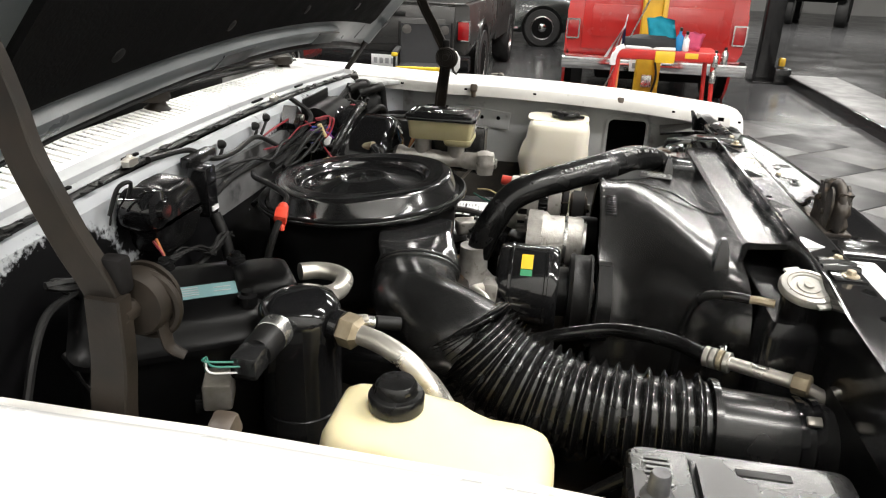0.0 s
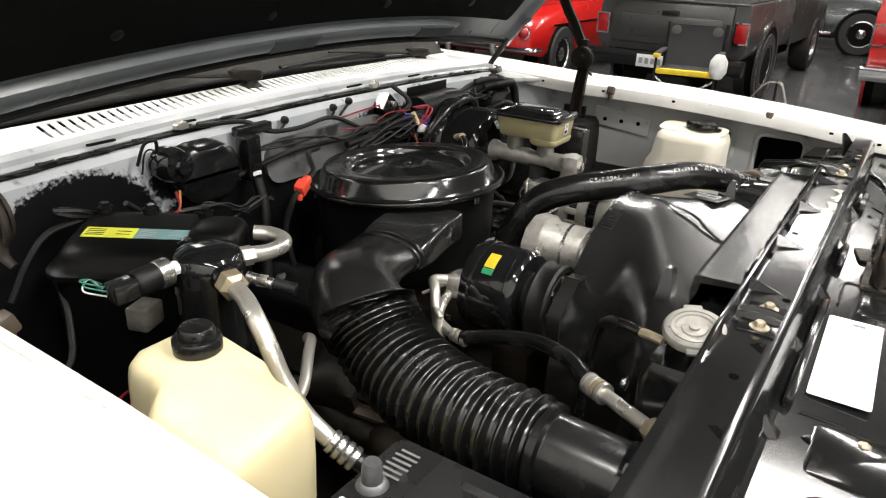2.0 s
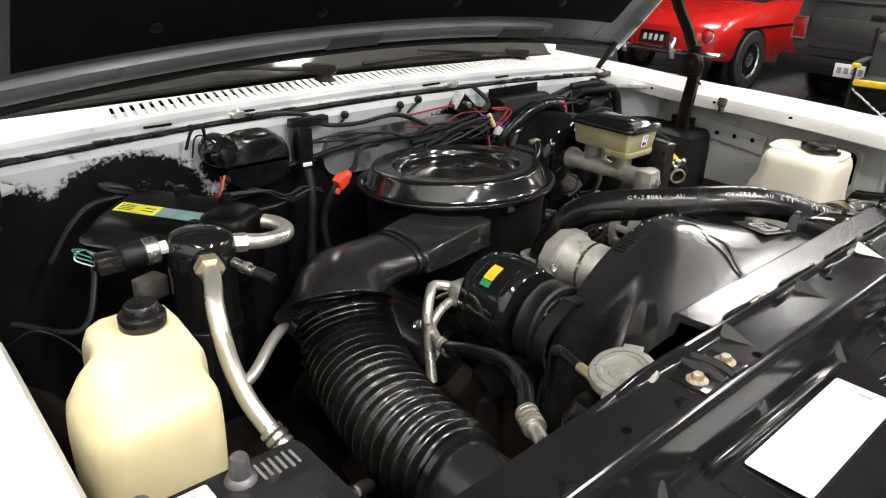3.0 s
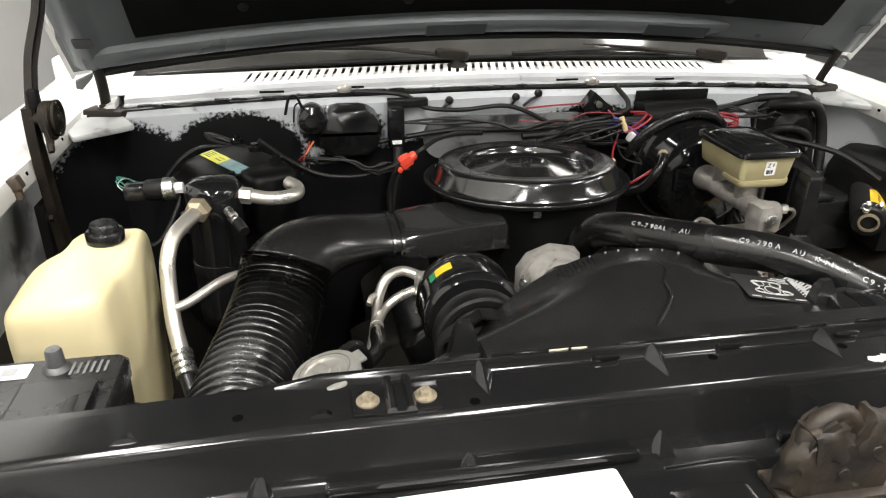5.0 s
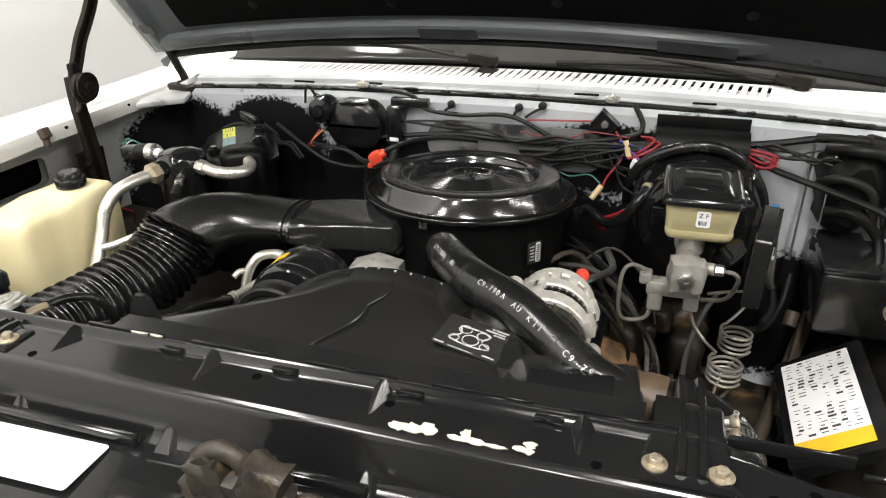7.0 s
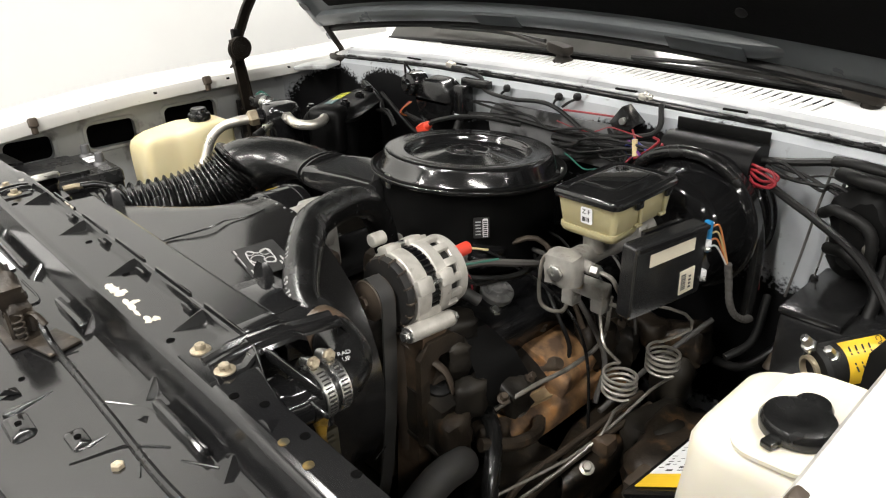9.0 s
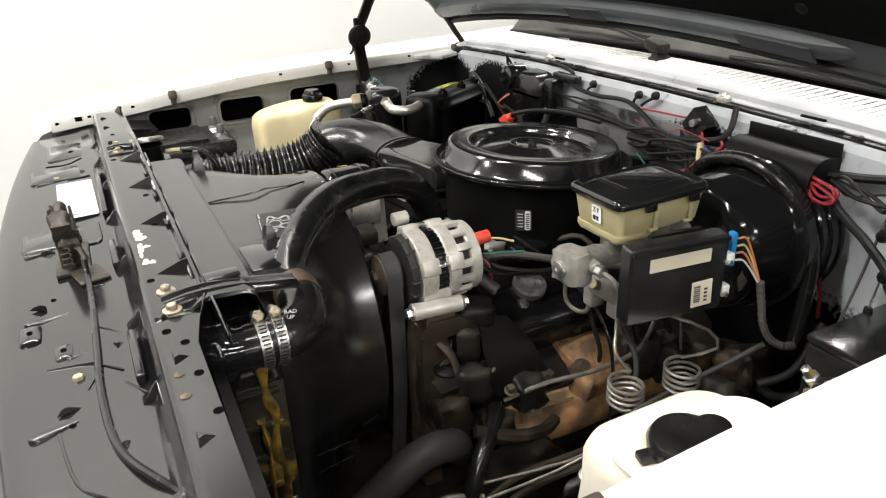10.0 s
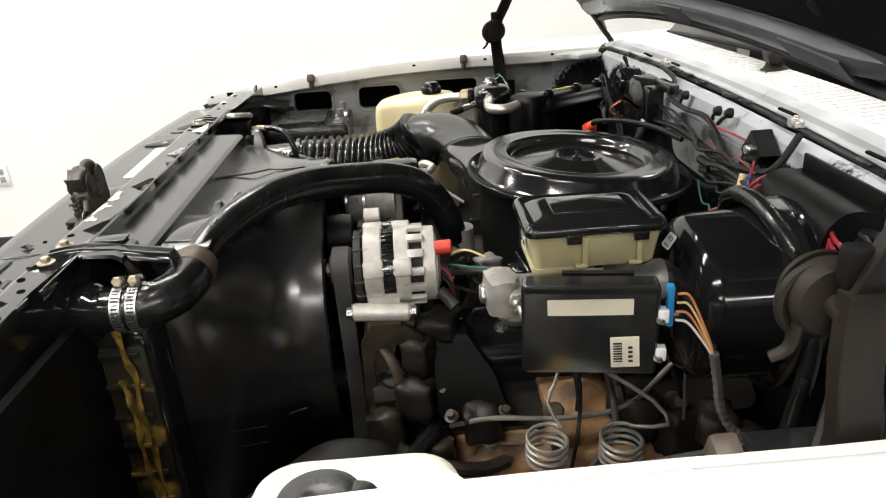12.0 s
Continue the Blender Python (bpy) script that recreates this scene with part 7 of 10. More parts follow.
def accumulator():
    t = thing("refrigerant_accumulator", (-0.557, -0.089, 0.88), "black cylindrical accumulator with aluminium pipes", "accumulator")
    c = (-0.560, -0.085, 0)
    part("canister", lathe(begin(), [(0.03, 0.88), (0.045, 0.89), (0.046, 0.91), (0.046, 1.085), (0.0475, 1.090), (0.0475, 1.118), (0.046, 1.130), (0.040, 1.140), (0.025, 1.1445), (0.002, 1.146)], c, (0, 0, 1), 40), GLOSS, t, "", 60)
    part("strap", lathe(begin(), [(0.046, 0.985), (0.048, 0.986), (0.048, 1.004), (0.046, 1.005)], c, (0, 0, 1), 36), SATIN, t)
    # large hexagon nut and suction pipe
    d = Vector((-0.25, -0.95, -0.10)).normalized()
    p0 = Vector((-0.572, -0.128, 1.118))
    bm = lathe(begin(), [(0.013, 0), (0.019, 0.002), (0.019, 0.012), (0.013, 0.013)], p0, d, 16)
    part("flange", bm, GLOSS, t)
    p1 = p0 + d * 0.012
    bm = lathe(begin(), [(0.018, 0), (0.0195, 0.002), (0.0195, 0.018), (0.016, 0.021), (0.0135, 0.024)], p1, d, 6)
    part("hex_nut", bm, BRASS, t, "tarnished brass-coloured nut", 30)
    pipe = [tuple(p1 + d * 0.02), (-0.592, -0.190, 1.112), (-0.606, -0.222, 1.102), (-0.613, -0.248, 1.078), (-0.613, -0.268, 1.040), (-0.608, -0.296, 1.000), (-0.598, -0.325, 0.970)]
    part("suction_pipe", sweep(begin(), pipe, 0.0115, 16, 6), TUBEALU, t, "bent aluminium pipe", 60)
    e = Vector((-0.598, -0.325, 0.970))
    dd = Vector((0.25, -0.8, -0.55)).normalized()
    bm = begin()
    for k in range(4):
        lathe(bm, [(0.0125, 0), (0.0155, 0.002), (0.0155, 0.008), (0.0125, 0.010)], e + dd * (0.0105 * k), dd, 18)
    part("crimp_sleeve", bm, STEEL, t)
    part("rubber_hose", sweep(begin(), [tuple(e + dd * 0.04), (-0.575, -0.385, 0.925), (-0.545, -0.42, 0.88), (-0.50, -0.43, 0.82)], 0.012, 12, 5), RUBBER, t)
    part("branch_pipe", sweep(begin(), [(-0.605, -0.285, 1.018), (-0.585, -0.275, 1.022), (-0.545, -0.245, 1.035), (-0.52, -0.225, 1.035), (-0.50, -0.20, 1.02)], 0.0075, 12, 5), TUBEALU, t)
    # outlet pipe to the evaporator
    part("outlet_nut", lathe(begin(), [(0.013, 0), (0.014, 0.003), (0.014, 0.020), (0.011, 0.022)], (-0.518, -0.095, 1.118), (0.97, -0.2, -0.1), 6), TUBEALU, t, "", 30)
    part("outlet_pipe", sweep(begin(), [(-0.498, -0.098, 1.116), (-0.470, -0.103, 1.112), (-0.440, -0.100, 1.112), (-0.424, -0.082, 1.112), (-0.426, -0.058, 1.114), (-0.440, -0.040, 1.116)], 0.0115, 16, 6), TUBEALU, t, "bent aluminium pipe", 60)
    # service valve
    part("service_valve", rod(begin(), (-0.535, -0.128, 1.105), (-0.520, -0.162, 1.098), 0.0075), STEEL, t)
    part("valve_body", box(begin(), (-0.526, -0.148, 1.101), (0.014, 0.016, 0.014), 0.003, (0, 0, 25)), TUBEALU, t)
    part("valve_cap", rod(begin(), (-0.519, -0.162, 1.098), (-0.506, -0.190, 1.092), 0.0085), MATTE, t)
    # pressure switch with plug and wires
    d2 = Vector((-0.98, 0.06, -0.06)).normalized()
    q = Vector((-0.606, -0.083, 1.132))
    sw = part("pressure_switch", lathe(begin(), [(0.008, 0), (0.0095, 0.001), (0.0095, 0.014)], q, d2, 8), PAPER, t, "white hexagon switch")
    part("switch_can", lathe(begin(), [(0.016, 0.012), (0.0185, 0.014), (0.0185, 0.030), (0.016, 0.032)], q, d2, 28), STEEL, t)
    part("switch_body", lathe(begin(), [(0.0175, 0.030), (0.0175, 0.056), (0.015, 0.060)], q, d2, 28), MATTE, t)
    pl = q + d2 * 0.075
    part("plug", box(begin(), pl, (0.036, 0.028, 0.026), 0.005), PLASTIC, t)
    base = pl + d2 * 0.016
    for k, (mt, dz) in enumerate((("green", 0.004), ("white", -0.003), ("green", 0.008))):
        part("wire", sweep(begin(), [base + Vector((0, 0.003 * k, dz)), base + Vector((-0.018, 0.02 + 0.004 * k, dz + 0.008)), base + Vector((-0.004, 0.034, 0.012)), base + Vector((0.02, 0.05, -0.02 + 0.006 * k))], 0.0011, 6, 6), WIRES[mt], t)
    r = thing("metal_relay", (-0.60, -0.02, 1.03), "small grey metal relay box", "relay")
    part("can", box(begin(), (-0.610, -0.004, 1.040), (0.042, 0.032, 0.034), 0.004, (0, 0, 20)), BRAKELINE, r)
    part("bracket", box(begin(), (-0.610, 0.014, 1.022), (0.03, 0.02, 0.02), 0.003, (0, 0, 20)), SATIN, r)
    m = facing((-0.6157, -0.0212, 1.042), (0.94, 0.34, 0), (0, 0, 1))
    bars(m, [(-0.006 + 0.006 * k, 0.004, 0.004, 0.005) for k in range(4)] + [(0, -0.006, 0.02, 0.002)], GREYINK, r)


accumulator()


def evaporator():
    t = thing("evaporator_case", (-0.52, 0.10, 0.85), "black evaporator case against the firewall with a yellow and teal label", "heater case")
    ang = math.degrees(math.atan2(-0.125, 0.08))
    o = Vector((-0.545, 0.085, 0))
    M = Matrix.Translation(o) @ Matrix.Rotation(radians(ang), 4, "Z")
    # body along its own x axis (towards the front)
    bm = loft(begin(), [[M @ Vector((a, b, z)) for a, b in rrect(-0.105 + k, -0.075 + k, 0.115 - k, 0.075 - k, 0.03)] for z, k in ((0.86, 0.0), (1.080, 0.0), (1.083, -0.007), (1.090, -0.007), (1.093, 0.002), (1.106, 0.007), (1.114, 0.013), (1.119, 0.022), (1.121, 0.034))])
    inv = M.inverted()
    for v in bm.verts:
        if v.co.z > 1.03:
            v.co.z += 0.15 * ((inv @ v.co).y + 0.02) * min(1.0, (v.co.z - 1.03) / 0.05)
    part("case", bm, CASE, t, "", 60)

    for a, b in ((0.085, -0.045), (0.085, 0.045), (0.0, 0.05), (-0.07, 0.05)):
        bm = lathe(begin(), [(0.012, 0), (0.012, 0.012), (0.007, 0.014), (0.007, 0.018)], M @ Vector((a, b, 1.116 + 0.15 * (b + 0.02))), (0, 0, 1), 14)
        part("boss", bm, BOOSTER, t)
    bm = loft(begin(), [[M @ Vector((a, b, z)) for a, b in rrect(0.075 + k, -0.035 + k, 0.150 - k, 0.055 - k, 0.02)] for z, k in ((1.03, 0), (1.118, 0), (1.128, 0.004), (1.132, 0.012))])
    part("pipe_block", bm, CASE, t, "", 50)
    u, v = (M.to_3x3() @ Vector((1, 0, 0))), (M.to_3x3() @ Vector((0, 1, 0)))
    for k, (c, w, mt, nm) in enumerate(((-0.035, 0.075, LIME, "yellow_label"), (0.040, 0.074, TEAL, "teal_label"))):
        m = facing(M @ Vector((c, -0.015, 1.1225)), u, v + Vector((0, 0, 0.15)))
        lab = sticker(nm, m, w, 0.027, mt, t, "", 0.001)
        bars(m, [(-0.02, 0.008 - 0.005 * q, 0.026, 0.0016) for q in range(4)] + [(0.02, 0.004, 0.02, 0.0014), (0.02, -0.004, 0.02, 0.0014)], INK if k == 0 else GREYINK, lab)
    # oval heater plate with its motor
    h = thing("heater_plate", (-0.33, 0.2, 1.13), "black oval plate with a small round motor on the firewall", "heater cover")
    bm = loft(begin(), [[(x, y, z) for x, z in rrect(-0.385 + k, 1.078 + k, -0.252 - k, 1.186 - k, 0.045)] for y, k in ((0.236, 0), (0.196, 0.003), (0.188, 0.012))])
    part("cover", bm, SATIN, h, "", 45)
    part("motor", lathe(begin(), [(0.03, 0), (0.031, 0.03), (0.026, 0.045), (0.014, 0.048), (0.012, 0.056), (0.001, 0.056)], (-0.392, 0.225, 1.162), (0, -1, 0.05), 28), GLOSS, h)
    part("hose", sweep(begin(), [(-0.41, 0.215, 1.18), (-0.42, 0.20, 1.21), (-0.435, 0.21, 1.205), (-0.445, 0.22, 1.17)], 0.003, 6, 5), MATTE, h)
    part("thin_wire", sweep(begin(), [(-0.43, 0.232, 1.150), (-0.425, 0.226, 1.185), (-0.412, 0.222, 1.190), (-0.405, 0.220, 1.172)], 0.0016, 6, 5), MATTE, h)
    for k, c in enumerate(("red", "orange")):
        part("wire", sweep(begin(), [(-0.40 + 0.008 * k, 0.19, 1.12), (-0.41, 0.17, 1.10), (-0.425 + 0.01 * k, 0.18, 1.085), (-0.41, 0.20, 1.08)], 0.002, 6, 5), WIRES[c], h)


evaporator()


def red_plug():
    t = thing("red_connector", (-0.215, 0.075, 1.06), "red plastic connector on a black cable", "connector")
    d = Vector((0.78, 0.10, 0.48)).normalized()
    o = Vector((-0.226, 0.074, 1.103))
    part("shell", lump(begin(), o + d * 0.008, (0.024, 0.020, 0.022), 4, 0.05, (10, -30, 8), 3, 0.6), REDPLASTIC, t)
    part("neck", lathe(begin(), [(0.006, 0.010), (0.009, 0.014), (0.009, 0.028), (0.0065, 0.032), (0.003, 0.033)], o, d, 12), REDPLASTIC, t)
    part("tab", box(begin(), o + Vector((-0.004, -0.004, -0.012)), (0.010, 0.008, 0.012), 0.003, (0, 20, 10)), REDPLASTIC, t)
    part("cable", sweep(begin(), [o + d * 0.03, o + d * 0.05, (-0.15, 0.12, 1.135), (-0.10, 0.17, 1.13), (-0.04, 0.20, 1.12)], 0.005, 8, 5), MATTE, t)
    part("lead", sweep(begin(), [o, (-0.240, 0.08, 1.08), (-0.25, 0.09, 1.03), (-0.245, 0.08, 0.96)], 0.006, 8, 5), MATTE, t)


red_plug()


def tanks():
    # coolant overflow tank
    t = thing("coolant_tank", (-0.72, -0.28, 0.80), "yellowed translucent plastic coolant tank with a black cap", "coolant tank")
    def ring(z, x0, x1, y0, y1, r):
        return [(x, y, z) for x, y in rrect(x0, y0, x1, y1, r, 6)]
    plan = [(-0.649, -0.174), (-0.658, -0.164), (-0.730, -0.163), (-0.748, -0.172), (-0.757, -0.190), (-0.758, -0.222), (-0.766, -0.242), (-0.786, -0.256), (-0.801, -0.274), (-0.806, -0.296),
            (-0.805, -0.352), (-0.796, -0.373), (-0.778, -0.382), (-0.692, -0.383), (-0.676, -0.378), (-0.668, -0.364), (-0.665, -0.326), (-0.658, -0.306), (-0.649, -0.288), (-0.648, -0.22)]
    mid = Vector((-0.715, -0.270))

    def tank_ring(z, k, sag, fall):
        out = []
        for x, y in plan:
            px, py = mid.x + (x - mid.x) * k, mid.y + (y - mid.y) * k
            f = max(0.0, min(1.0, (-0.235 - py) / 0.085))
            low = sag * max(0.0, min(1.0, (-0.735 - px) / 0.06)) + fall * f * f * (3 - 2 * f)
            out.append((px, py, z - low))
        return out
    rings = [tank_ring(0.80, 0.93, 0, 0), tank_ring(0.93, 0.98, 0, 0), tank_ring(1.02, 1.0, 0, 0), tank_ring(1.050, 0.999, 0.006, 0.003), tank_ring(1.070, 0.991, 0.010, 0.006), tank_ring(1.084, 0.975, 0.014, 0.010),
             tank_ring(1.094, 0.950, 0.016, 0.012), tank_ring(1.1005, 0.91, 0.017, 0.013), tank_ring(1.1045, 0.84, 0.015, 0.013), tank_ring(1.1065, 0.72, 0.010, 0.012), tank_ring(1.108, 0.45, 0.003, 0.008), tank_ring(1.108, 0.2, 0.0, 0.003)]
    part("tank", loft(begin(), rings), TANK, t, "yellowed plastic tank", 70)
    cp = (-0.696, -0.230, 1.104)
    part("neck", lathe(begin(), [(0.027, -0.01), (0.0235, 0.004), (0.0235, 0.012)], cp, (0, 0, 1), 28), TANK, t)
    cap = part("cap", lathe(begin(), [(0.024, 0.003), (0.0262, 0.005), (0.0266, 0.018), (0.0250, 0.0205), (0.0205, 0.0215), (0.0190, 0.030), (0.0170, 0.0325), (0.010, 0.033), (0.001, 0.033)], cp, (0, 0, 1), 36), RUBBER, t, "black screw cap")
    for k in range(8):
        a = 2 * math.pi * k / 8
        part("grip", box(begin(), (cp[0] + 0.0182 * math.cos(a), cp[1] + 0.0182 * math.sin(a), cp[2] + 0.0255), (0.003, 0.006, 0.008), 0.001, (0, 0, math.degrees(a))), RUBBER, cap)
    part("seam", sweep(begin(), [(-0.674, -0.225, 1.1050), (-0.668, -0.245, 1.1030), (-0.666, -0.270, 1.098), (-0.663, -0.295, 1.091)], 0.0014, 6, 5), TANK, t)
    # washer tank on the other side
    w = thing("washer_tank", (0.80, -0.34, 0.80), "milky white plastic washer tank with a black cap", "washer tank")
    rings = [ring(0.80, 0.72, 0.86, -0.420, -0.270, 0.04), ring(0.95, 0.712, 0.866, -0.432, -0.248, 0.04), ring(0.985, 0.708, 0.868, -0.438, -0.240, 0.045), ring(1.01, 0.710, 0.868, -0.436, -0.246, 0.045),
             ring(1.03, 0.714, 0.868, -0.434, -0.258, 0.04), ring(1.070, 0.716, 0.868, -0.434, -0.263, 0.038), ring(1.084, 0.722, 0.866, -0.430, -0.267, 0.036), ring(1.092, 0.734, 0.860, -0.420, -0.276, 0.03)]
    part("tank", loft(begin(), rings), TANKWHITE, w, "milky white plastic tank", 70)
    part("flange", plate(begin(), rrect(-0.045, -0.085, 0.045, 0.085, 0.03, 6), [], 0.004, Matrix.Translation((0.80, -0.345, 1.0925)) @ Matrix.Rotation(radians(-4), 4, "Y")), TANKWHITE, w)
    wp = (0.800, -0.370, 1.096)
    cap = part("cap", lathe(begin(), [(0.029, 0), (0.0335, 0.003), (0.0345, 0.012), (0.031, 0.018), (0.022, 0.021), (0.011, 0.019), (0.001, 0.019)], wp, (0, 0, 1), 32), RUBBER, w, "dull black push-on cap")
    part("tab", box(begin(), (wp[0] - 0.008, wp[1] - 0.038, wp[2] + 0.006), (0.012, 0.016, 0.008), 0.002, (0, 0, -10)), RUBBER, cap)
    part("lobe", lathe(begin(), [(0.016, 0.002), (0.018, 0.005), (0.018, 0.014), (0.015, 0.019), (0.001, 0.021)], (wp[0] + 0.001, wp[1] + 0.028, wp[2]), (0, 0, 1), 24), RUBBER, cap)


tanks()


def battery():
    t = thing("battery", (-0.72, -0.52, 0.85), "dark grey car battery with lead posts", "battery")
    x0, x1, y0, y1 = -0.825, -0.628, -0.665, -0.452
    bm = loft(begin(), [[(x, y, z) for x, y in rrect(x0 + k, y0 + k, x1 - k, y1 - k, 0.012)] for z, k in ((0.86, 0.004), (1.026, 0.002), (1.028, 0), (1.048, 0), (1.054, 0.004))])
    part("case", bm, BATTERY, t)
    bm = loft(begin(), [[(x, y, z) for x, y in rrect(-0.805, -0.635, -0.648, -0.515, 0.01)] for z in (1.052, 1.061, 1.063)])
    part("vent_cover", bm, BATTERY, t, "raised grey vent cover")
    part("handle_slot", box(begin(), (-0.665, -0.575, 1.0625), (0.010, 0.05, 0.004), 0.001), INK, t)
    for x0_, y0_, sx, sy in ((-0.727, -0.512, 0.165, 0.0022), (-0.727, -0.640, 0.165, 0.0022), (-0.728, -0.575, 0.0022, 0.118), (-0.809, -0.576, 0.0022, 0.13)):
        part("seam_line", box(begin(), (x0_, y0_, 1.0600 if sx < 0.01 and x0_ > -0.8 else 1.0545), (sx, sy, 0.0075 if sx < 0.01 and x0_ > -0.8 else 0.003)), INK, t)
    for x in (-0.795, -0.704):
        m = lathe(begin(), [(0.016, 0), (0.014, 0.004), (0.0105, 0.006), (0.0095, 0.024), (0.008, 0.027), (0.001, 0.027)], (x, -0.476, 1.054), (0, 0, 1), 20)
        part("post", m, mat("lead_post", (0.16, 0.16, 0.165), (0.1, 0.1, 0.1), 0.5, metal=0.6, scale=50), t)
    for x in (x0 + 0.06, x1 - 0.06):
        part("side_terminal", lathe(begin(), [(0.016, 0), (0.016, 0.012), (0.009, 0.014), (0.009, 0.028), (0.006, 0.030)], (x1, -0.51 if x > -0.7 else -0.58, 1.0), (1, 0, 0), 16), MATTE, t)
    part("terminal_bolt", bolt(begin(), (x1 + 0.02, -0.51, 1.0), (1, 0, 0), 0.007, 0.012), BRASS, t)
    m = facing((-0.755, -0.478, 1.0545), (0.95, 0, 0), (0, 1, 0))
    lab = sticker("white_label", m, 0.045, 0.03, PAPER, t)
    bars(m, [(0.0, 0.0, 0.016, 0.014)], GREYINK, lab)
    bars(facing((-0.67, -0.48, 1.0540), (1, 0, 0), (0, 1, 0)), [(-0.016 + 0.0075 * k, 0, 0.003, 0.026 - 0.004 * (k % 2)) for k in range(6)], DIMINK, t)
    part("cable", sweep(begin(), [(x1 + 0.02, -0.51, 1.0), (x1 + 0.05, -0.50, 0.99), (x1 + 0.08, -0.46, 0.94), (x1 + 0.09, -0.38, 0.86)], 0.008, 10, 5), RUBBER, t)
    part("tray", box(begin(), (-0.727, -0.558, 0.852), (0.23, 0.24, 0.012), 0.004), GRIME, t)


battery()


def brakes():
    b = thing("brake_booster", (0.40, 0.10, 0.92), "gloss black round brake booster on the firewall", "brake booster")
    o, ax = (0.408, 0.235, 1.042), (0, -1, 0)
    part("drum", lathe(begin(), [(0.09, 0), (0.108, 0.004), (0.116, 0.012), (0.118, 0.03), (0.118, 0.080), (0.121, 0.084), (0.121, 0.098), (0.117, 0.102), (0.111, 0.106), (0.108, 0.112), (0.106, 0.176), (0.101, 0.192), (0.092, 0.201), (0.078, 0.206), (0.060, 0.209), (0.05, 0.212), (0.02, 0.213)], o, ax, 64), BOOSTER, b, "", 55)
    part("clamp_band", lathe(begin(), [(0.119, 0.080), (0.1235, 0.082), (0.1235, 0.100), (0.118, 0.102)], o, ax, 64), GLOSS, b)
    for k in range(3):
        part("rib_ring", lathe(begin(), [(0.1175, 0.022 + 0.020 * k), (0.1205, 0.025 + 0.020 * k), (0.1175, 0.029 + 0.020 * k)], o, ax, 56), GLOSS, b)
    part("check_valve", sweep(begin(), [(0.325, 0.11, 1.085), (0.322, 0.085, 1.092), (0.312, 0.065, 1.098)], 0.010, 10, 4), BRASS, b, "tan check valve")
    part("vacuum_hose", sweep(begin(), [(0.314, 0.068, 1.096), (0.300, 0.050, 1.075), (0.27, 0.06, 1.03), (0.235, 0.10, 1.01), (0.20, 0.13, 1.02), (0.16, 0.13, 0.98)], 0.010, 12, 6), RUBBER, b, "black vacuum hose")
    part("loom_hose", sweep(begin(), [(0.275, 0.19, 1.02), (0.280, 0.155, 1.08), (0.305, 0.135, 1.125), (0.35, 0.125, 1.155), (0.41, 0.122, 1.167), (0.46, 0.13, 1.148), (0.505, 0.15, 1.095), (0.528, 0.15, 1.02), (0.535, 0.13, 0.90)], 0.011, 12, 7), RUBBER, b, "black corrugated loom over the booster")
    m = facing((0.402, 0.0265, 1.1165), (0.95, 0.10, -0.05), (0, 0.55, 0.83)) @ Matrix.Translation((0, 0, 0.0035))
    lab = sticker("paper_tag", m, 0.018, 0.020, PAPER, b)
    lettering("FD", 0.009, m @ Matrix.Translation((0, 0.003, 0.0012)), INK, lab)
    bars(m, [(0, -0.006, 0.011, 0.003)], GREYINK, lab)
    # master cylinder
    t = thing("master_cylinder", (0.39, -0.07, 1.02), "aluminium brake master cylinder with a tan reservoir and black lid", "master cylinder")
    x0, x1, y0, y1 = 0.346, 0.452, -0.158, -0.004
    bm = loft(begin(), [[(x, y, z) for x, y in rrect(x0 + k, y0 + k, x1 - k, y1 - k, 0.010)] for z, k in ((1.112, 0.008), (1.115, 0.005), (1.156, 0.0), (1.160, 0.0))])
    loft(bm, [[(x, y, z) for x, y in rrect(x0 + 0.003 + k, y0 + 0.003 + k, x1 - 0.004 - k, -0.090 - k, 0.010)] for z, k in ((1.098, 0.008), (1.101, 0.003), (1.108, 0.0), (1.114, 0.0))])
    rs = part("reservoir", bm, TAN, t, "tan translucent reservoir", 40)
    for yy in (-0.094, -0.030):
        part("divider", box(begin(), (x1 - 0.001, yy, 1.135), (0.005, 0.007, 0.036), 0.002), TAN, rs)
        part("divider_foot", box(begin(), (x1 - 0.001, yy - 0.004, 1.117), (0.007, 0.016, 0.005), 0.002), TAN, rs)
    bm = loft(begin(), [[(x, y, z) for x, y in rrect(x0 - 0.006 + k, y0 - 0.006 + k, x1 + 0.006 - k, y1 + 0.006 - k, 0.014)] for z, k in ((1.157, 0.0), (1.164, -0.001), (1.169, 0.002), (1.1705, 0.006), (1.1675, 0.010), (1.167, 0.014), (1.172, 0.020), (1.174, 0.026), (1.174, 0.03))])
    lid = part("lid", bm, GLOSS, t, "gloss black lid", 50)
    for yy in (-0.108, -0.030):
        part("latch_tab", box(begin(), (x1 + 0.005, yy, 1.153), (0.006, 0.018, 0.012), 0.002), GLOSS, lid)
    part("emboss", box(begin(), (0.399, -0.081, 1.1745), (0.055, 0.09, 0.003), 0.0012), GLOSS, lid)
    m = facing((0.402, -0.156, 1.137), (1, 0, 0), (0, -0.08, 1)) @ Matrix.Translation((0, 0, 0.0016))
    tg = sticker("paper_tag", m, 0.020, 0.026, PAPER, rs)
    lettering("Z F", 0.0105, m @ Matrix.Translation((0, 0.006, 0.0012)), INK, tg)
    barcode(m @ Matrix.Translation((0, -0.006, 0)), 0.013, 0.007, tg, random.Random(7))
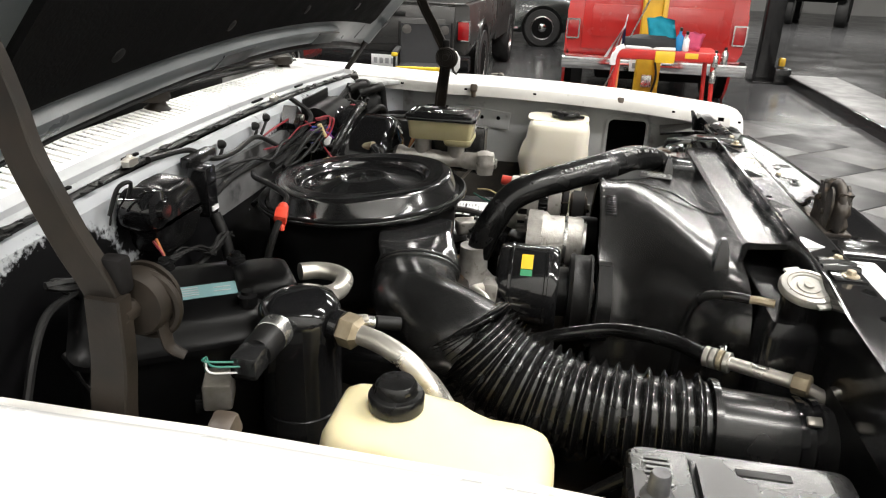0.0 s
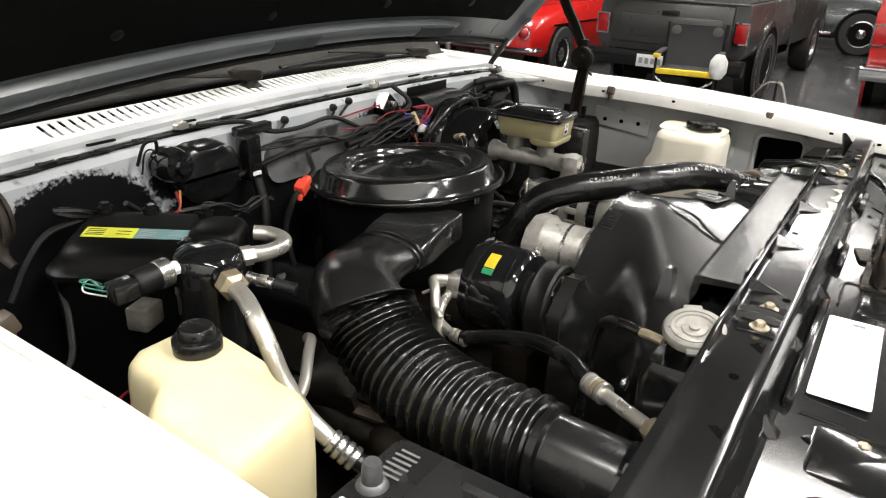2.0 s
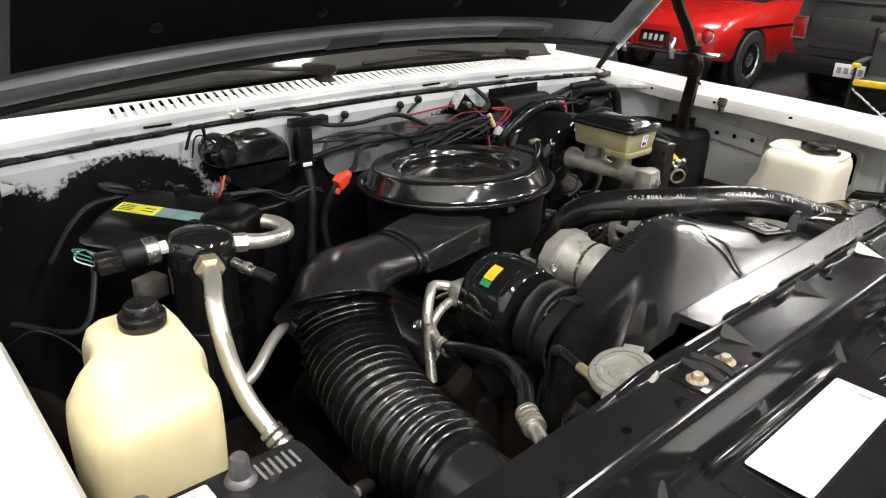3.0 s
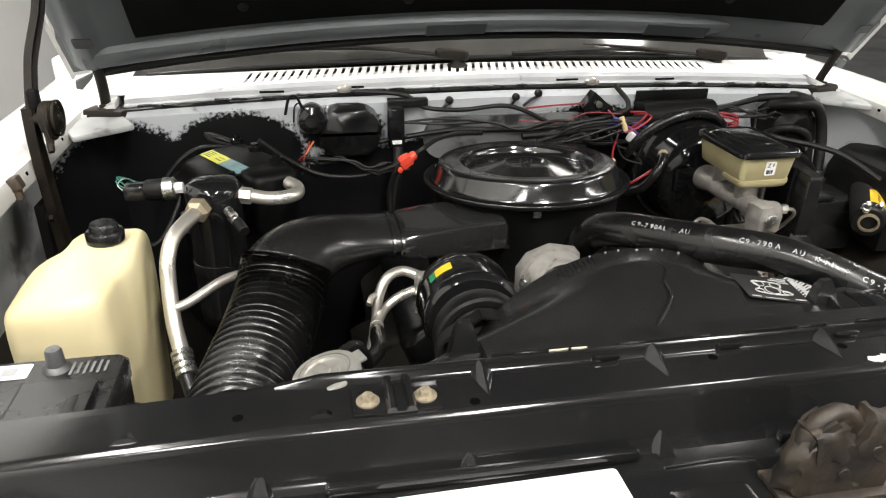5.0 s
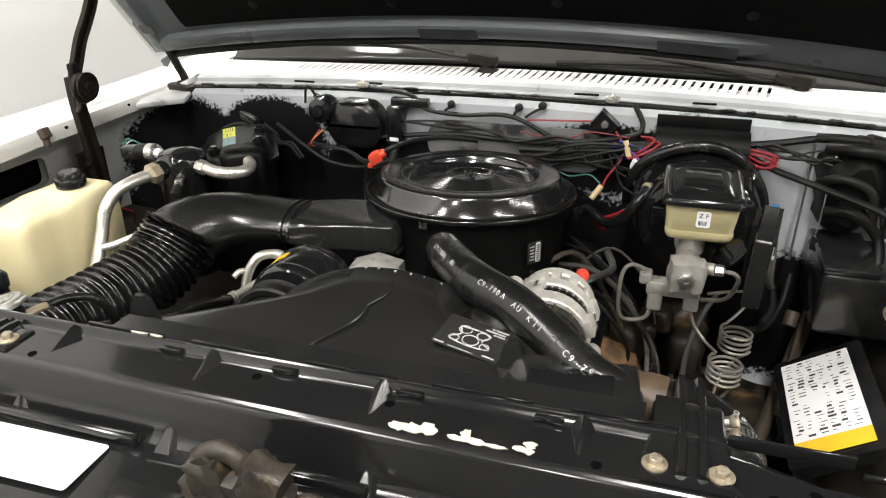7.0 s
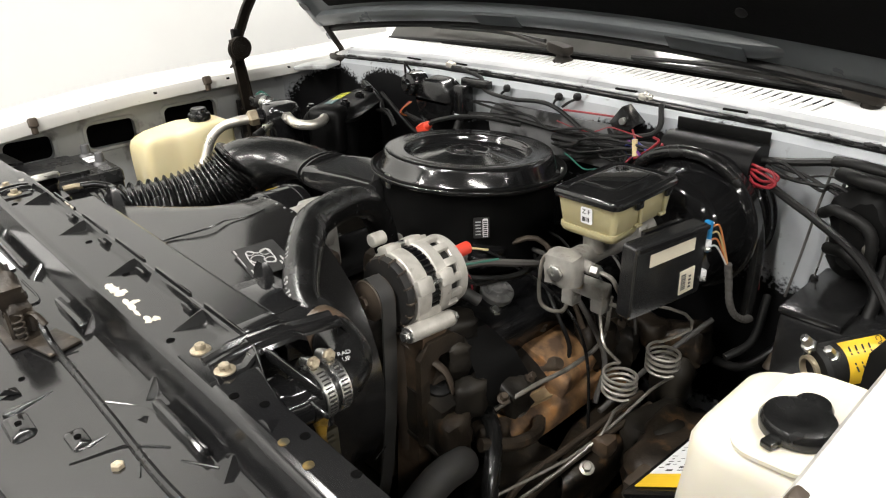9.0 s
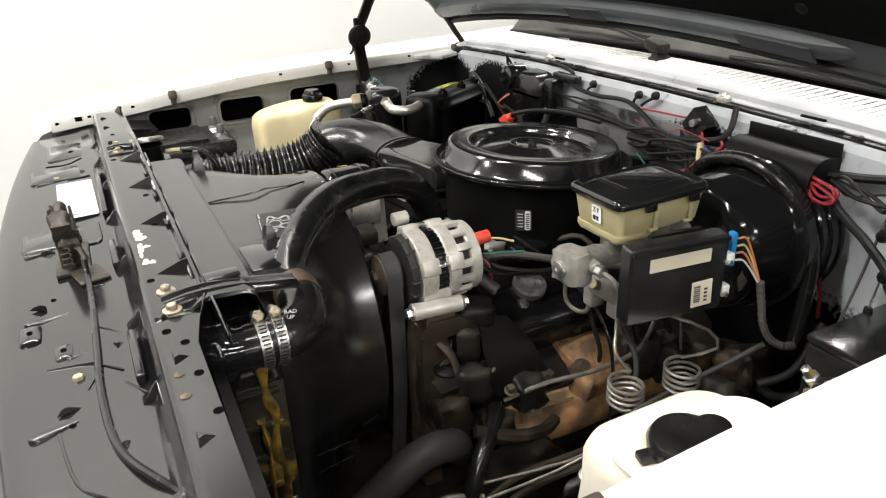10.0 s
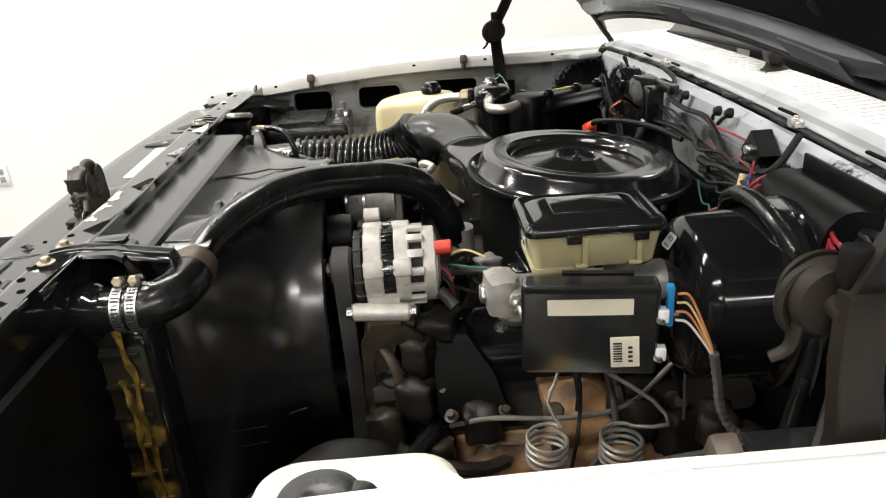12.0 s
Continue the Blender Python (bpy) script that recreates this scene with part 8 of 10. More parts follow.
    bm = lathe(begin(), [(0.022, 0.0), (0.020, 0.004), (0.020, 0.05), (0.017, 0.06), (0.017, 0.11), (0.020, 0.115), (0.020, 0.19), (0.026, 0.205), (0.026, 0.215)], (0.388, -0.190, 1.060), (0, 1, 0), 28)
    part("bore", bm, ALU, t, "cast aluminium bore")
    for yy in (-0.115, -0.035):
        part("reservoir_neck", rod(begin(), (0.392, yy, 1.065), (0.392, yy, 1.114 if yy > -0.09 else 1.100), 0.02), ALU, t)
    part("nose", lump(begin(), (0.388, -0.186, 1.058), (0.052, 0.040, 0.050), 14, 0.06, (0, 0, 8), 4, 0.6), ALU, t, "", 60)
    part("nose_plug", lathe(begin(), [(0.012, 0), (0.013, 0.002), (0.013, 0.008), (0.010, 0.010), (0.004, 0.010), (0.003, 0.007), (0.001, 0.007)], (0.388, -0.204, 1.058), (0, -1, 0), 6), STEEL, t)
    for p, q in (((0.40, -0.165, 1.062), (0.428, -0.172, 1.064)),):
        part("line_fitting", rod(begin(), p, q, 0.0095), ALU, t)
        part("fitting_nut", lathe(begin(), [(0.009, 0), (0.009, 0.012), (0.006, 0.014)], q, (1, 0, 0), 6), STEEL, t)
    part("flange", box(begin(), (0.388, 0.030, 1.055), (0.13, 0.012, 0.055), 0.01), BOOSTER, t)

    # combination valve and coiled lines
    v = thing("brake_valve", (0.38, -0.16, 0.97), "grey metal brake valve block with coiled steel lines", "brake valve")
    bm = box(begin(), (0.375, -0.112, 0.995), (0.085, 0.028, 0.026), 0.005)
    box(bm, (0.348, -0.112, 0.972), (0.024, 0.026, 0.036), 0.004)
    box(bm, (0.405, -0.112, 0.975), (0.024, 0.026, 0.030), 0.004)
    box(bm, (0.33, -0.112, 1.01), (0.02, 0.026, 0.02), 0.004)
    part("valve_body", bm, ALU, v)
    part("switch_plug", rod(begin(), (0.372, -0.122, 1.0), (0.374, -0.136, 1.008), 0.008), BRASS, v)
    part("brake_line", sweep(begin(), [(0.436, -0.172, 1.064), (0.458, -0.168, 1.058), (0.464, -0.16, 1.04), (0.455, -0.12, 0.99), (0.42, -0.105, 0.975)], 0.0035, 8, 6), BRAKELINE, v)
    part("brake_line", sweep(begin(), [(0.330, -0.112, 1.022), (0.305, -0.118, 1.03), (0.292, -0.122, 1.01), (0.292, -0.126, 0.95), (0.305, -0.122, 0.93), (0.335, -0.118, 0.935), (0.345, -0.115, 0.96)], 0.0035, 8, 6), BRAKELINE, v)
    for (cx, cy, cz, start, end) in ((0.470, -0.142, 0.872, [(0.405, -0.112, 0.962), (0.415, -0.120, 0.935), (0.435, -0.135, 0.915)], [(0.47, -0.15, 0.82), (0.462, -0.17, 0.78), (0.44, -0.24, 0.74), (0.42, -0.36, 0.72)]),
                                     (0.490, -0.052, 0.880, [(0.43, -0.10, 0.985), (0.47, -0.07, 0.98), (0.502, -0.02, 0.955), (0.505, 0.0, 0.92)], [(0.48, -0.06, 0.82), (0.46, -0.12, 0.78), (0.44, -0.22, 0.75), (0.40, -0.36, 0.735)])):
        turns = 3.6
        coil = [(cx + 0.0255 * math.cos(q + 2.2), cy + 0.0255 * math.sin(q + 2.2), cz + 0.018 - 0.036 * q / (2 * math.pi * turns)) for q in [2 * math.pi * turns * i / 72 for i in range(73)]]
        part("coiled_line", sweep(begin(), start + coil + end, 0.0026, 8, 2), BRAKELINE, v, "coiled steel brake line")
    part("low_pipe", sweep(begin(), [(0.42, -0.36, 0.725), (0.40, -0.42, 0.73), (0.42, -0.46, 0.70), (0.42, -0.50, 0.64)], 0.006, 8, 5), BRAKELINE, v)
    # control module on its bracket
    c = thing("control_module", (0.505, -0.1, 0.99), "flat black electronic module with paper labels", "control module")
    M = Matrix.Translation((0.501, -0.100, 1.063)) @ Matrix.Rotation(radians(9.5), 4, "Z").inverted() @ Matrix.Rotation(radians(2), 4, "Y")
    bm = begin()
    loft(bm, [[M @ Vector((d, y, z)) for y, z in rrect(-0.076 + k, -0.058 + k, 0.076 - k, 0.058 - k, 0.006)] for d, k in ((-0.016, 0.002), (-0.014, 0.0), (0.008, 0.0), (0.011, 0.003))])
    mod = part("housing", bm, PLASTIC, c)
    part("rib", loft(begin(), [[M @ Vector((d, y, z)) for y, z in ((-0.074, 0.050), (0.074, 0.050), (0.074, 0.056), (-0.074, 0.056))] for d in (0.010, 0.014)]), PLASTIC, mod)
    R3 = M.to_3x3()
    mA = facing(M @ Vector((0.0115, 0.0, 0.032)), R3 @ Vector((0, 1, 0.02)), R3 @ Vector((0, 0, 1)))
    sticker("tape_label", mA, 0.094, 0.020, CREAM, c, "blank cream tape label", 0.001)
    mB = facing(M @ Vector((0.0115, 0.040, -0.026)), R3 @ Vector((0, 1, 0.06)), R3 @ Vector((0, 0, 1)))
    lb = sticker("barcode_label", mB, 0.032, 0.040, CREAM, c, "cream barcode label", 0.001)
    bars(mB, [(-0.008, -0.012 + 0.0034 * k, 0.010, 0.0014 + 0.0008 * (k % 2)) for k in range(8)] + [(0.006, -0.012 + 0.006 * k, 0.005, 0.003) for k in range(4)], INK, lb)
    part("blue_connector", box(begin(), M @ Vector((0.002, 0.087, 0.030)), (0.012, 0.008, 0.050), 0.002, (0, 0, -10)), BLUEPLASTIC, c, "bright blue connector")
    for zz in (0.020, -0.030):
        part("white_connector", box(begin(), M @ Vector((0.006, 0.080, zz)), (0.014, 0.012, 0.016), 0.002, (0, 0, -10)), PAPER, c)
        part("screw", bolt(begin(), M @ Vector((0.010, 0.078, zz - 0.004)), R3 @ Vector((1, 0, 0)), 0.004), STEEL, c)
    for k, col in enumerate(("orange", "tan", "orange", "white")):
        s0 = M @ Vector((0.004, 0.094, 0.045 - 0.011 * k))
        part("wire", sweep(begin(), [s0, s0 + Vector((0.004, 0.014, -0.004)), (0.531, 0.028, 1.052 - 0.004 * k), (0.534, 0.036, 1.025)], 0.0015, 6, 5), WIRES[col], c)
    part("grey_loom", sweep(begin(), [(0.534, 0.034, 1.035), (0.537, 0.040, 1.00), (0.540, 0.046, 0.965), (0.545, 0.060, 0.938), (0.552, 0.082, 0.922), (0.552, 0.105, 0.915)], lambda k: 0.0068 + 0.0006 * math.sin(110 * k), 10, 18, 0.8), WIRES["grey"], c, "grey woven loom")
    part("bracket", loft(begin(), [[M @ Vector((-0.017, y, z)) for y, z in ((-0.03, -0.05), (0.05, -0.05), (0.05, 0.06), (-0.03, 0.06))], [M @ Vector((-0.024, y, z)) for y, z in ((-0.03, -0.05), (0.05, -0.05), (0.05, 0.06), (-0.03, 0.06))]]), SATIN, c)


brakes()


def firewall_fittings():
    f = thing("relay_box", (0.39, 0.2, 1.13), "black hinged relay box cover on the firewall", "relay box")
    bm = loft(begin(), [[(x, y, z) for y, z in ((0.236, 1.172), (0.222, 1.171), (0.205, 1.174), (0.192, 1.172), (0.181, 1.166), (0.173, 1.157), (0.168, 1.146), (0.166, 1.134), (0.169, 1.124), (0.180, 1.118), (0.236, 1.116))] for x in (0.316, 0.318, 0.484, 0.486)])
    part("cover", bm, SHELL, f, "", 35)
    part("mount_flange", box(begin(), (0.401, 0.2315, 1.1805), (0.172, 0.005, 0.024), 0.0015), SHELL, f)
    rng = random.Random(6)
    h = thing("wiring_harness", (0.3, 0.2, 1.1), "tangle of black and coloured wires along the firewall", "wiring")
    W = [([(-0.30, 0.246, 1.207), (-0.20, 0.238, 1.198), (-0.16, 0.215, 1.176), (-0.08, 0.215, 1.168), (0.02, 0.218, 1.172), (0.10, 0.215, 1.14), (0.16, 0.205, 1.105)], 0.0048, "black"),
         ([(-0.30, 0.21, 1.10), (-0.22, 0.205, 1.115), (-0.10, 0.215, 1.125), (0.02, 0.22, 1.12), (0.12, 0.21, 1.125), (0.26, 0.20, 1.15), (0.29, 0.21, 1.17), (0.27, 0.245, 1.203)], 0.0055, "black"),
         ([(0.05, 0.20, 1.11), (0.15, 0.20, 1.115), (0.25, 0.19, 1.135), (0.33, 0.18, 1.145)], 0.0075, "black"),
         ([(0.08, 0.19, 1.10), (0.18, 0.19, 1.12), (0.27, 0.18, 1.125), (0.34, 0.17, 1.11)], 0.0050, "black"),
         ([(0.06, 0.22, 1.165), (0.12, 0.222, 1.168), (0.20, 0.22, 1.172)], 0.0022, "red"),
         ([(0.24, 0.20, 1.16), (0.26, 0.185, 1.135), (0.255, 0.17, 1.11), (0.235, 0.14, 1.085), (0.225, 0.11, 1.06)], 0.0022, "red"),
         ([(0.29, 0.195, 1.155), (0.315, 0.17, 1.158), (0.30, 0.165, 1.14), (0.28, 0.17, 1.125)], 0.0025, "red"),
         ([(0.30, 0.195, 1.15), (0.325, 0.165, 1.152), (0.30, 0.16, 1.132), (0.27, 0.165, 1.118)], 0.0025, "red"),
         ([(0.25, 0.19, 1.145), (0.29, 0.17, 1.138), (0.315, 0.165, 1.128), (0.30, 0.17, 1.11)], 0.0025, "blue"),
         ([(0.24, 0.19, 1.14), (0.28, 0.165, 1.128), (0.30, 0.155, 1.11)], 0.0025, "purple"),
         ([(0.47, 0.185, 1.150), (0.498, 0.172, 1.150), (0.524, 0.170, 1.144), (0.528, 0.168, 1.134), (0.508, 0.166, 1.130), (0.48, 0.178, 1.140)], 0.0025, "red"),
         ([(0.475, 0.180, 1.142), (0.505, 0.168, 1.142), (0.532, 0.166, 1.132), (0.524, 0.163, 1.122), (0.498, 0.165, 1.124), (0.48, 0.178, 1.134)], 0.0025, "red"),
         ([(0.478, 0.180, 1.135), (0.510, 0.172, 1.148), (0.535, 0.170, 1.139), (0.515, 0.165, 1.120), (0.49, 0.170, 1.122)], 0.0022, "red"),
         ([(0.490, 0.170, 1.128), (0.500, 0.170, 1.110), (0.503, 0.19, 1.037), (0.515, 0.20, 0.967), (0.52, 0.20, 0.92)], 0.0028, "red"),
         ([(0.47, 0.215, 1.145), (0.54, 0.215, 1.156), (0.60, 0.215, 1.168), (0.66, 0.21, 1.17), (0.70, 0.18, 1.12), (0.715, 0.15, 1.04), (0.72, 0.10, 0.95)], 0.007, "black"),
         ([(0.48, 0.20, 1.135), (0.525, 0.18, 1.118), (0.57, 0.155, 1.109), (0.616, 0.13, 1.101), (0.71, 0.06, 1.085), (0.78, 0.0, 1.04)], 0.0065, "black"),
         ([(0.60, 0.21, 1.16), (0.595, 0.19, 1.10), (0.59, 0.17, 1.02), (0.585, 0.15, 0.95)], 0.0022, "grey"),
         ([(-0.50, 0.18, 1.13), (-0.44, 0.19, 1.08), (-0.38, 0.185, 1.05), (-0.30, 0.18, 1.045), (-0.22, 0.17, 1.07)], 0.0050, "black"),
         ([(-0.70, 0.17, 1.04), (-0.66, 0.18, 1.09), (-0.62, 0.19, 1.115), (-0.57, 0.19, 1.12)], 0.0050, "black"),
         ([(-0.78, 0.10, 0.99), (-0.70, 0.06, 0.97), (-0.66, 0.10, 1.02), (-0.64, 0.16, 1.08)], 0.005, "black"),
         ([(-0.80, 0.02, 1.00), (-0.77, -0.02, 1.03), (-0.74, -0.07, 1.02), (-0.73, -0.11, 0.99), (-0.76, -0.13, 0.97)], 0.0018, "black"),
         ([(-0.74, -0.05, 0.95), (-0.70, -0.09, 1.0), (-0.72, -0.13, 1.02), (-0.76, -0.16, 0.98)], 0.0022, "red"),
         ([(0.30, 0.08, 1.06), (0.26, 0.09, 1.03), (0.22, 0.12, 1.0), (0.24, 0.15, 0.97)], 0.003, "red"),
         ([(0.32, 0.20, 1.09), (0.24, 0.21, 1.08), (0.16, 0.21, 1.09), (0.08, 0.20, 1.07), (-0.05, 0.20, 1.06)], 0.0050, "black")]
    for pts, r, col in W:
        part("wire", sweep(begin(), pts, r, 8, 6), WIRES.get(col, MATTE), h)
    tangle(h, MATTE, (-0.20, 0.215, 1.15), (0.22, 0.205, 1.12), 2, 0.016, 0.0028, 2)
    tangle(h, MATTE, (0.05, 0.20, 1.10), (0.34, 0.17, 1.13), 4, 0.020, 0.0027, 5)
    tangle(h, MATTE, (0.18, 0.21, 1.15), (0.30, 0.13, 1.06), 3, 0.018, 0.0024, 8)
    tangle(h, MATTE, (-0.42, 0.19, 1.09), (-0.20, 0.17, 1.06), 4, 0.018, 0.0028, 9)
    tangle(h, MATTE, (0.50, 0.20, 1.15), (0.72, 0.16, 1.13), 4, 0.016, 0.0028, 11)
    tangle(h, WIRES["red"], (0.05, 0.215, 1.14), (0.27, 0.19, 1.15), 1, 0.014, 0.0013, 14)
    tangle(h, WIRES["blue"], (0.20, 0.20, 1.13), (0.32, 0.17, 1.12), 2, 0.012, 0.0016, 16)
    tangle(h, WIRES["green"], (0.10, 0.18, 1.09), (0.22, 0.15, 1.07), 1, 0.012, 0.0014, 18)
    tangle(h, MATTE, (-0.60, 0.20, 1.14), (-0.44, 0.17, 1.06), 4, 0.02, 0.0038, 21)
    for x, y, z, d in ((0.262, 0.176, 1.150, (0.3, -0.3, -0.9)), (0.228, 0.118, 1.075, (-0.5, -0.5, -0.7))):
        dv = Vector(d).normalized()
        p = Vector((x, y, z))
        part("butt_connector", rod(begin(), p, p + dv * 0.032, 0.0055), WIRES["tan"], h)
    part("white_plug", box(begin(), (0.285, 0.165, 1.108), (0.016, 0.014, 0.022), 0.003, (20, 15, 10)), PAPER, h)
    # push pins and bracket
    for x, y, z, q in ((-0.105, 0.228, 1.186, (-0.125, 0.225, 1.165)), (0.04, 0.229, 1.188, (0.03, 0.224, 1.172)), (0.089, 0.227, 1.195, (0.055, 0.222, 1.170))):
        pin = thing("push_pin", (x, y, z), "small black plastic wire retainer on the firewall", "wire clip", "firewall wire clips")
        part("head", lathe(begin(), [(0.004, -0.004), (0.0085, -0.002), (0.0085, 0.004), (0.005, 0.009), (0.001, 0.010)], (x, y, z), (0, -1, 0.1), 16), MATTE, pin)
        part("stalk", sweep(begin(), [(x, y - 0.003, z - 0.004), ((x + q[0]) / 2, 0.222, (z + q[2]) / 2), q], 0.003, 6, 4), MATTE, pin)
    g = thing("vacuum_solenoid", (-0.21, 0.2, 1.10), "black solenoid block on a firewall bracket", "solenoid")
    part("bracket", box(begin(), (-0.195, 0.222, 1.186), (0.085, 0.020, 0.018), 0.003), SATIN, g)
    part("body", box(begin(), (-0.222, 0.205, 1.140), (0.034, 0.036, 0.085), 0.006), SATIN, g)
    part("white_tag", box(begin(), (-0.222, 0.186, 1.112), (0.020, 0.003, 0.008), 0.001), PAPER, g)
    part("loom", sweep(begin(), [(-0.22, 0.19, 1.10), (-0.225, 0.17, 1.05), (-0.235, 0.16, 0.98), (-0.25, 0.15, 0.9)], 0.010, 10, 5), MATTE, g)
    k = thing("cable_bracket", (0.215, 0.22, 1.16), "black folded bracket with a cable end on the firewall", "bracket")
    bm = loft(begin(), [[(0.185, y, 1.165), (0.210, y, 1.198), (0.245, y, 1.168), (0.225, y, 1.150), (0.195, y, 1.150)] for y in (0.236, 0.205)])
    part("plate", bm, SATIN, k)
    part("stud", rod(begin(), (0.218, 0.21, 1.172), (0.218, 0.195, 1.172), 0.007), STEEL, k)
    # steering column area box on the driver's side of the firewall
    e = thing("cruise_unit", (0.67, 0.19, 1.05), "lumpy black control unit and cables in the firewall corner", "control unit")
    rng = random.Random(31)
    rings = []
    for y, q in ((0.236, 0.0), (0.20, 0.004), (0.165, 0.012), (0.145, 0.034)):
        rings.append([(0.672 + (0.066 - q) * math.cos(a) * (1 + 0.16 * math.sin(3 * a + 1)) + rng.uniform(-0.003, 0.003), y, 1.085 + (0.088 - q) * math.sin(a) * (1 + 0.12 * math.sin(2 * a)) + rng.uniform(-0.003, 0.003)) for a in [2 * math.pi * k / 28 for k in range(28)]])
    part("can", loft(begin(), rings), SHELL, e, "", 35)
    for pts, w in (([(0.62, 0.19, 1.16), (0.66, 0.15, 1.17), (0.71, 0.15, 1.16), (0.735, 0.15, 1.10), (0.73, 0.13, 1.02)], 0.012), ([(0.61, 0.17, 1.10), (0.64, 0.14, 1.12), (0.69, 0.135, 1.10), (0.70, 0.13, 1.04)], 0.009), ([(0.63, 0.16, 1.05), (0.67, 0.13, 1.06), (0.715, 0.13, 1.02), (0.72, 0.10, 0.97)], 0.010), ([(0.60, 0.21, 1.172), (0.64, 0.19, 1.178), (0.69, 0.19, 1.172), (0.725, 0.18, 1.15)], 0.009)):
        part("cable", sweep(begin(), pts, w, 10, 5), MATTE, e)
    part("boot", box(begin(), (0.70, 0.20, 1.168), (0.05, 0.04, 0.03), 0.010, (0, 15, 10)), MATTE, e)
    part("nub", lathe(begin(), [(0.010, 0), (0.010, 0.012), (0.005, 0.015)], (0.695, 0.142, 1.075), (0, -1, 0), 16), BRAKELINE, e)
    part("thin_rod", sweep(begin(), [(0.634, 0.19, 1.165), (0.628, 0.17, 1.10), (0.624, 0.16, 1.03), (0.62, 0.155, 0.985)], 0.0016, 6, 4), STEEL, e)
    part("rod_end", rod(begin(), (0.622, 0.155, 1.0), (0.62, 0.153, 0.975), 0.006), MATTE, e)
    # black tray and jack label on the driver's inner fender
    y = thing("storage_tray", (0.66, 0.0, 0.90), "black plastic box with a yellow caution label", "tray")
    part("box", box(begin(), (0.70, 0.12, 0.925), (0.16, 0.18, 0.12), 0.012), PLASTIC, y)
    part("rim", box(begin(), (0.665, 0.12, 0.99), (0.09, 0.18, 0.012), 0.004), PLASTIC, y)
    part("canister", rod(begin(), (0.717, -0.068, 0.975), (0.817, 0.072, 0.995), 0.034, seg=28), MATTE, y)
    part("shield", loft(begin(), [[(x0 + k, -0.055 + k, z), (0.885, -0.055 + k, z), (0.885, 0.17, z), (x0 + 0.015 + k, 0.17, z)] for z, k, x0 in ((0.90, 0.0, 0.765), (1.020, 0.0, 0.77), (1.055, 0.004, 0.785), (1.068, 0.016, 0.80))]), MATTE, y, "dull black shield against the inner fender", 30)
    for dx, dz in ((-0.012, 0.026), (0.018, 0.022)):
        part("hex_fitting", lathe(begin(), [(0.006, 0), (0.010, 0.001), (0.010, 0.012), (0.007, 0.013), (0.006, 0.026), (0.001, 0.027)], (0.717 + dx, -0.062, 0.975 + dz), (-0.25, -0.55, 0.8), 6), STEEL, y, "bright steel fitting")
    part("brass_clip", lathe(begin(), [(0.016, -0.004), (0.020, -0.003), (0.020, 0.003), (0.016, 0.004)], (0.712, -0.074, 0.977), (0.10, 0.14, 0.02), 24, True), BRASS, y)
    axis = Vector((0.10, 0.14, 0.02)).normalized()
    uu, vv, ww = basis(axis)
    o = Vector((0.731, -0.048, 0.978))
    rings = []
    for q in range(11):
        a = radians(-10 + 105 * q / 10)
        ring = []
        for s, r in ((0.0, 0.0343), (0.060, 0.0343), (0.060, 0.0350), (0.0, 0.0350)):
            ring.append(o + ww * s + (Vector((0, 0, 1)) * math.sin(a) + uu * -math.cos(a)) * r)
        rings.append(ring)
    cl = part("caution_label", loft(begin(), rings), YELLOW, y, "yellow caution label", 60)
    a = radians(48)
    nrm = Vector((0, 0, 1)) * math.sin(a) + uu * -math.cos(a)
    m = facing(o + ww * 0.050 + nrm * 0.0354, nrm.cross(ww) * -1, ww * -1)
    lettering("CAUTION", 0.0105, m, INK, cl)
    for j in range(4):
        m2 = facing(o + ww * (0.008 + 0.009 * j) + nrm * 0.0352, nrm.cross(ww), ww)
        bars(m2, [(-0.014 + 0.009 * q, 0, 0.007, 0.002) for q in range(4)], INK, cl)
    # paper instruction sheet on the wheelhouse
    sh = thing("instruction_label", (0.62, -0.13, 0.80), "white printed instruction sheet with a yellow edge", "label")
    m = facing((0.628, -0.125, 0.834), (0.84, 0.0, 0.54), (0.067, 1.0, 0.0))
    part("sheet", plate(begin(), rrect(-0.056, -0.095, 0.056, 0.130, 0.002), [], 0.001, m), PAPER, sh)
    part("yellow_edge", plate(begin(), rrect(-0.056, -0.132, 0.056, -0.0952, 0.002), [], 0.001, m), YELLOW, sh)
    part("backing", plate(begin(), rrect(-0.07, -0.15, 0.08, 0.15, 0.01), [], -0.02, m @ Matrix.Translation((0, 0, -0.002))), SATIN, sh)
    rng = random.Random(12)
    rows = []
    for r in range(24):
        for cidx in range(6):
            if rng.random() < 0.8:
                rows.append((-0.044 + 0.017 * cidx + rng.uniform(-0.003, 0.003), 0.122 - 0.009 * r, rng.uniform(0.004, 0.013), rng.choice((0.0010, 0.0010, 0.0022, 0.005))))
    bars(m, rows, INK, sh)


firewall_fittings()

# ---- the showroom beyond ----
def placed(name, x, y, heading, label, category, group=""):
    """An Empty on the floor whose own y axis points along the heading (degrees from +x)."""
    e = new(name)
    e.matrix_world = pose(x, y, 0, 0, 0, heading - 90)
    return tagged(e, label, category, group)


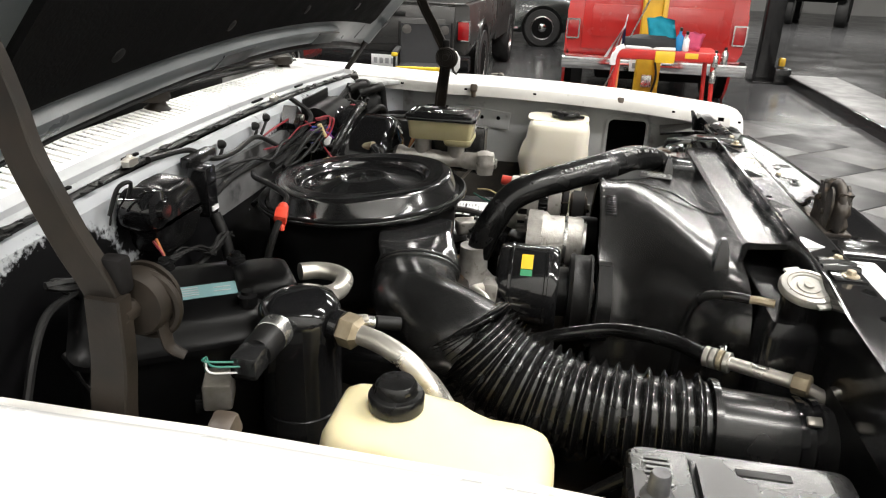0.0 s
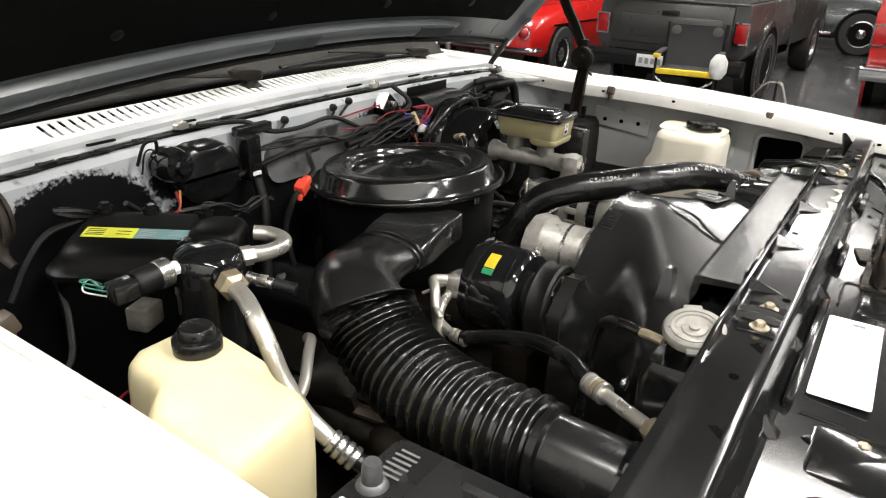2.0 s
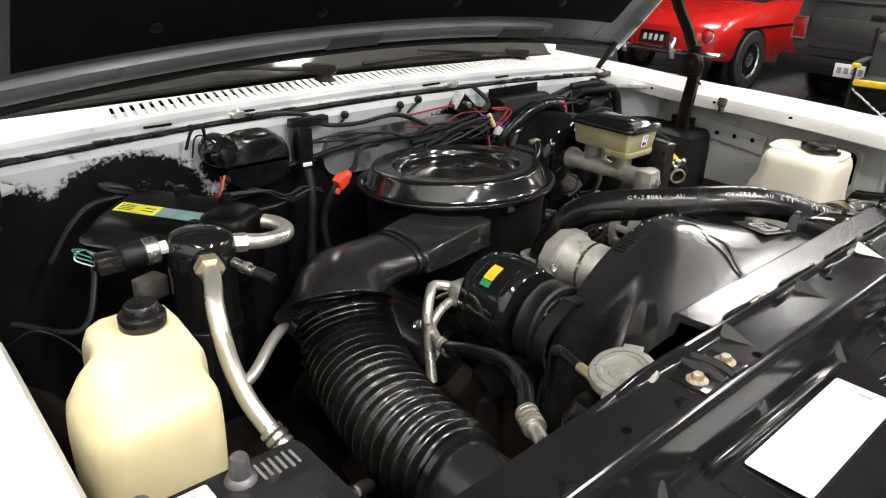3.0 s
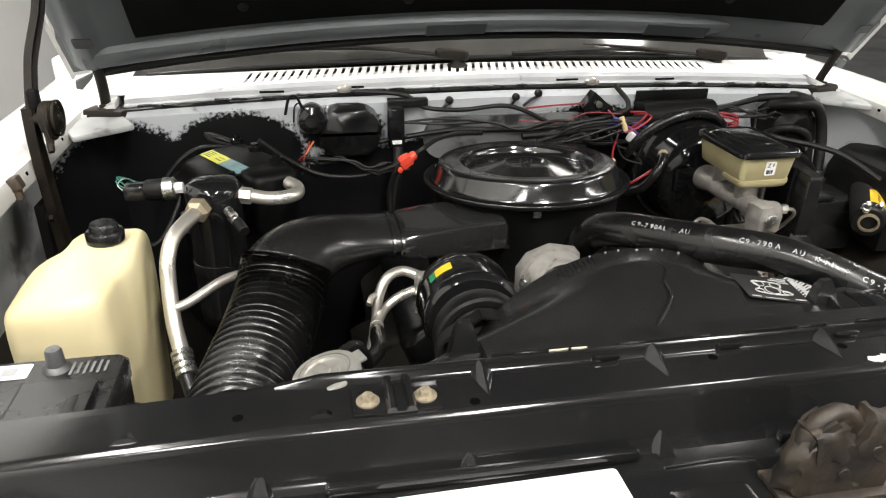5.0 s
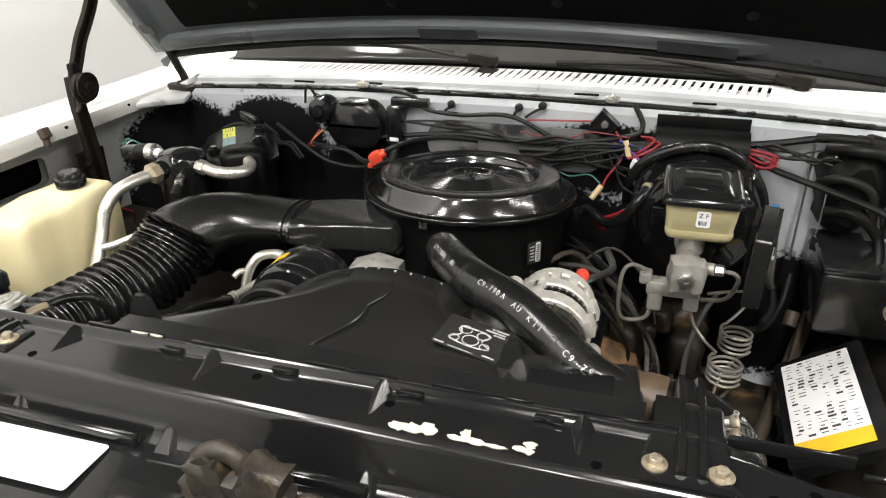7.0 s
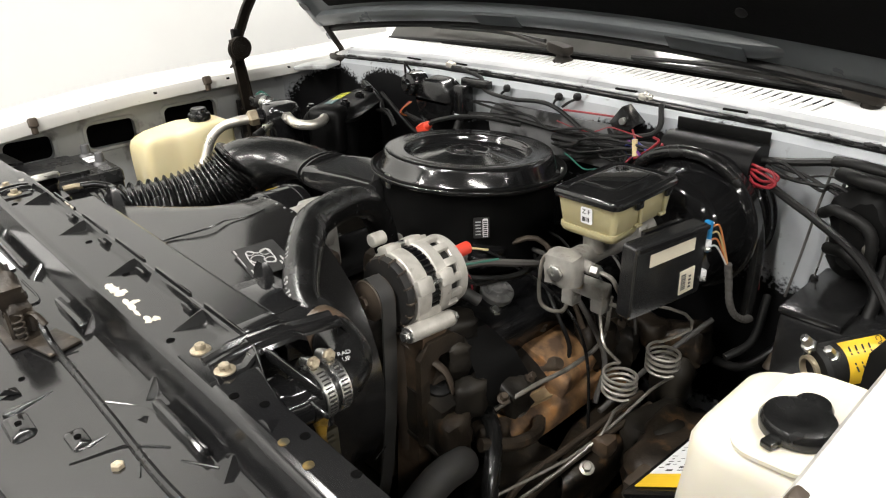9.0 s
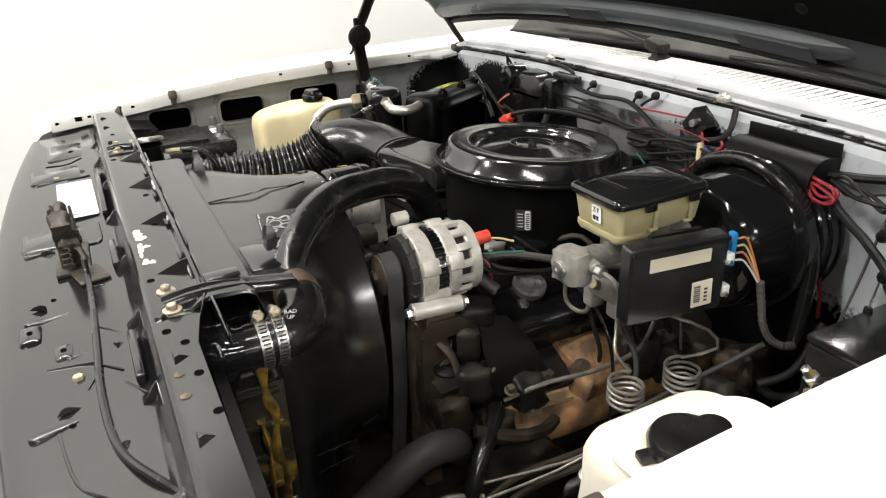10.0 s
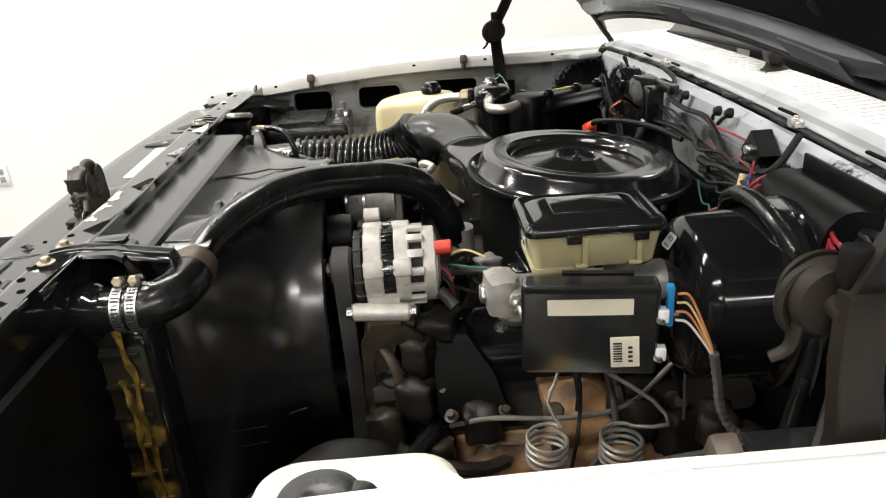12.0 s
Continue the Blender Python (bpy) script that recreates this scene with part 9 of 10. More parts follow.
def wheel_parts(e, x, y, r, w, rim_material, side, whitewall=False):
    bm = lathe(begin(), [(r * 0.62, -w / 2), (r * 0.93, -w / 2), (r * 0.99, -w * 0.36), (r, 0), (r * 0.99, w * 0.36), (r * 0.93, w / 2), (r * 0.62, w / 2)], (x, y, r), (1, 0, 0), 36, True)
    wh = part("wheel", bm, TYRE, e)
    bm = lathe(begin(), [(r * 0.62, -w * 0.5), (r * 0.63, w * 0.45), (r * 0.56, w * 0.46), (r * 0.52, w * 0.32), (r * 0.3, w * 0.30), (r * 0.2, w * 0.42), (0.01, w * 0.44)], (x, y, r), (side, 0, 0), 32)
    part("rim", bm, rim_material, wh)
    if whitewall:
        part("white_band", lathe(begin(), [(r * 0.66, w * 0.505), (r * 0.66, w * 0.515), (r * 0.80, w * 0.515), (r * 0.80, w * 0.495), (r * 0.66, w * 0.495)], (x, y, r), (side, 0, 0), 32, True), FLAGWHITE, wh)


def pickup(name, x, y, heading, width, paint, top, label, tail_h, bumper_mat, cab=True, bz=0.46):
    """A pickup seen from its tailgate; the local origin is the middle of the tailgate on the floor."""
    e = placed(name, x, y, heading, label, "pickup truck")
    hw = width / 2
    body = part("bed", loft(begin(), [[(a, b, z) for a, b in ((-hw + k, 0.0 + k2), (hw - k, 0.0 + k2), (hw - k, 2.1), (-hw + k, 2.1))] for z, k, k2 in ((0.52, 0.06, 0.02), (0.62, 0.015, 0.0), (top - 0.30, 0.0, 0.0), (top - 0.26, 0.012, 0.008), (top - 0.06, 0.02, 0.01), (top, 0.04, 0.015))]), paint, e, "", 30)
    part("bed_floor", box(begin(), (0, 1.05, top - 0.02), (width - 0.22, 1.9, 0.06)), MATTE, e)
    # tailgate panel with a pressed field
    gate = part("tailgate", box(begin(), (0, -0.012, (top + 0.58) / 2), (width - 0.36, 0.03, top - 0.62), 0.012), paint, e)
    part("pressed_field", box(begin(), (0, -0.030, (top + 0.52) / 2), (width - 0.56, 0.012, (top - 0.62) * 0.5), 0.006), paint, gate)
    part("top_edge", box(begin(), (0, -0.008, top + 0.005), (width - 0.1, 0.06, 0.02), 0.008), paint, gate)
    part("handle", box(begin(), (0, -0.04, top - 0.12), (0.18, 0.02, 0.05), 0.006), MATTE, gate)
    for s in (-1, 1):
        lamp = part("tail_light", box(begin(), (s * (hw - 0.075), -0.018, tail_h), (0.13, 0.035, 0.20), 0.01), REDLENS, e, "red tail light with a bright frame")
        bm = plate(begin(), rrect(-0.075, -0.11, 0.075, 0.11, 0.012), [rrect(-0.060, -0.095, 0.060, 0.095, 0.008)], 0.01, facing((s * (hw - 0.075), -0.030, tail_h), (1, 0, 0), (0, 0, 1)))
        part("frame", bm, CHROME, lamp)
        wheel_parts(e, s * (hw - 0.112), 0.95, 0.37, 0.25, STEEL, s)
        wheel_parts(e, s * (hw - 0.14), 3.9, 0.37, 0.25, STEEL, s)
        bm = lathe(begin(), [(0.46, -0.02), (0.46, 0.012), (0.40, 0.012), (0.40, -0.02)], (s * hw, 0.95, 0.40), (s, 0, 0), 28, True)
        part("wheel_arch", bm, paint, e)
        part("arch_shadow", lathe(begin(), [(0.40, -0.1), (0.40, 0.004), (0.02, 0.004)], (s * (hw - 0.003), 0.95, 0.40), (s, 0, 0), 28), FLOCK, e)
    bump = part("bumper", loft(begin(), [[(a, b, z) for b, z in ((-0.16, bz - 0.05), (-0.19, bz), (-0.18, bz + 0.08), (-0.12, bz + 0.11), (-0.05, bz + 0.10), (-0.05, bz - 0.05))] for a in (-hw - 0.02, -hw + 0.1, 0, hw - 0.1, hw + 0.02)]), bumper_mat, e, "", 40)
    plate_ob = part("number_plate", box(begin(), (-0.1, -0.197, bz + 0.02), (0.30, 0.012, 0.13), 0.004), PAPER, bump, "white number plate")
    for k in range(4):
        part("bar", box(begin(), (-0.2 + 0.066 * k, -0.205, bz + 0.02), (0.04, 0.004, 0.06)), GREYINK, bump)
    part("undercarriage", box(begin(), (0, 1.9, 0.38), (width * 0.62, 3.6, 0.24), 0.03), FLOCK, e)
    part("axle", rod(begin(), (-hw + 0.2, 0.95, 0.37), (hw - 0.2, 0.95, 0.37), 0.06), FLOCK, e)
    rings = [[(a, b, z) for a, b in ((-hw + k, 2.15 + k), (hw - k, 2.15 + k), (hw - k, 3.5 - k2), (-hw + k, 3.5 - k2))] for z, k, k2 in ((0.5, 0.03, 0), (top, 0.0, 0), (top + 0.05, 0.03, 0.05), (top + 0.48, 0.14, 0.45), (top + 0.52, 0.2, 0.5))]
    part("cab", loft(begin(), rings), paint, e, "", 30)
    part("rear_window", box(begin(), (0, 2.20, top + 0.26), (width - 0.5, 0.02, 0.30), 0.02, (-12, 0, 0)), GLASS, e)
    rings = [[(a, b, z) for a, b in ((-hw + 0.03, 3.4), (hw - 0.03, 3.4), (hw - 0.06, 4.7), (-hw + 0.06, 4.7))] for z in (0.5, top - 0.05, top)]
    part("nose", loft(begin(), rings), paint, e, "", 30)
    return e


pickup("red_pickup", 7.5, -1.28, 0.0, 1.98, RED, 1.32, "glossy red older pickup seen from its tailgate", 0.82, CHROME, bz=0.44)
pickup("charcoal_pickup", 6.85, 1.55, -2.0, 1.64, CHARCOAL, 1.05, "charcoal grey pickup with a dark bumper", 0.78, SATIN, bz=0.42)


def roadster():
    e = placed("red_roadster", 6.45, 3.70, 0.0, "small red classic roadster with chrome bumpers and wire wheels", "car")
    e.matrix_world = e.matrix_world @ Matrix.Diagonal((1.1, 1.1, 1.1, 1))
    hw = 0.70
    secs = [(0.0, 0.50, 0.62, 0.40), (0.06, 0.62, 0.66, 0.34), (0.3, 0.68, 0.74, 0.30), (0.8, 0.70, 0.82, 0.26), (1.4, 0.70, 0.86, 0.22), (2.2, 0.70, 0.84, 0.22), (3.0, 0.68, 0.76, 0.26), (3.4, 0.55, 0.64, 0.34)]
    rings = []
    for y, w, t, b in secs:
        rings.append([(-w, y, b + 0.06), (-w * 0.94, y, b), (w * 0.94, y, b), (w, y, b + 0.06), (w * 1.0, y, (b + t) / 2), (w * 0.97, y, t - 0.08), (w * 0.88, y, t - 0.015), (w * 0.5, y, t), (-w * 0.5, y, t), (-w * 0.88, y, t - 0.015), (-w * 0.97, y, t - 0.08), (-w, y, (b + t) / 2)])
    part("body", loft(begin(), rings), RED, e, "", 45)
    part("cockpit", box(begin(), (0, 1.55, 0.84), (1.05, 0.9, 0.06), 0.02), MATTE, e)
    bm = plate(begin(), rrect(-0.6, 0, 0.6, 0.36, 0.05), [rrect(-0.56, 0.03, 0.56, 0.32, 0.04)], 0.02, facing((0, 2.1, 0.86), (1, 0, 0), (0, 0.45, 0.9)))
    part("windshield_frame", bm, CHROME, e)
    bump = part("bumper", sweep(begin(), [(-0.70, 0.10, 0.40), (-0.62, -0.06, 0.40), (0, -0.09, 0.40), (0.62, -0.06, 0.40), (0.70, 0.10, 0.40)], 0.045, 10, 6, 0.6), CHROME, e)
    for s in (-1, 1):
        part("overrider", sweep(begin(), [(s * 0.28, -0.10, 0.34), (s * 0.28, -0.13, 0.42), (s * 0.28, -0.10, 0.52)], 0.035, 10, 4), CHROME, bump)
        lamp = part("tail_light", lathe(begin(), [(0.06, 0), (0.06, 0.03), (0.04, 0.06), (0.01, 0.075)], (s * 0.56, 0.03, 0.56), (0, -1, 0.1), 20), REDLENS, e)
        part("bezel", lathe(begin(), [(0.058, -0.01), (0.07, 0.0), (0.07, 0.015), (0.058, 0.02)], (s * 0.56, 0.03, 0.56), (0, -1, 0.1), 20, True), CHROME, lamp)
        for y in (0.68, 2.75):
            wheel_parts(e, s * 0.645, y, 0.30, 0.15, STEEL, s)
            # flat black disc paints the shaded wheel well on the body
            part("wheel_well_shade", lathe(begin(), [(0.33, -0.05), (0.33, 0.004), (0.02, 0.004)], (s * 0.697, y, 0.30), (s, 0, 0), 28), FLOCK, e)
        part("side_trim", box(begin(), (s * 0.703, 1.6, 0.62), (0.012, 2.4, 0.02), 0.004), CHROME, e)
    pl = part("number_plate", box(begin(), (0, -0.03, 0.50), (0.34, 0.02, 0.13), 0.005, (-12, 0, 0)), SATIN, e, "dark number plate")
    for k in range(4):
        part("bar", box(begin(), (-0.1 + 0.065 * k, -0.045, 0.50), (0.035, 0.004, 0.06), 0, (-12, 0, 0)), WHITEINK, pl)


roadster()


def sedan():
    e = placed("dark_sedan", 14.0, 2.2, -88.0, "long dark green older sedan with bright wheel covers", "car")
    secs = [(-2.6, 0.78, 0.30, 0.80), (-2.3, 0.88, 0.26, 0.95), (-1.0, 0.92, 0.24, 1.0), (1.0, 0.92, 0.24, 1.0), (2.3, 0.88, 0.26, 0.98), (2.7, 0.76, 0.32, 0.85)]
    rings = []
    for y, w, b, t in secs:
        rings.append([(-w * 0.9, y, b), (w * 0.9, y, b), (w, y, b + 0.1), (w, y, t - 0.15), (w * 0.9, y, t), (-w * 0.9, y, t), (-w, y, t - 0.15), (-w, y, b + 0.1)])
    part("body", loft(begin(), rings), DARKGREEN, e, "", 40)
    rings = [[(a, b, z) for a, b in ((-w, y0), (w, y0), (w, y1), (-w, y1))] for z, w, y0, y1 in ((0.98, 0.82, -1.4, 1.3), (1.40, 0.68, -0.9, 0.7))]
    part("cabin", loft(begin(), rings), GLASS, e)
    for s in (-1, 1):
        part("side_trim", box(begin(), (s * 0.925, 0.0, 0.33), (0.02, 3.0, 0.05), 0.008), CHROME, e, "bright sill trim")
        for y in (-1.62, 1.95):
            wheel_parts(e, s * 0.845, y, 0.35, 0.2, CHROME, s)
            # wheel well shade drawn as a black disc on the sedan's side
            part("wheel_well_shade", lathe(begin(), [(0.39, -0.1), (0.39, 0.004), (0.02, 0.004)], (s * 0.921, y, 0.36), (s, 0, 0), 28), FLOCK, e)


sedan()


def suv():
    e = placed("lifted_off_roader", 24.7, -8.05, 160.0, "dark off-road vehicle on large tyres", "car")
    part("body", box(begin(), (0, 0, 1.25), (1.7, 3.9, 0.85), 0.08), CHARCOAL, e)
    part("chassis", box(begin(), (0, 0, 0.78), (1.1, 3.6, 0.16), 0.03), FLOCK, e)
    part("step_bar", rod(begin(), (0.85, -0.9, 0.68), (0.85, 0.9, 0.68), 0.05), CHROME, e)
    for s in (-1, 1):
        for y in (-1.3, 1.3):
            wheel_parts(e, s * 0.75, y, 0.46, 0.32, SATIN, s)


suv()


def lift():
    e = thing("vehicle_lift", (8, -3.6, 0), "black four-post vehicle lift lowered to the floor", "vehicle lift")
    part("post", box(begin(), (10.05, -3.15, 1.4), (0.20, 0.24, 2.8), 0.012), SATIN, e)
    part("base_plate", box(begin(), (10.05, -3.18, 0.015), (0.42, 0.42, 0.03), 0.006), SATIN, e)
    part("yellow_guard", box(begin(), (9.98, -3.36, 0.30), (0.12, 0.08, 0.12), 0.02), LIFTYELLOW, e)
    part("foot_block", box(begin(), (9.98, -3.36, 0.12), (0.34, 0.22, 0.22), 0.02), SATIN, e)
    part("runway", box(begin(), (6.6, -3.78, 0.12), (6.6, 0.66, 0.04), 0.006), mat("grey_runway_steel", (0.20, 0.20, 0.20), (0.15, 0.15, 0.15), 0.5, scale=5, bump=0.1), e, "grey steel runway")
    part("runway_side", box(begin(), (6.6, -3.445, 0.065), (6.6, 0.02, 0.13), 0.004), SATIN, e)
    part("runway_side", box(begin(), (6.6, -4.115, 0.065), (6.6, 0.02, 0.13), 0.004), SATIN, e)
    part("cross_ramp", box(begin(), (3.2, -3.78, 0.05), (0.3, 0.6, 0.02), 0.004, (0, -16, 0)), SATIN, e)
    h = thing("yellow_hoist", (6.95, -1.2, 0), "yellow steel shop hoist behind the cart", "hoist")
    part("mast", box(begin(), (6.95, -1.17, 0.95), (0.16, 0.20, 1.9), 0.015), LIFTYELLOW, h)
    part("rail", box(begin(), (6.85, -1.29, 0.7), (0.05, 0.05, 1.3), 0.008), LIFTYELLOW, h)
    part("base", box(begin(), (6.95, -1.19, 0.03), (0.5, 0.36, 0.06), 0.01), SATIN, h)
    part("gauge_box", box(begin(), (6.86, -1.19, 0.36), (0.03, 0.11, 0.13), 0.01), STEEL, h)
    part("grey_box", box(begin(), (6.86, -1.17, 1.26), (0.04, 0.12, 0.12), 0.01), PAPER, h)
    part("hose", sweep(begin(), [(6.84, -1.25, 0.6), (6.82, -1.28, 0.4), (6.84, -1.24, 0.2), (6.86, -1.2, 0.08)], 0.012, 8, 5), MATTE, h)


lift()


def cart():
    e = thing("shop_cart", (6.2, -1.25, 0), "red steel shop cart with an orange tag, loaded with cleaning things", "cart")
    z = 0.76
    for dx in (-0.22, 0.22):
        for dy in (-0.46, 0.46):
            part("leg", rod(begin(), (6.2 + dx * 1.1, -1.25 + dy * 1.04, 0.06), (6.2 + dx, -1.25 + dy * 0.94, z), 0.022), CARTRED, e)
            part("caster", lathe(begin(), [(0.04, -0.015), (0.05, -0.01), (0.05, 0.01), (0.04, 0.015)], (6.2 + dx * 1.1, -1.25 + dy * 1.04, 0.05), (0, 1, 0), 16), MATTE, e)
    part("top_tray", box(begin(), (6.2, -1.25, z - 0.03), (0.50, 0.98, 0.09), 0.012), CARTRED, e)
    part("lower_tray", box(begin(), (6.2, -1.25, 0.14), (0.52, 1.0, 0.06), 0.012), CARTRED, e)
    part("orange_tag", box(begin(), (5.945, -1.24, z - 0.04), (0.008, 0.18, 0.11), 0.01), YELLOW, e, "orange-yellow tag")
    part("yellow_sticker", box(begin(), (5.945, -1.48, z - 0.02), (0.004, 0.12, 0.05), 0.004), YELLOW, e)
    def small(name, label, cat):
        return thing(name, (6.2, -1.25, z), label, cat)
    b = small("black_bag", "slumped black cloth bag on the cart", "bag")
    part("sack", loft(begin(), [[(6.1 + 0.14 * k * math.cos(a), -1.12 + 0.30 * k * math.sin(a), zz) for a in [i * math.pi / 8 for i in range(16)]] for zz, k in ((z + 0.016, 0.95), (z + 0.06, 1.0), (z + 0.11, 0.9), (z + 0.14, 0.5))]), CHAIRBLACK, b)
    w = small("white_tray", "white plastic tray on the cart", "tray")
    part("pan", box(begin(), (5.99, -1.10, z + 0.030), (0.05, 0.46, 0.028), 0.006), PAPER, w)
    part("handle", sweep(begin(), [(5.98, -0.86, z + 0.03), (5.97, -0.80, z), (5.97, -0.77, z - 0.08), (5.97, -0.77, z - 0.14)], 0.03, 8, 4), PAPER, w)
    def cloth(name, label, c, size, mt, turn):
        t = thing(name, c, label, "cloth")
        rng = random.Random(int(c[1] * 100))
        n = 8
        bm = begin()
        grid = [[bm.verts.new((c[0] + rng.uniform(-0.02, 0.02) + 0.02 * i / n, c[1] + size * (i / n - 0.5) + 0.2 * size * (j / n - 0.5) * turn, c[2] + size * 0.8 * (j / n) - 0.04 * abs(i - n / 2) / n + rng.uniform(-0.008, 0.008))) for i in range(n + 1)] for j in range(n + 1)]
        for j in range(n):
            for i in range(n):
                bm.faces.new((grid[j][i], grid[j][i + 1], grid[j + 1][i + 1], grid[j + 1][i]))
        bmesh.ops.solidify(bm, geom=bm.faces[:], thickness=0.006)
        part("fabric", bm, mt, t, "", 80)
    cloth("blue_cloth", "bright blue crumpled shop cloth on the bag", (6.05, -1.19, z + 0.11), 0.25, BLUECLOTH, 1)
    cloth("pink_cloth", "bright pink cloth hanging on the cart", (6.05, -1.47, z + 0.03), 0.20, PINKCLOTH, -1)
    for k, (y, mt, hgt) in enumerate(((-1.36, BLUEPLASTIC, 0.20), (-1.42, PAPER, 0.17))):
        t = small("spray_bottle", "plastic spray bottle on the cart", "bottle")
        part("bottle", lathe(begin(), [(0.03, 0.015), (0.034, 0.02), (0.034, hgt * 0.7), (0.014, hgt * 0.85), (0.014, hgt)], (6.02, y, z), (0, 0, 1), 16), mt, t)
        part("trigger", box(begin(), (6.0, y, z + hgt + 0.012), (0.06, 0.024, 0.03), 0.005), MATTE, t)
    for y, zz in ((-1.70, z - 0.05), (-1.70, z - 0.20), (-1.78, z - 0.02)):
        t = small("hanging_can", "small aerosol can hung on the cart side", "can")
        part("can", lathe(begin(), [(0.028, 0), (0.03, 0.005), (0.03, 0.10), (0.02, 0.115), (0.012, 0.13)], (5.97, y, zz - 0.06), (0, 0, 1), 16), STEEL, t)
        part("cap", lathe(begin(), [(0.014, 0.12), (0.014, 0.15), (0.01, 0.152)], (5.97, y, zz - 0.06), (0, 0, 1), 12), MATTE, t)
    for y, mt in ((-1.35, FLAGBLUE), (-1.55, CHAIRBLACK)):
        t = small("rag_bundle", "crumpled dark rag bundle on the lower tray", "rag")
        part("rag", loft(begin(), [[(6.15 + 0.13 * k * math.cos(a), y + 0.13 * k * math.sin(a) * (1 + 0.2 * math.sin(3 * a)), zz) for a in [i * math.pi / 7 for i in range(14)]] for zz, k in ((0.18, 0.9), (0.22, 1.0), (0.28, 0.8), (0.31, 0.3))]), mt, t)
    # small flag on a staff
    f = thing("small_flag", (6.05, -0.8, 0.3), "small striped flag drooping on its staff", "flag")
    part("staff", rod(begin(), (6.15, -0.62, 0.12), (6.0, -1.08, 1.32), 0.008), STEEL, f)
    part("pole", rod(begin(), (6.02, -0.80, 0.62), (6.02, -0.86, 1.08), 0.006), PAPER, f)
    for k in range(6):
        y0 = -0.865 + 0.0
        bm = loft(begin(), [[(6.01 + 0.012 * math.sin(2.5 * q), -0.855 + 0.085 * q / 5 * (1 if k < 9 else 1) + (0.018 * k - 0.05) * 0 + (0.030 * k - 0.09) * (q / 5), 1.06 - 0.075 * q - 0.01 * k * (1 - q / 5)) for q in range(6)], [(6.015 + 0.012 * math.sin(2.5 * q), -0.855 + 0.085 * q / 5 + (0.030 * (k + 1) - 0.09) * (q / 5), 1.06 - 0.075 * q - 0.01 * (k + 1) * (1 - q / 5)) for q in range(6)]], close=False)
        bmesh.ops.solidify(bm, geom=bm.faces[:], thickness=0.003)
        part("stripe", bm, (FLAGBLUE, FLAGBLUE, FLAGRED, FLAGWHITE, FLAGRED, FLAGWHITE)[k], f, "", 80)
    part("orange_strap", box(begin(), (5.98, -0.82, 0.45), (0.02, 0.035, 0.46), 0.006), WIRES["orange"], f)


cart()


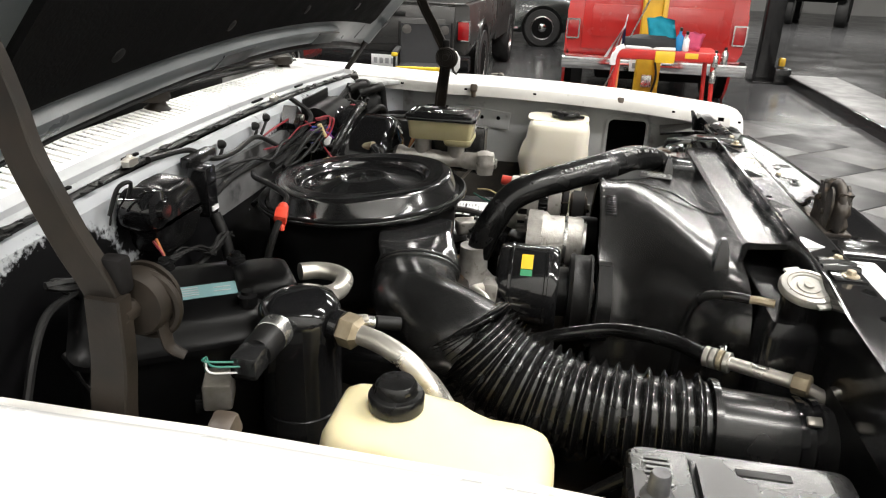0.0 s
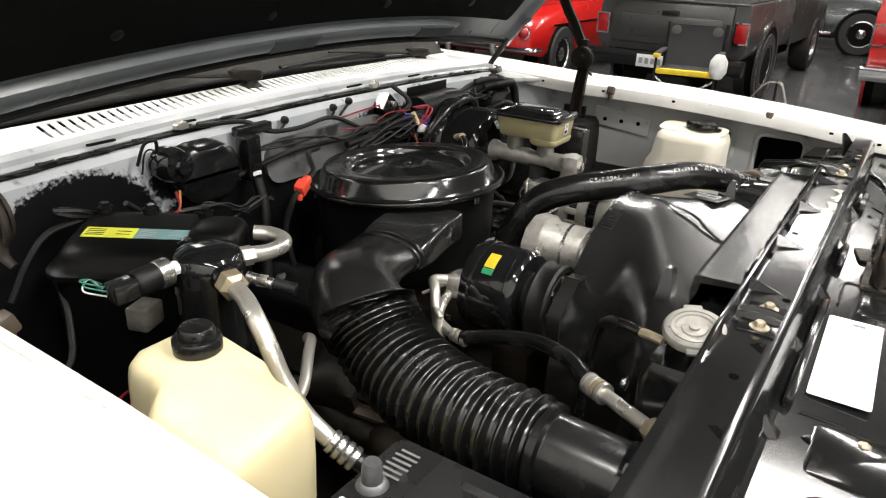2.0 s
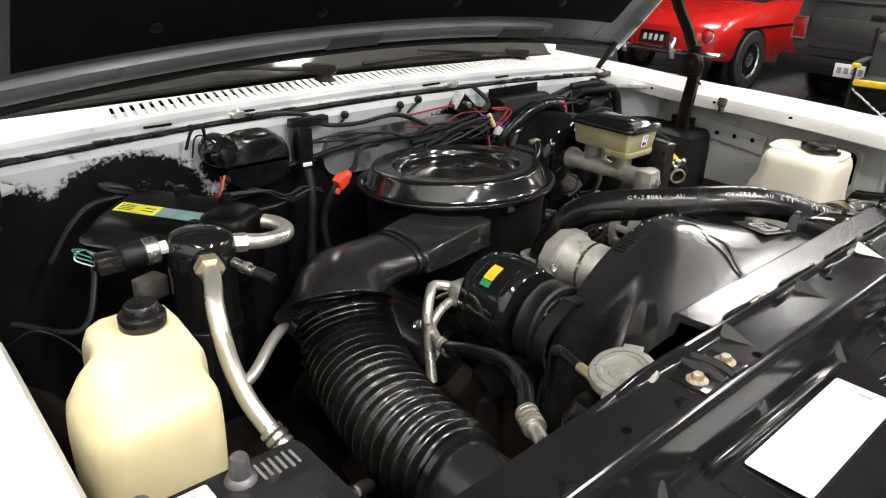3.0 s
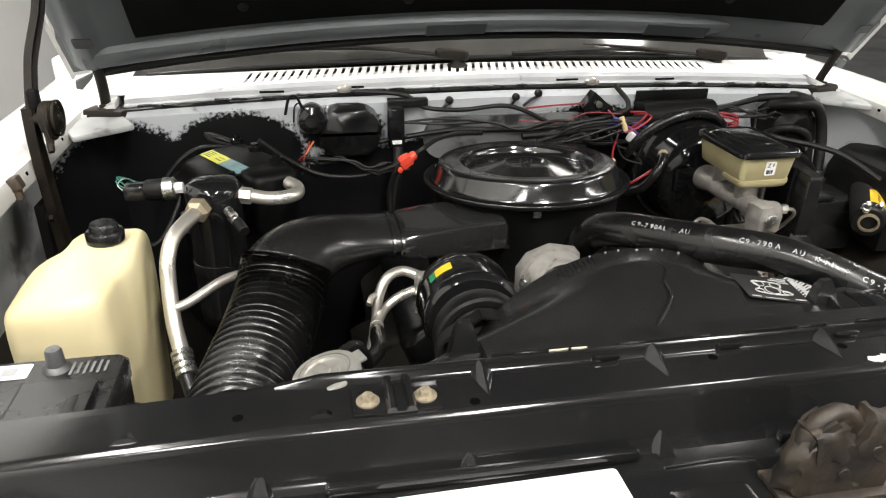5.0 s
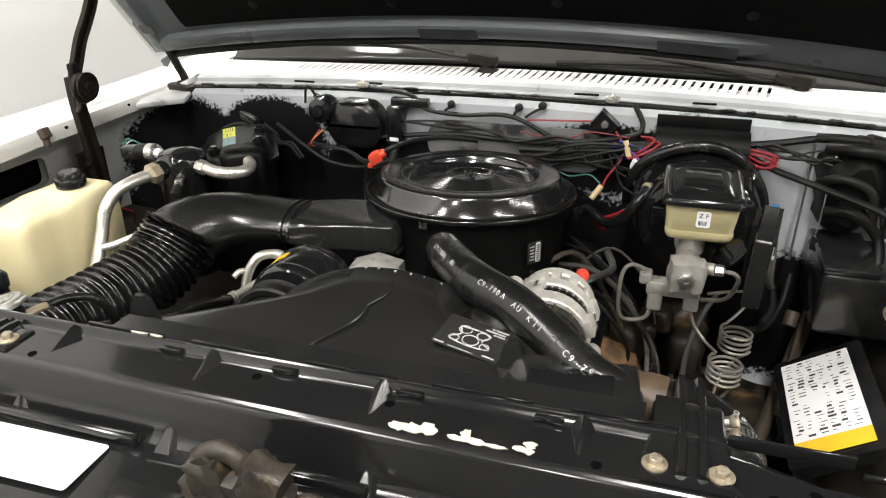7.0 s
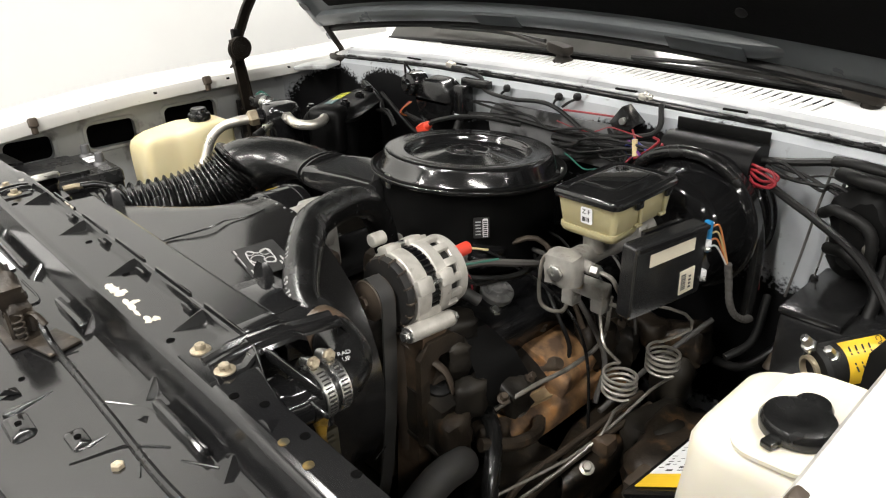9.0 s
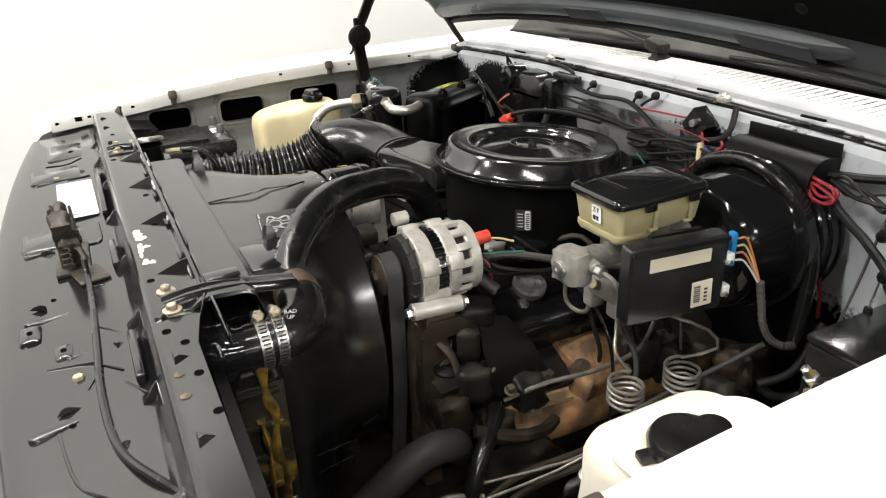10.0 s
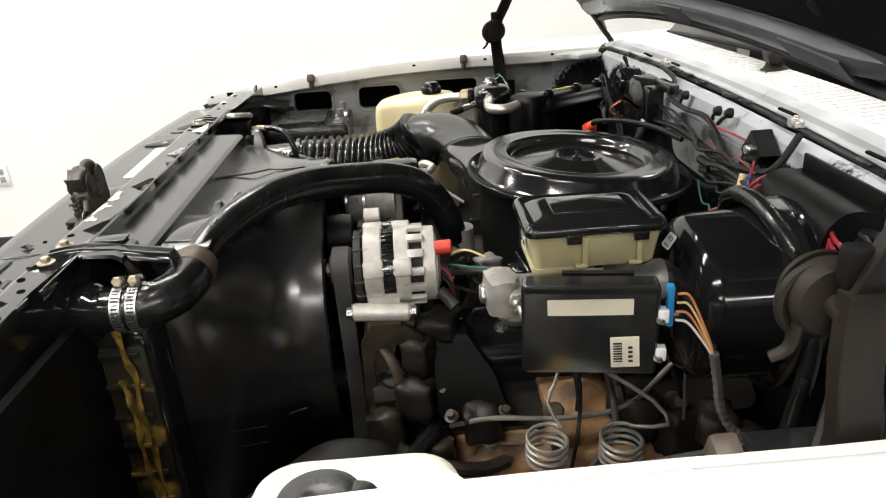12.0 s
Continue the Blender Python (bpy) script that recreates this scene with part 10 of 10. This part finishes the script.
def chair():
    e = placed("folding_chair", 6.22, 1.13, 180 + 8, "black folding camp chair with yellow seat edge", "chair")
    hw = 0.28
    seat = part("seat", box(begin(), (0, 0.0, 0.455), (0.52, 0.44, 0.03), 0.01), CHAIRBLACK, e)
    part("yellow_edge", box(begin(), (0, 0.225, 0.458), (0.54, 0.05, 0.055), 0.015), CHAIRYELLOW, seat, "yellow fabric front edge")
    part("backrest", loft(begin(), [[(a, b, z) for a in (-0.25, -0.12, 0, 0.12, 0.25) for b in ()] or [(-0.26, -0.22 - k, z), (0.26, -0.22 - k, z), (0.26, -0.20 - k, z), (-0.26, -0.20 - k, z)] for z, k in ((0.45, 0.0), (0.62, 0.05), (0.84, 0.09), (0.86, 0.09))]), CHAIRBLACK, e)
    for s in (-1, 1):
        part("front_leg", rod(begin(), (s * hw, 0.24, 0.0), (s * hw, 0.22, 0.60), 0.013), MATTE, e)
        part("back_leg", rod(begin(), (s * hw, -0.26, 0.0), (s * hw, -0.30, 0.88), 0.013), MATTE, e)
        part("cross_leg", rod(begin(), (-s * hw, 0.24, 0.03), (s * hw, 0.20, 0.40), 0.011), STEEL, e)
        part("armrest", box(begin(), (s * hw, -0.02, 0.615), (0.06, 0.5, 0.03), 0.012), CHAIRBLACK, e)
        part("corner_pad", lathe(begin(), [(0.05, 0), (0.05, 0.012), (0.03, 0.02)], (s * 0.20, -0.29, 0.80), (0, 1, 0), 16), WIRES["grey"], e)
        part("yellow_trim", box(begin(), (s * hw, 0.20, 0.60), (0.065, 0.10, 0.04), 0.014), CHAIRYELLOW, e)
    b = thing("white_bundle", (6.1, 0.75, 0.5), "white cloth bundle on the chair arm", "cloth")
    part("folded_cloth", loft(begin(), [[(5.98 + 0.07 * k * math.cos(a), 0.79 + 0.08 * k * math.sin(a), zz) for a in [i * math.pi / 7 for i in range(14)]] for zz, k in ((0.44, 0.5), (0.50, 1.0), (0.60, 1.0), (0.66, 0.5))]), FLAGWHITE, b)
    # light stand with splayed legs
    t = thing("tripod_stand", (6.9, 0.40, 0), "thin dark tripod stand on the floor", "stand")
    part("pole", rod(begin(), (6.9, 0.40, 0.06), (6.9, 0.40, 0.36), 0.012), MATTE, t)
    for k in range(3):
        a = radians(120 * k + 100)
        part("leg", sweep(begin(), [(6.9, 0.40, 0.34), (6.9 + 0.12 * math.cos(a), 0.40 + 0.12 * math.sin(a), 0.30), (6.9 + 0.32 * math.cos(a), 0.40 + 0.32 * math.sin(a), 0.012)], 0.010, 6, 4), BRAKELINE, t)


chair()


def floor_tiles():
    """Loose-laid checkered tiles beside the truck."""
    host = solo("tile_mat", box(begin(), (4.3, -1.6, 0.002), (5.2, 7.0, 0.004)), TILEDARK, "dark and light grey checkered floor tiles laid on the diagonal", "floor tiles", kind="structure")
    size = 0.60
    bm = loft(begin(), [[(a, b, z) for a, b in rrect(-size / 2 + k, -size / 2 + k, size / 2 - k, size / 2 - k, 0.012, 2)] for z, k in ((0.0, 0.003), (0.005, 0.003), (0.007, 0.006))])
    mesh_a = finish("tile", bm, TILELIGHT)
    mesh_b = mesh_a.copy()
    mesh_b.materials.clear()
    mesh_b.materials.append(TILEDARK)
    u, v = Vector((math.cos(radians(40)), math.sin(radians(40)), 0)), Vector((-math.sin(radians(40)), math.cos(radians(40)), 0))
    for i in range(-9, 10):
        for j in range(-9, 10):
            p = Vector((4.3, -1.6, 0.004)) + u * (i * size) + v * (j * size)
            if 1.9 < p.x < 6.6 and -4.9 < p.y < 1.7 and not (p.y < -3.0 and p.x > 2.6):
                o = new("tile", mesh_a if (i + j) % 2 else mesh_b)
                o.parent = host
                o.matrix_basis = Matrix.Translation(p) @ Matrix.Rotation(radians(40), 4, "Z")


floor_tiles()
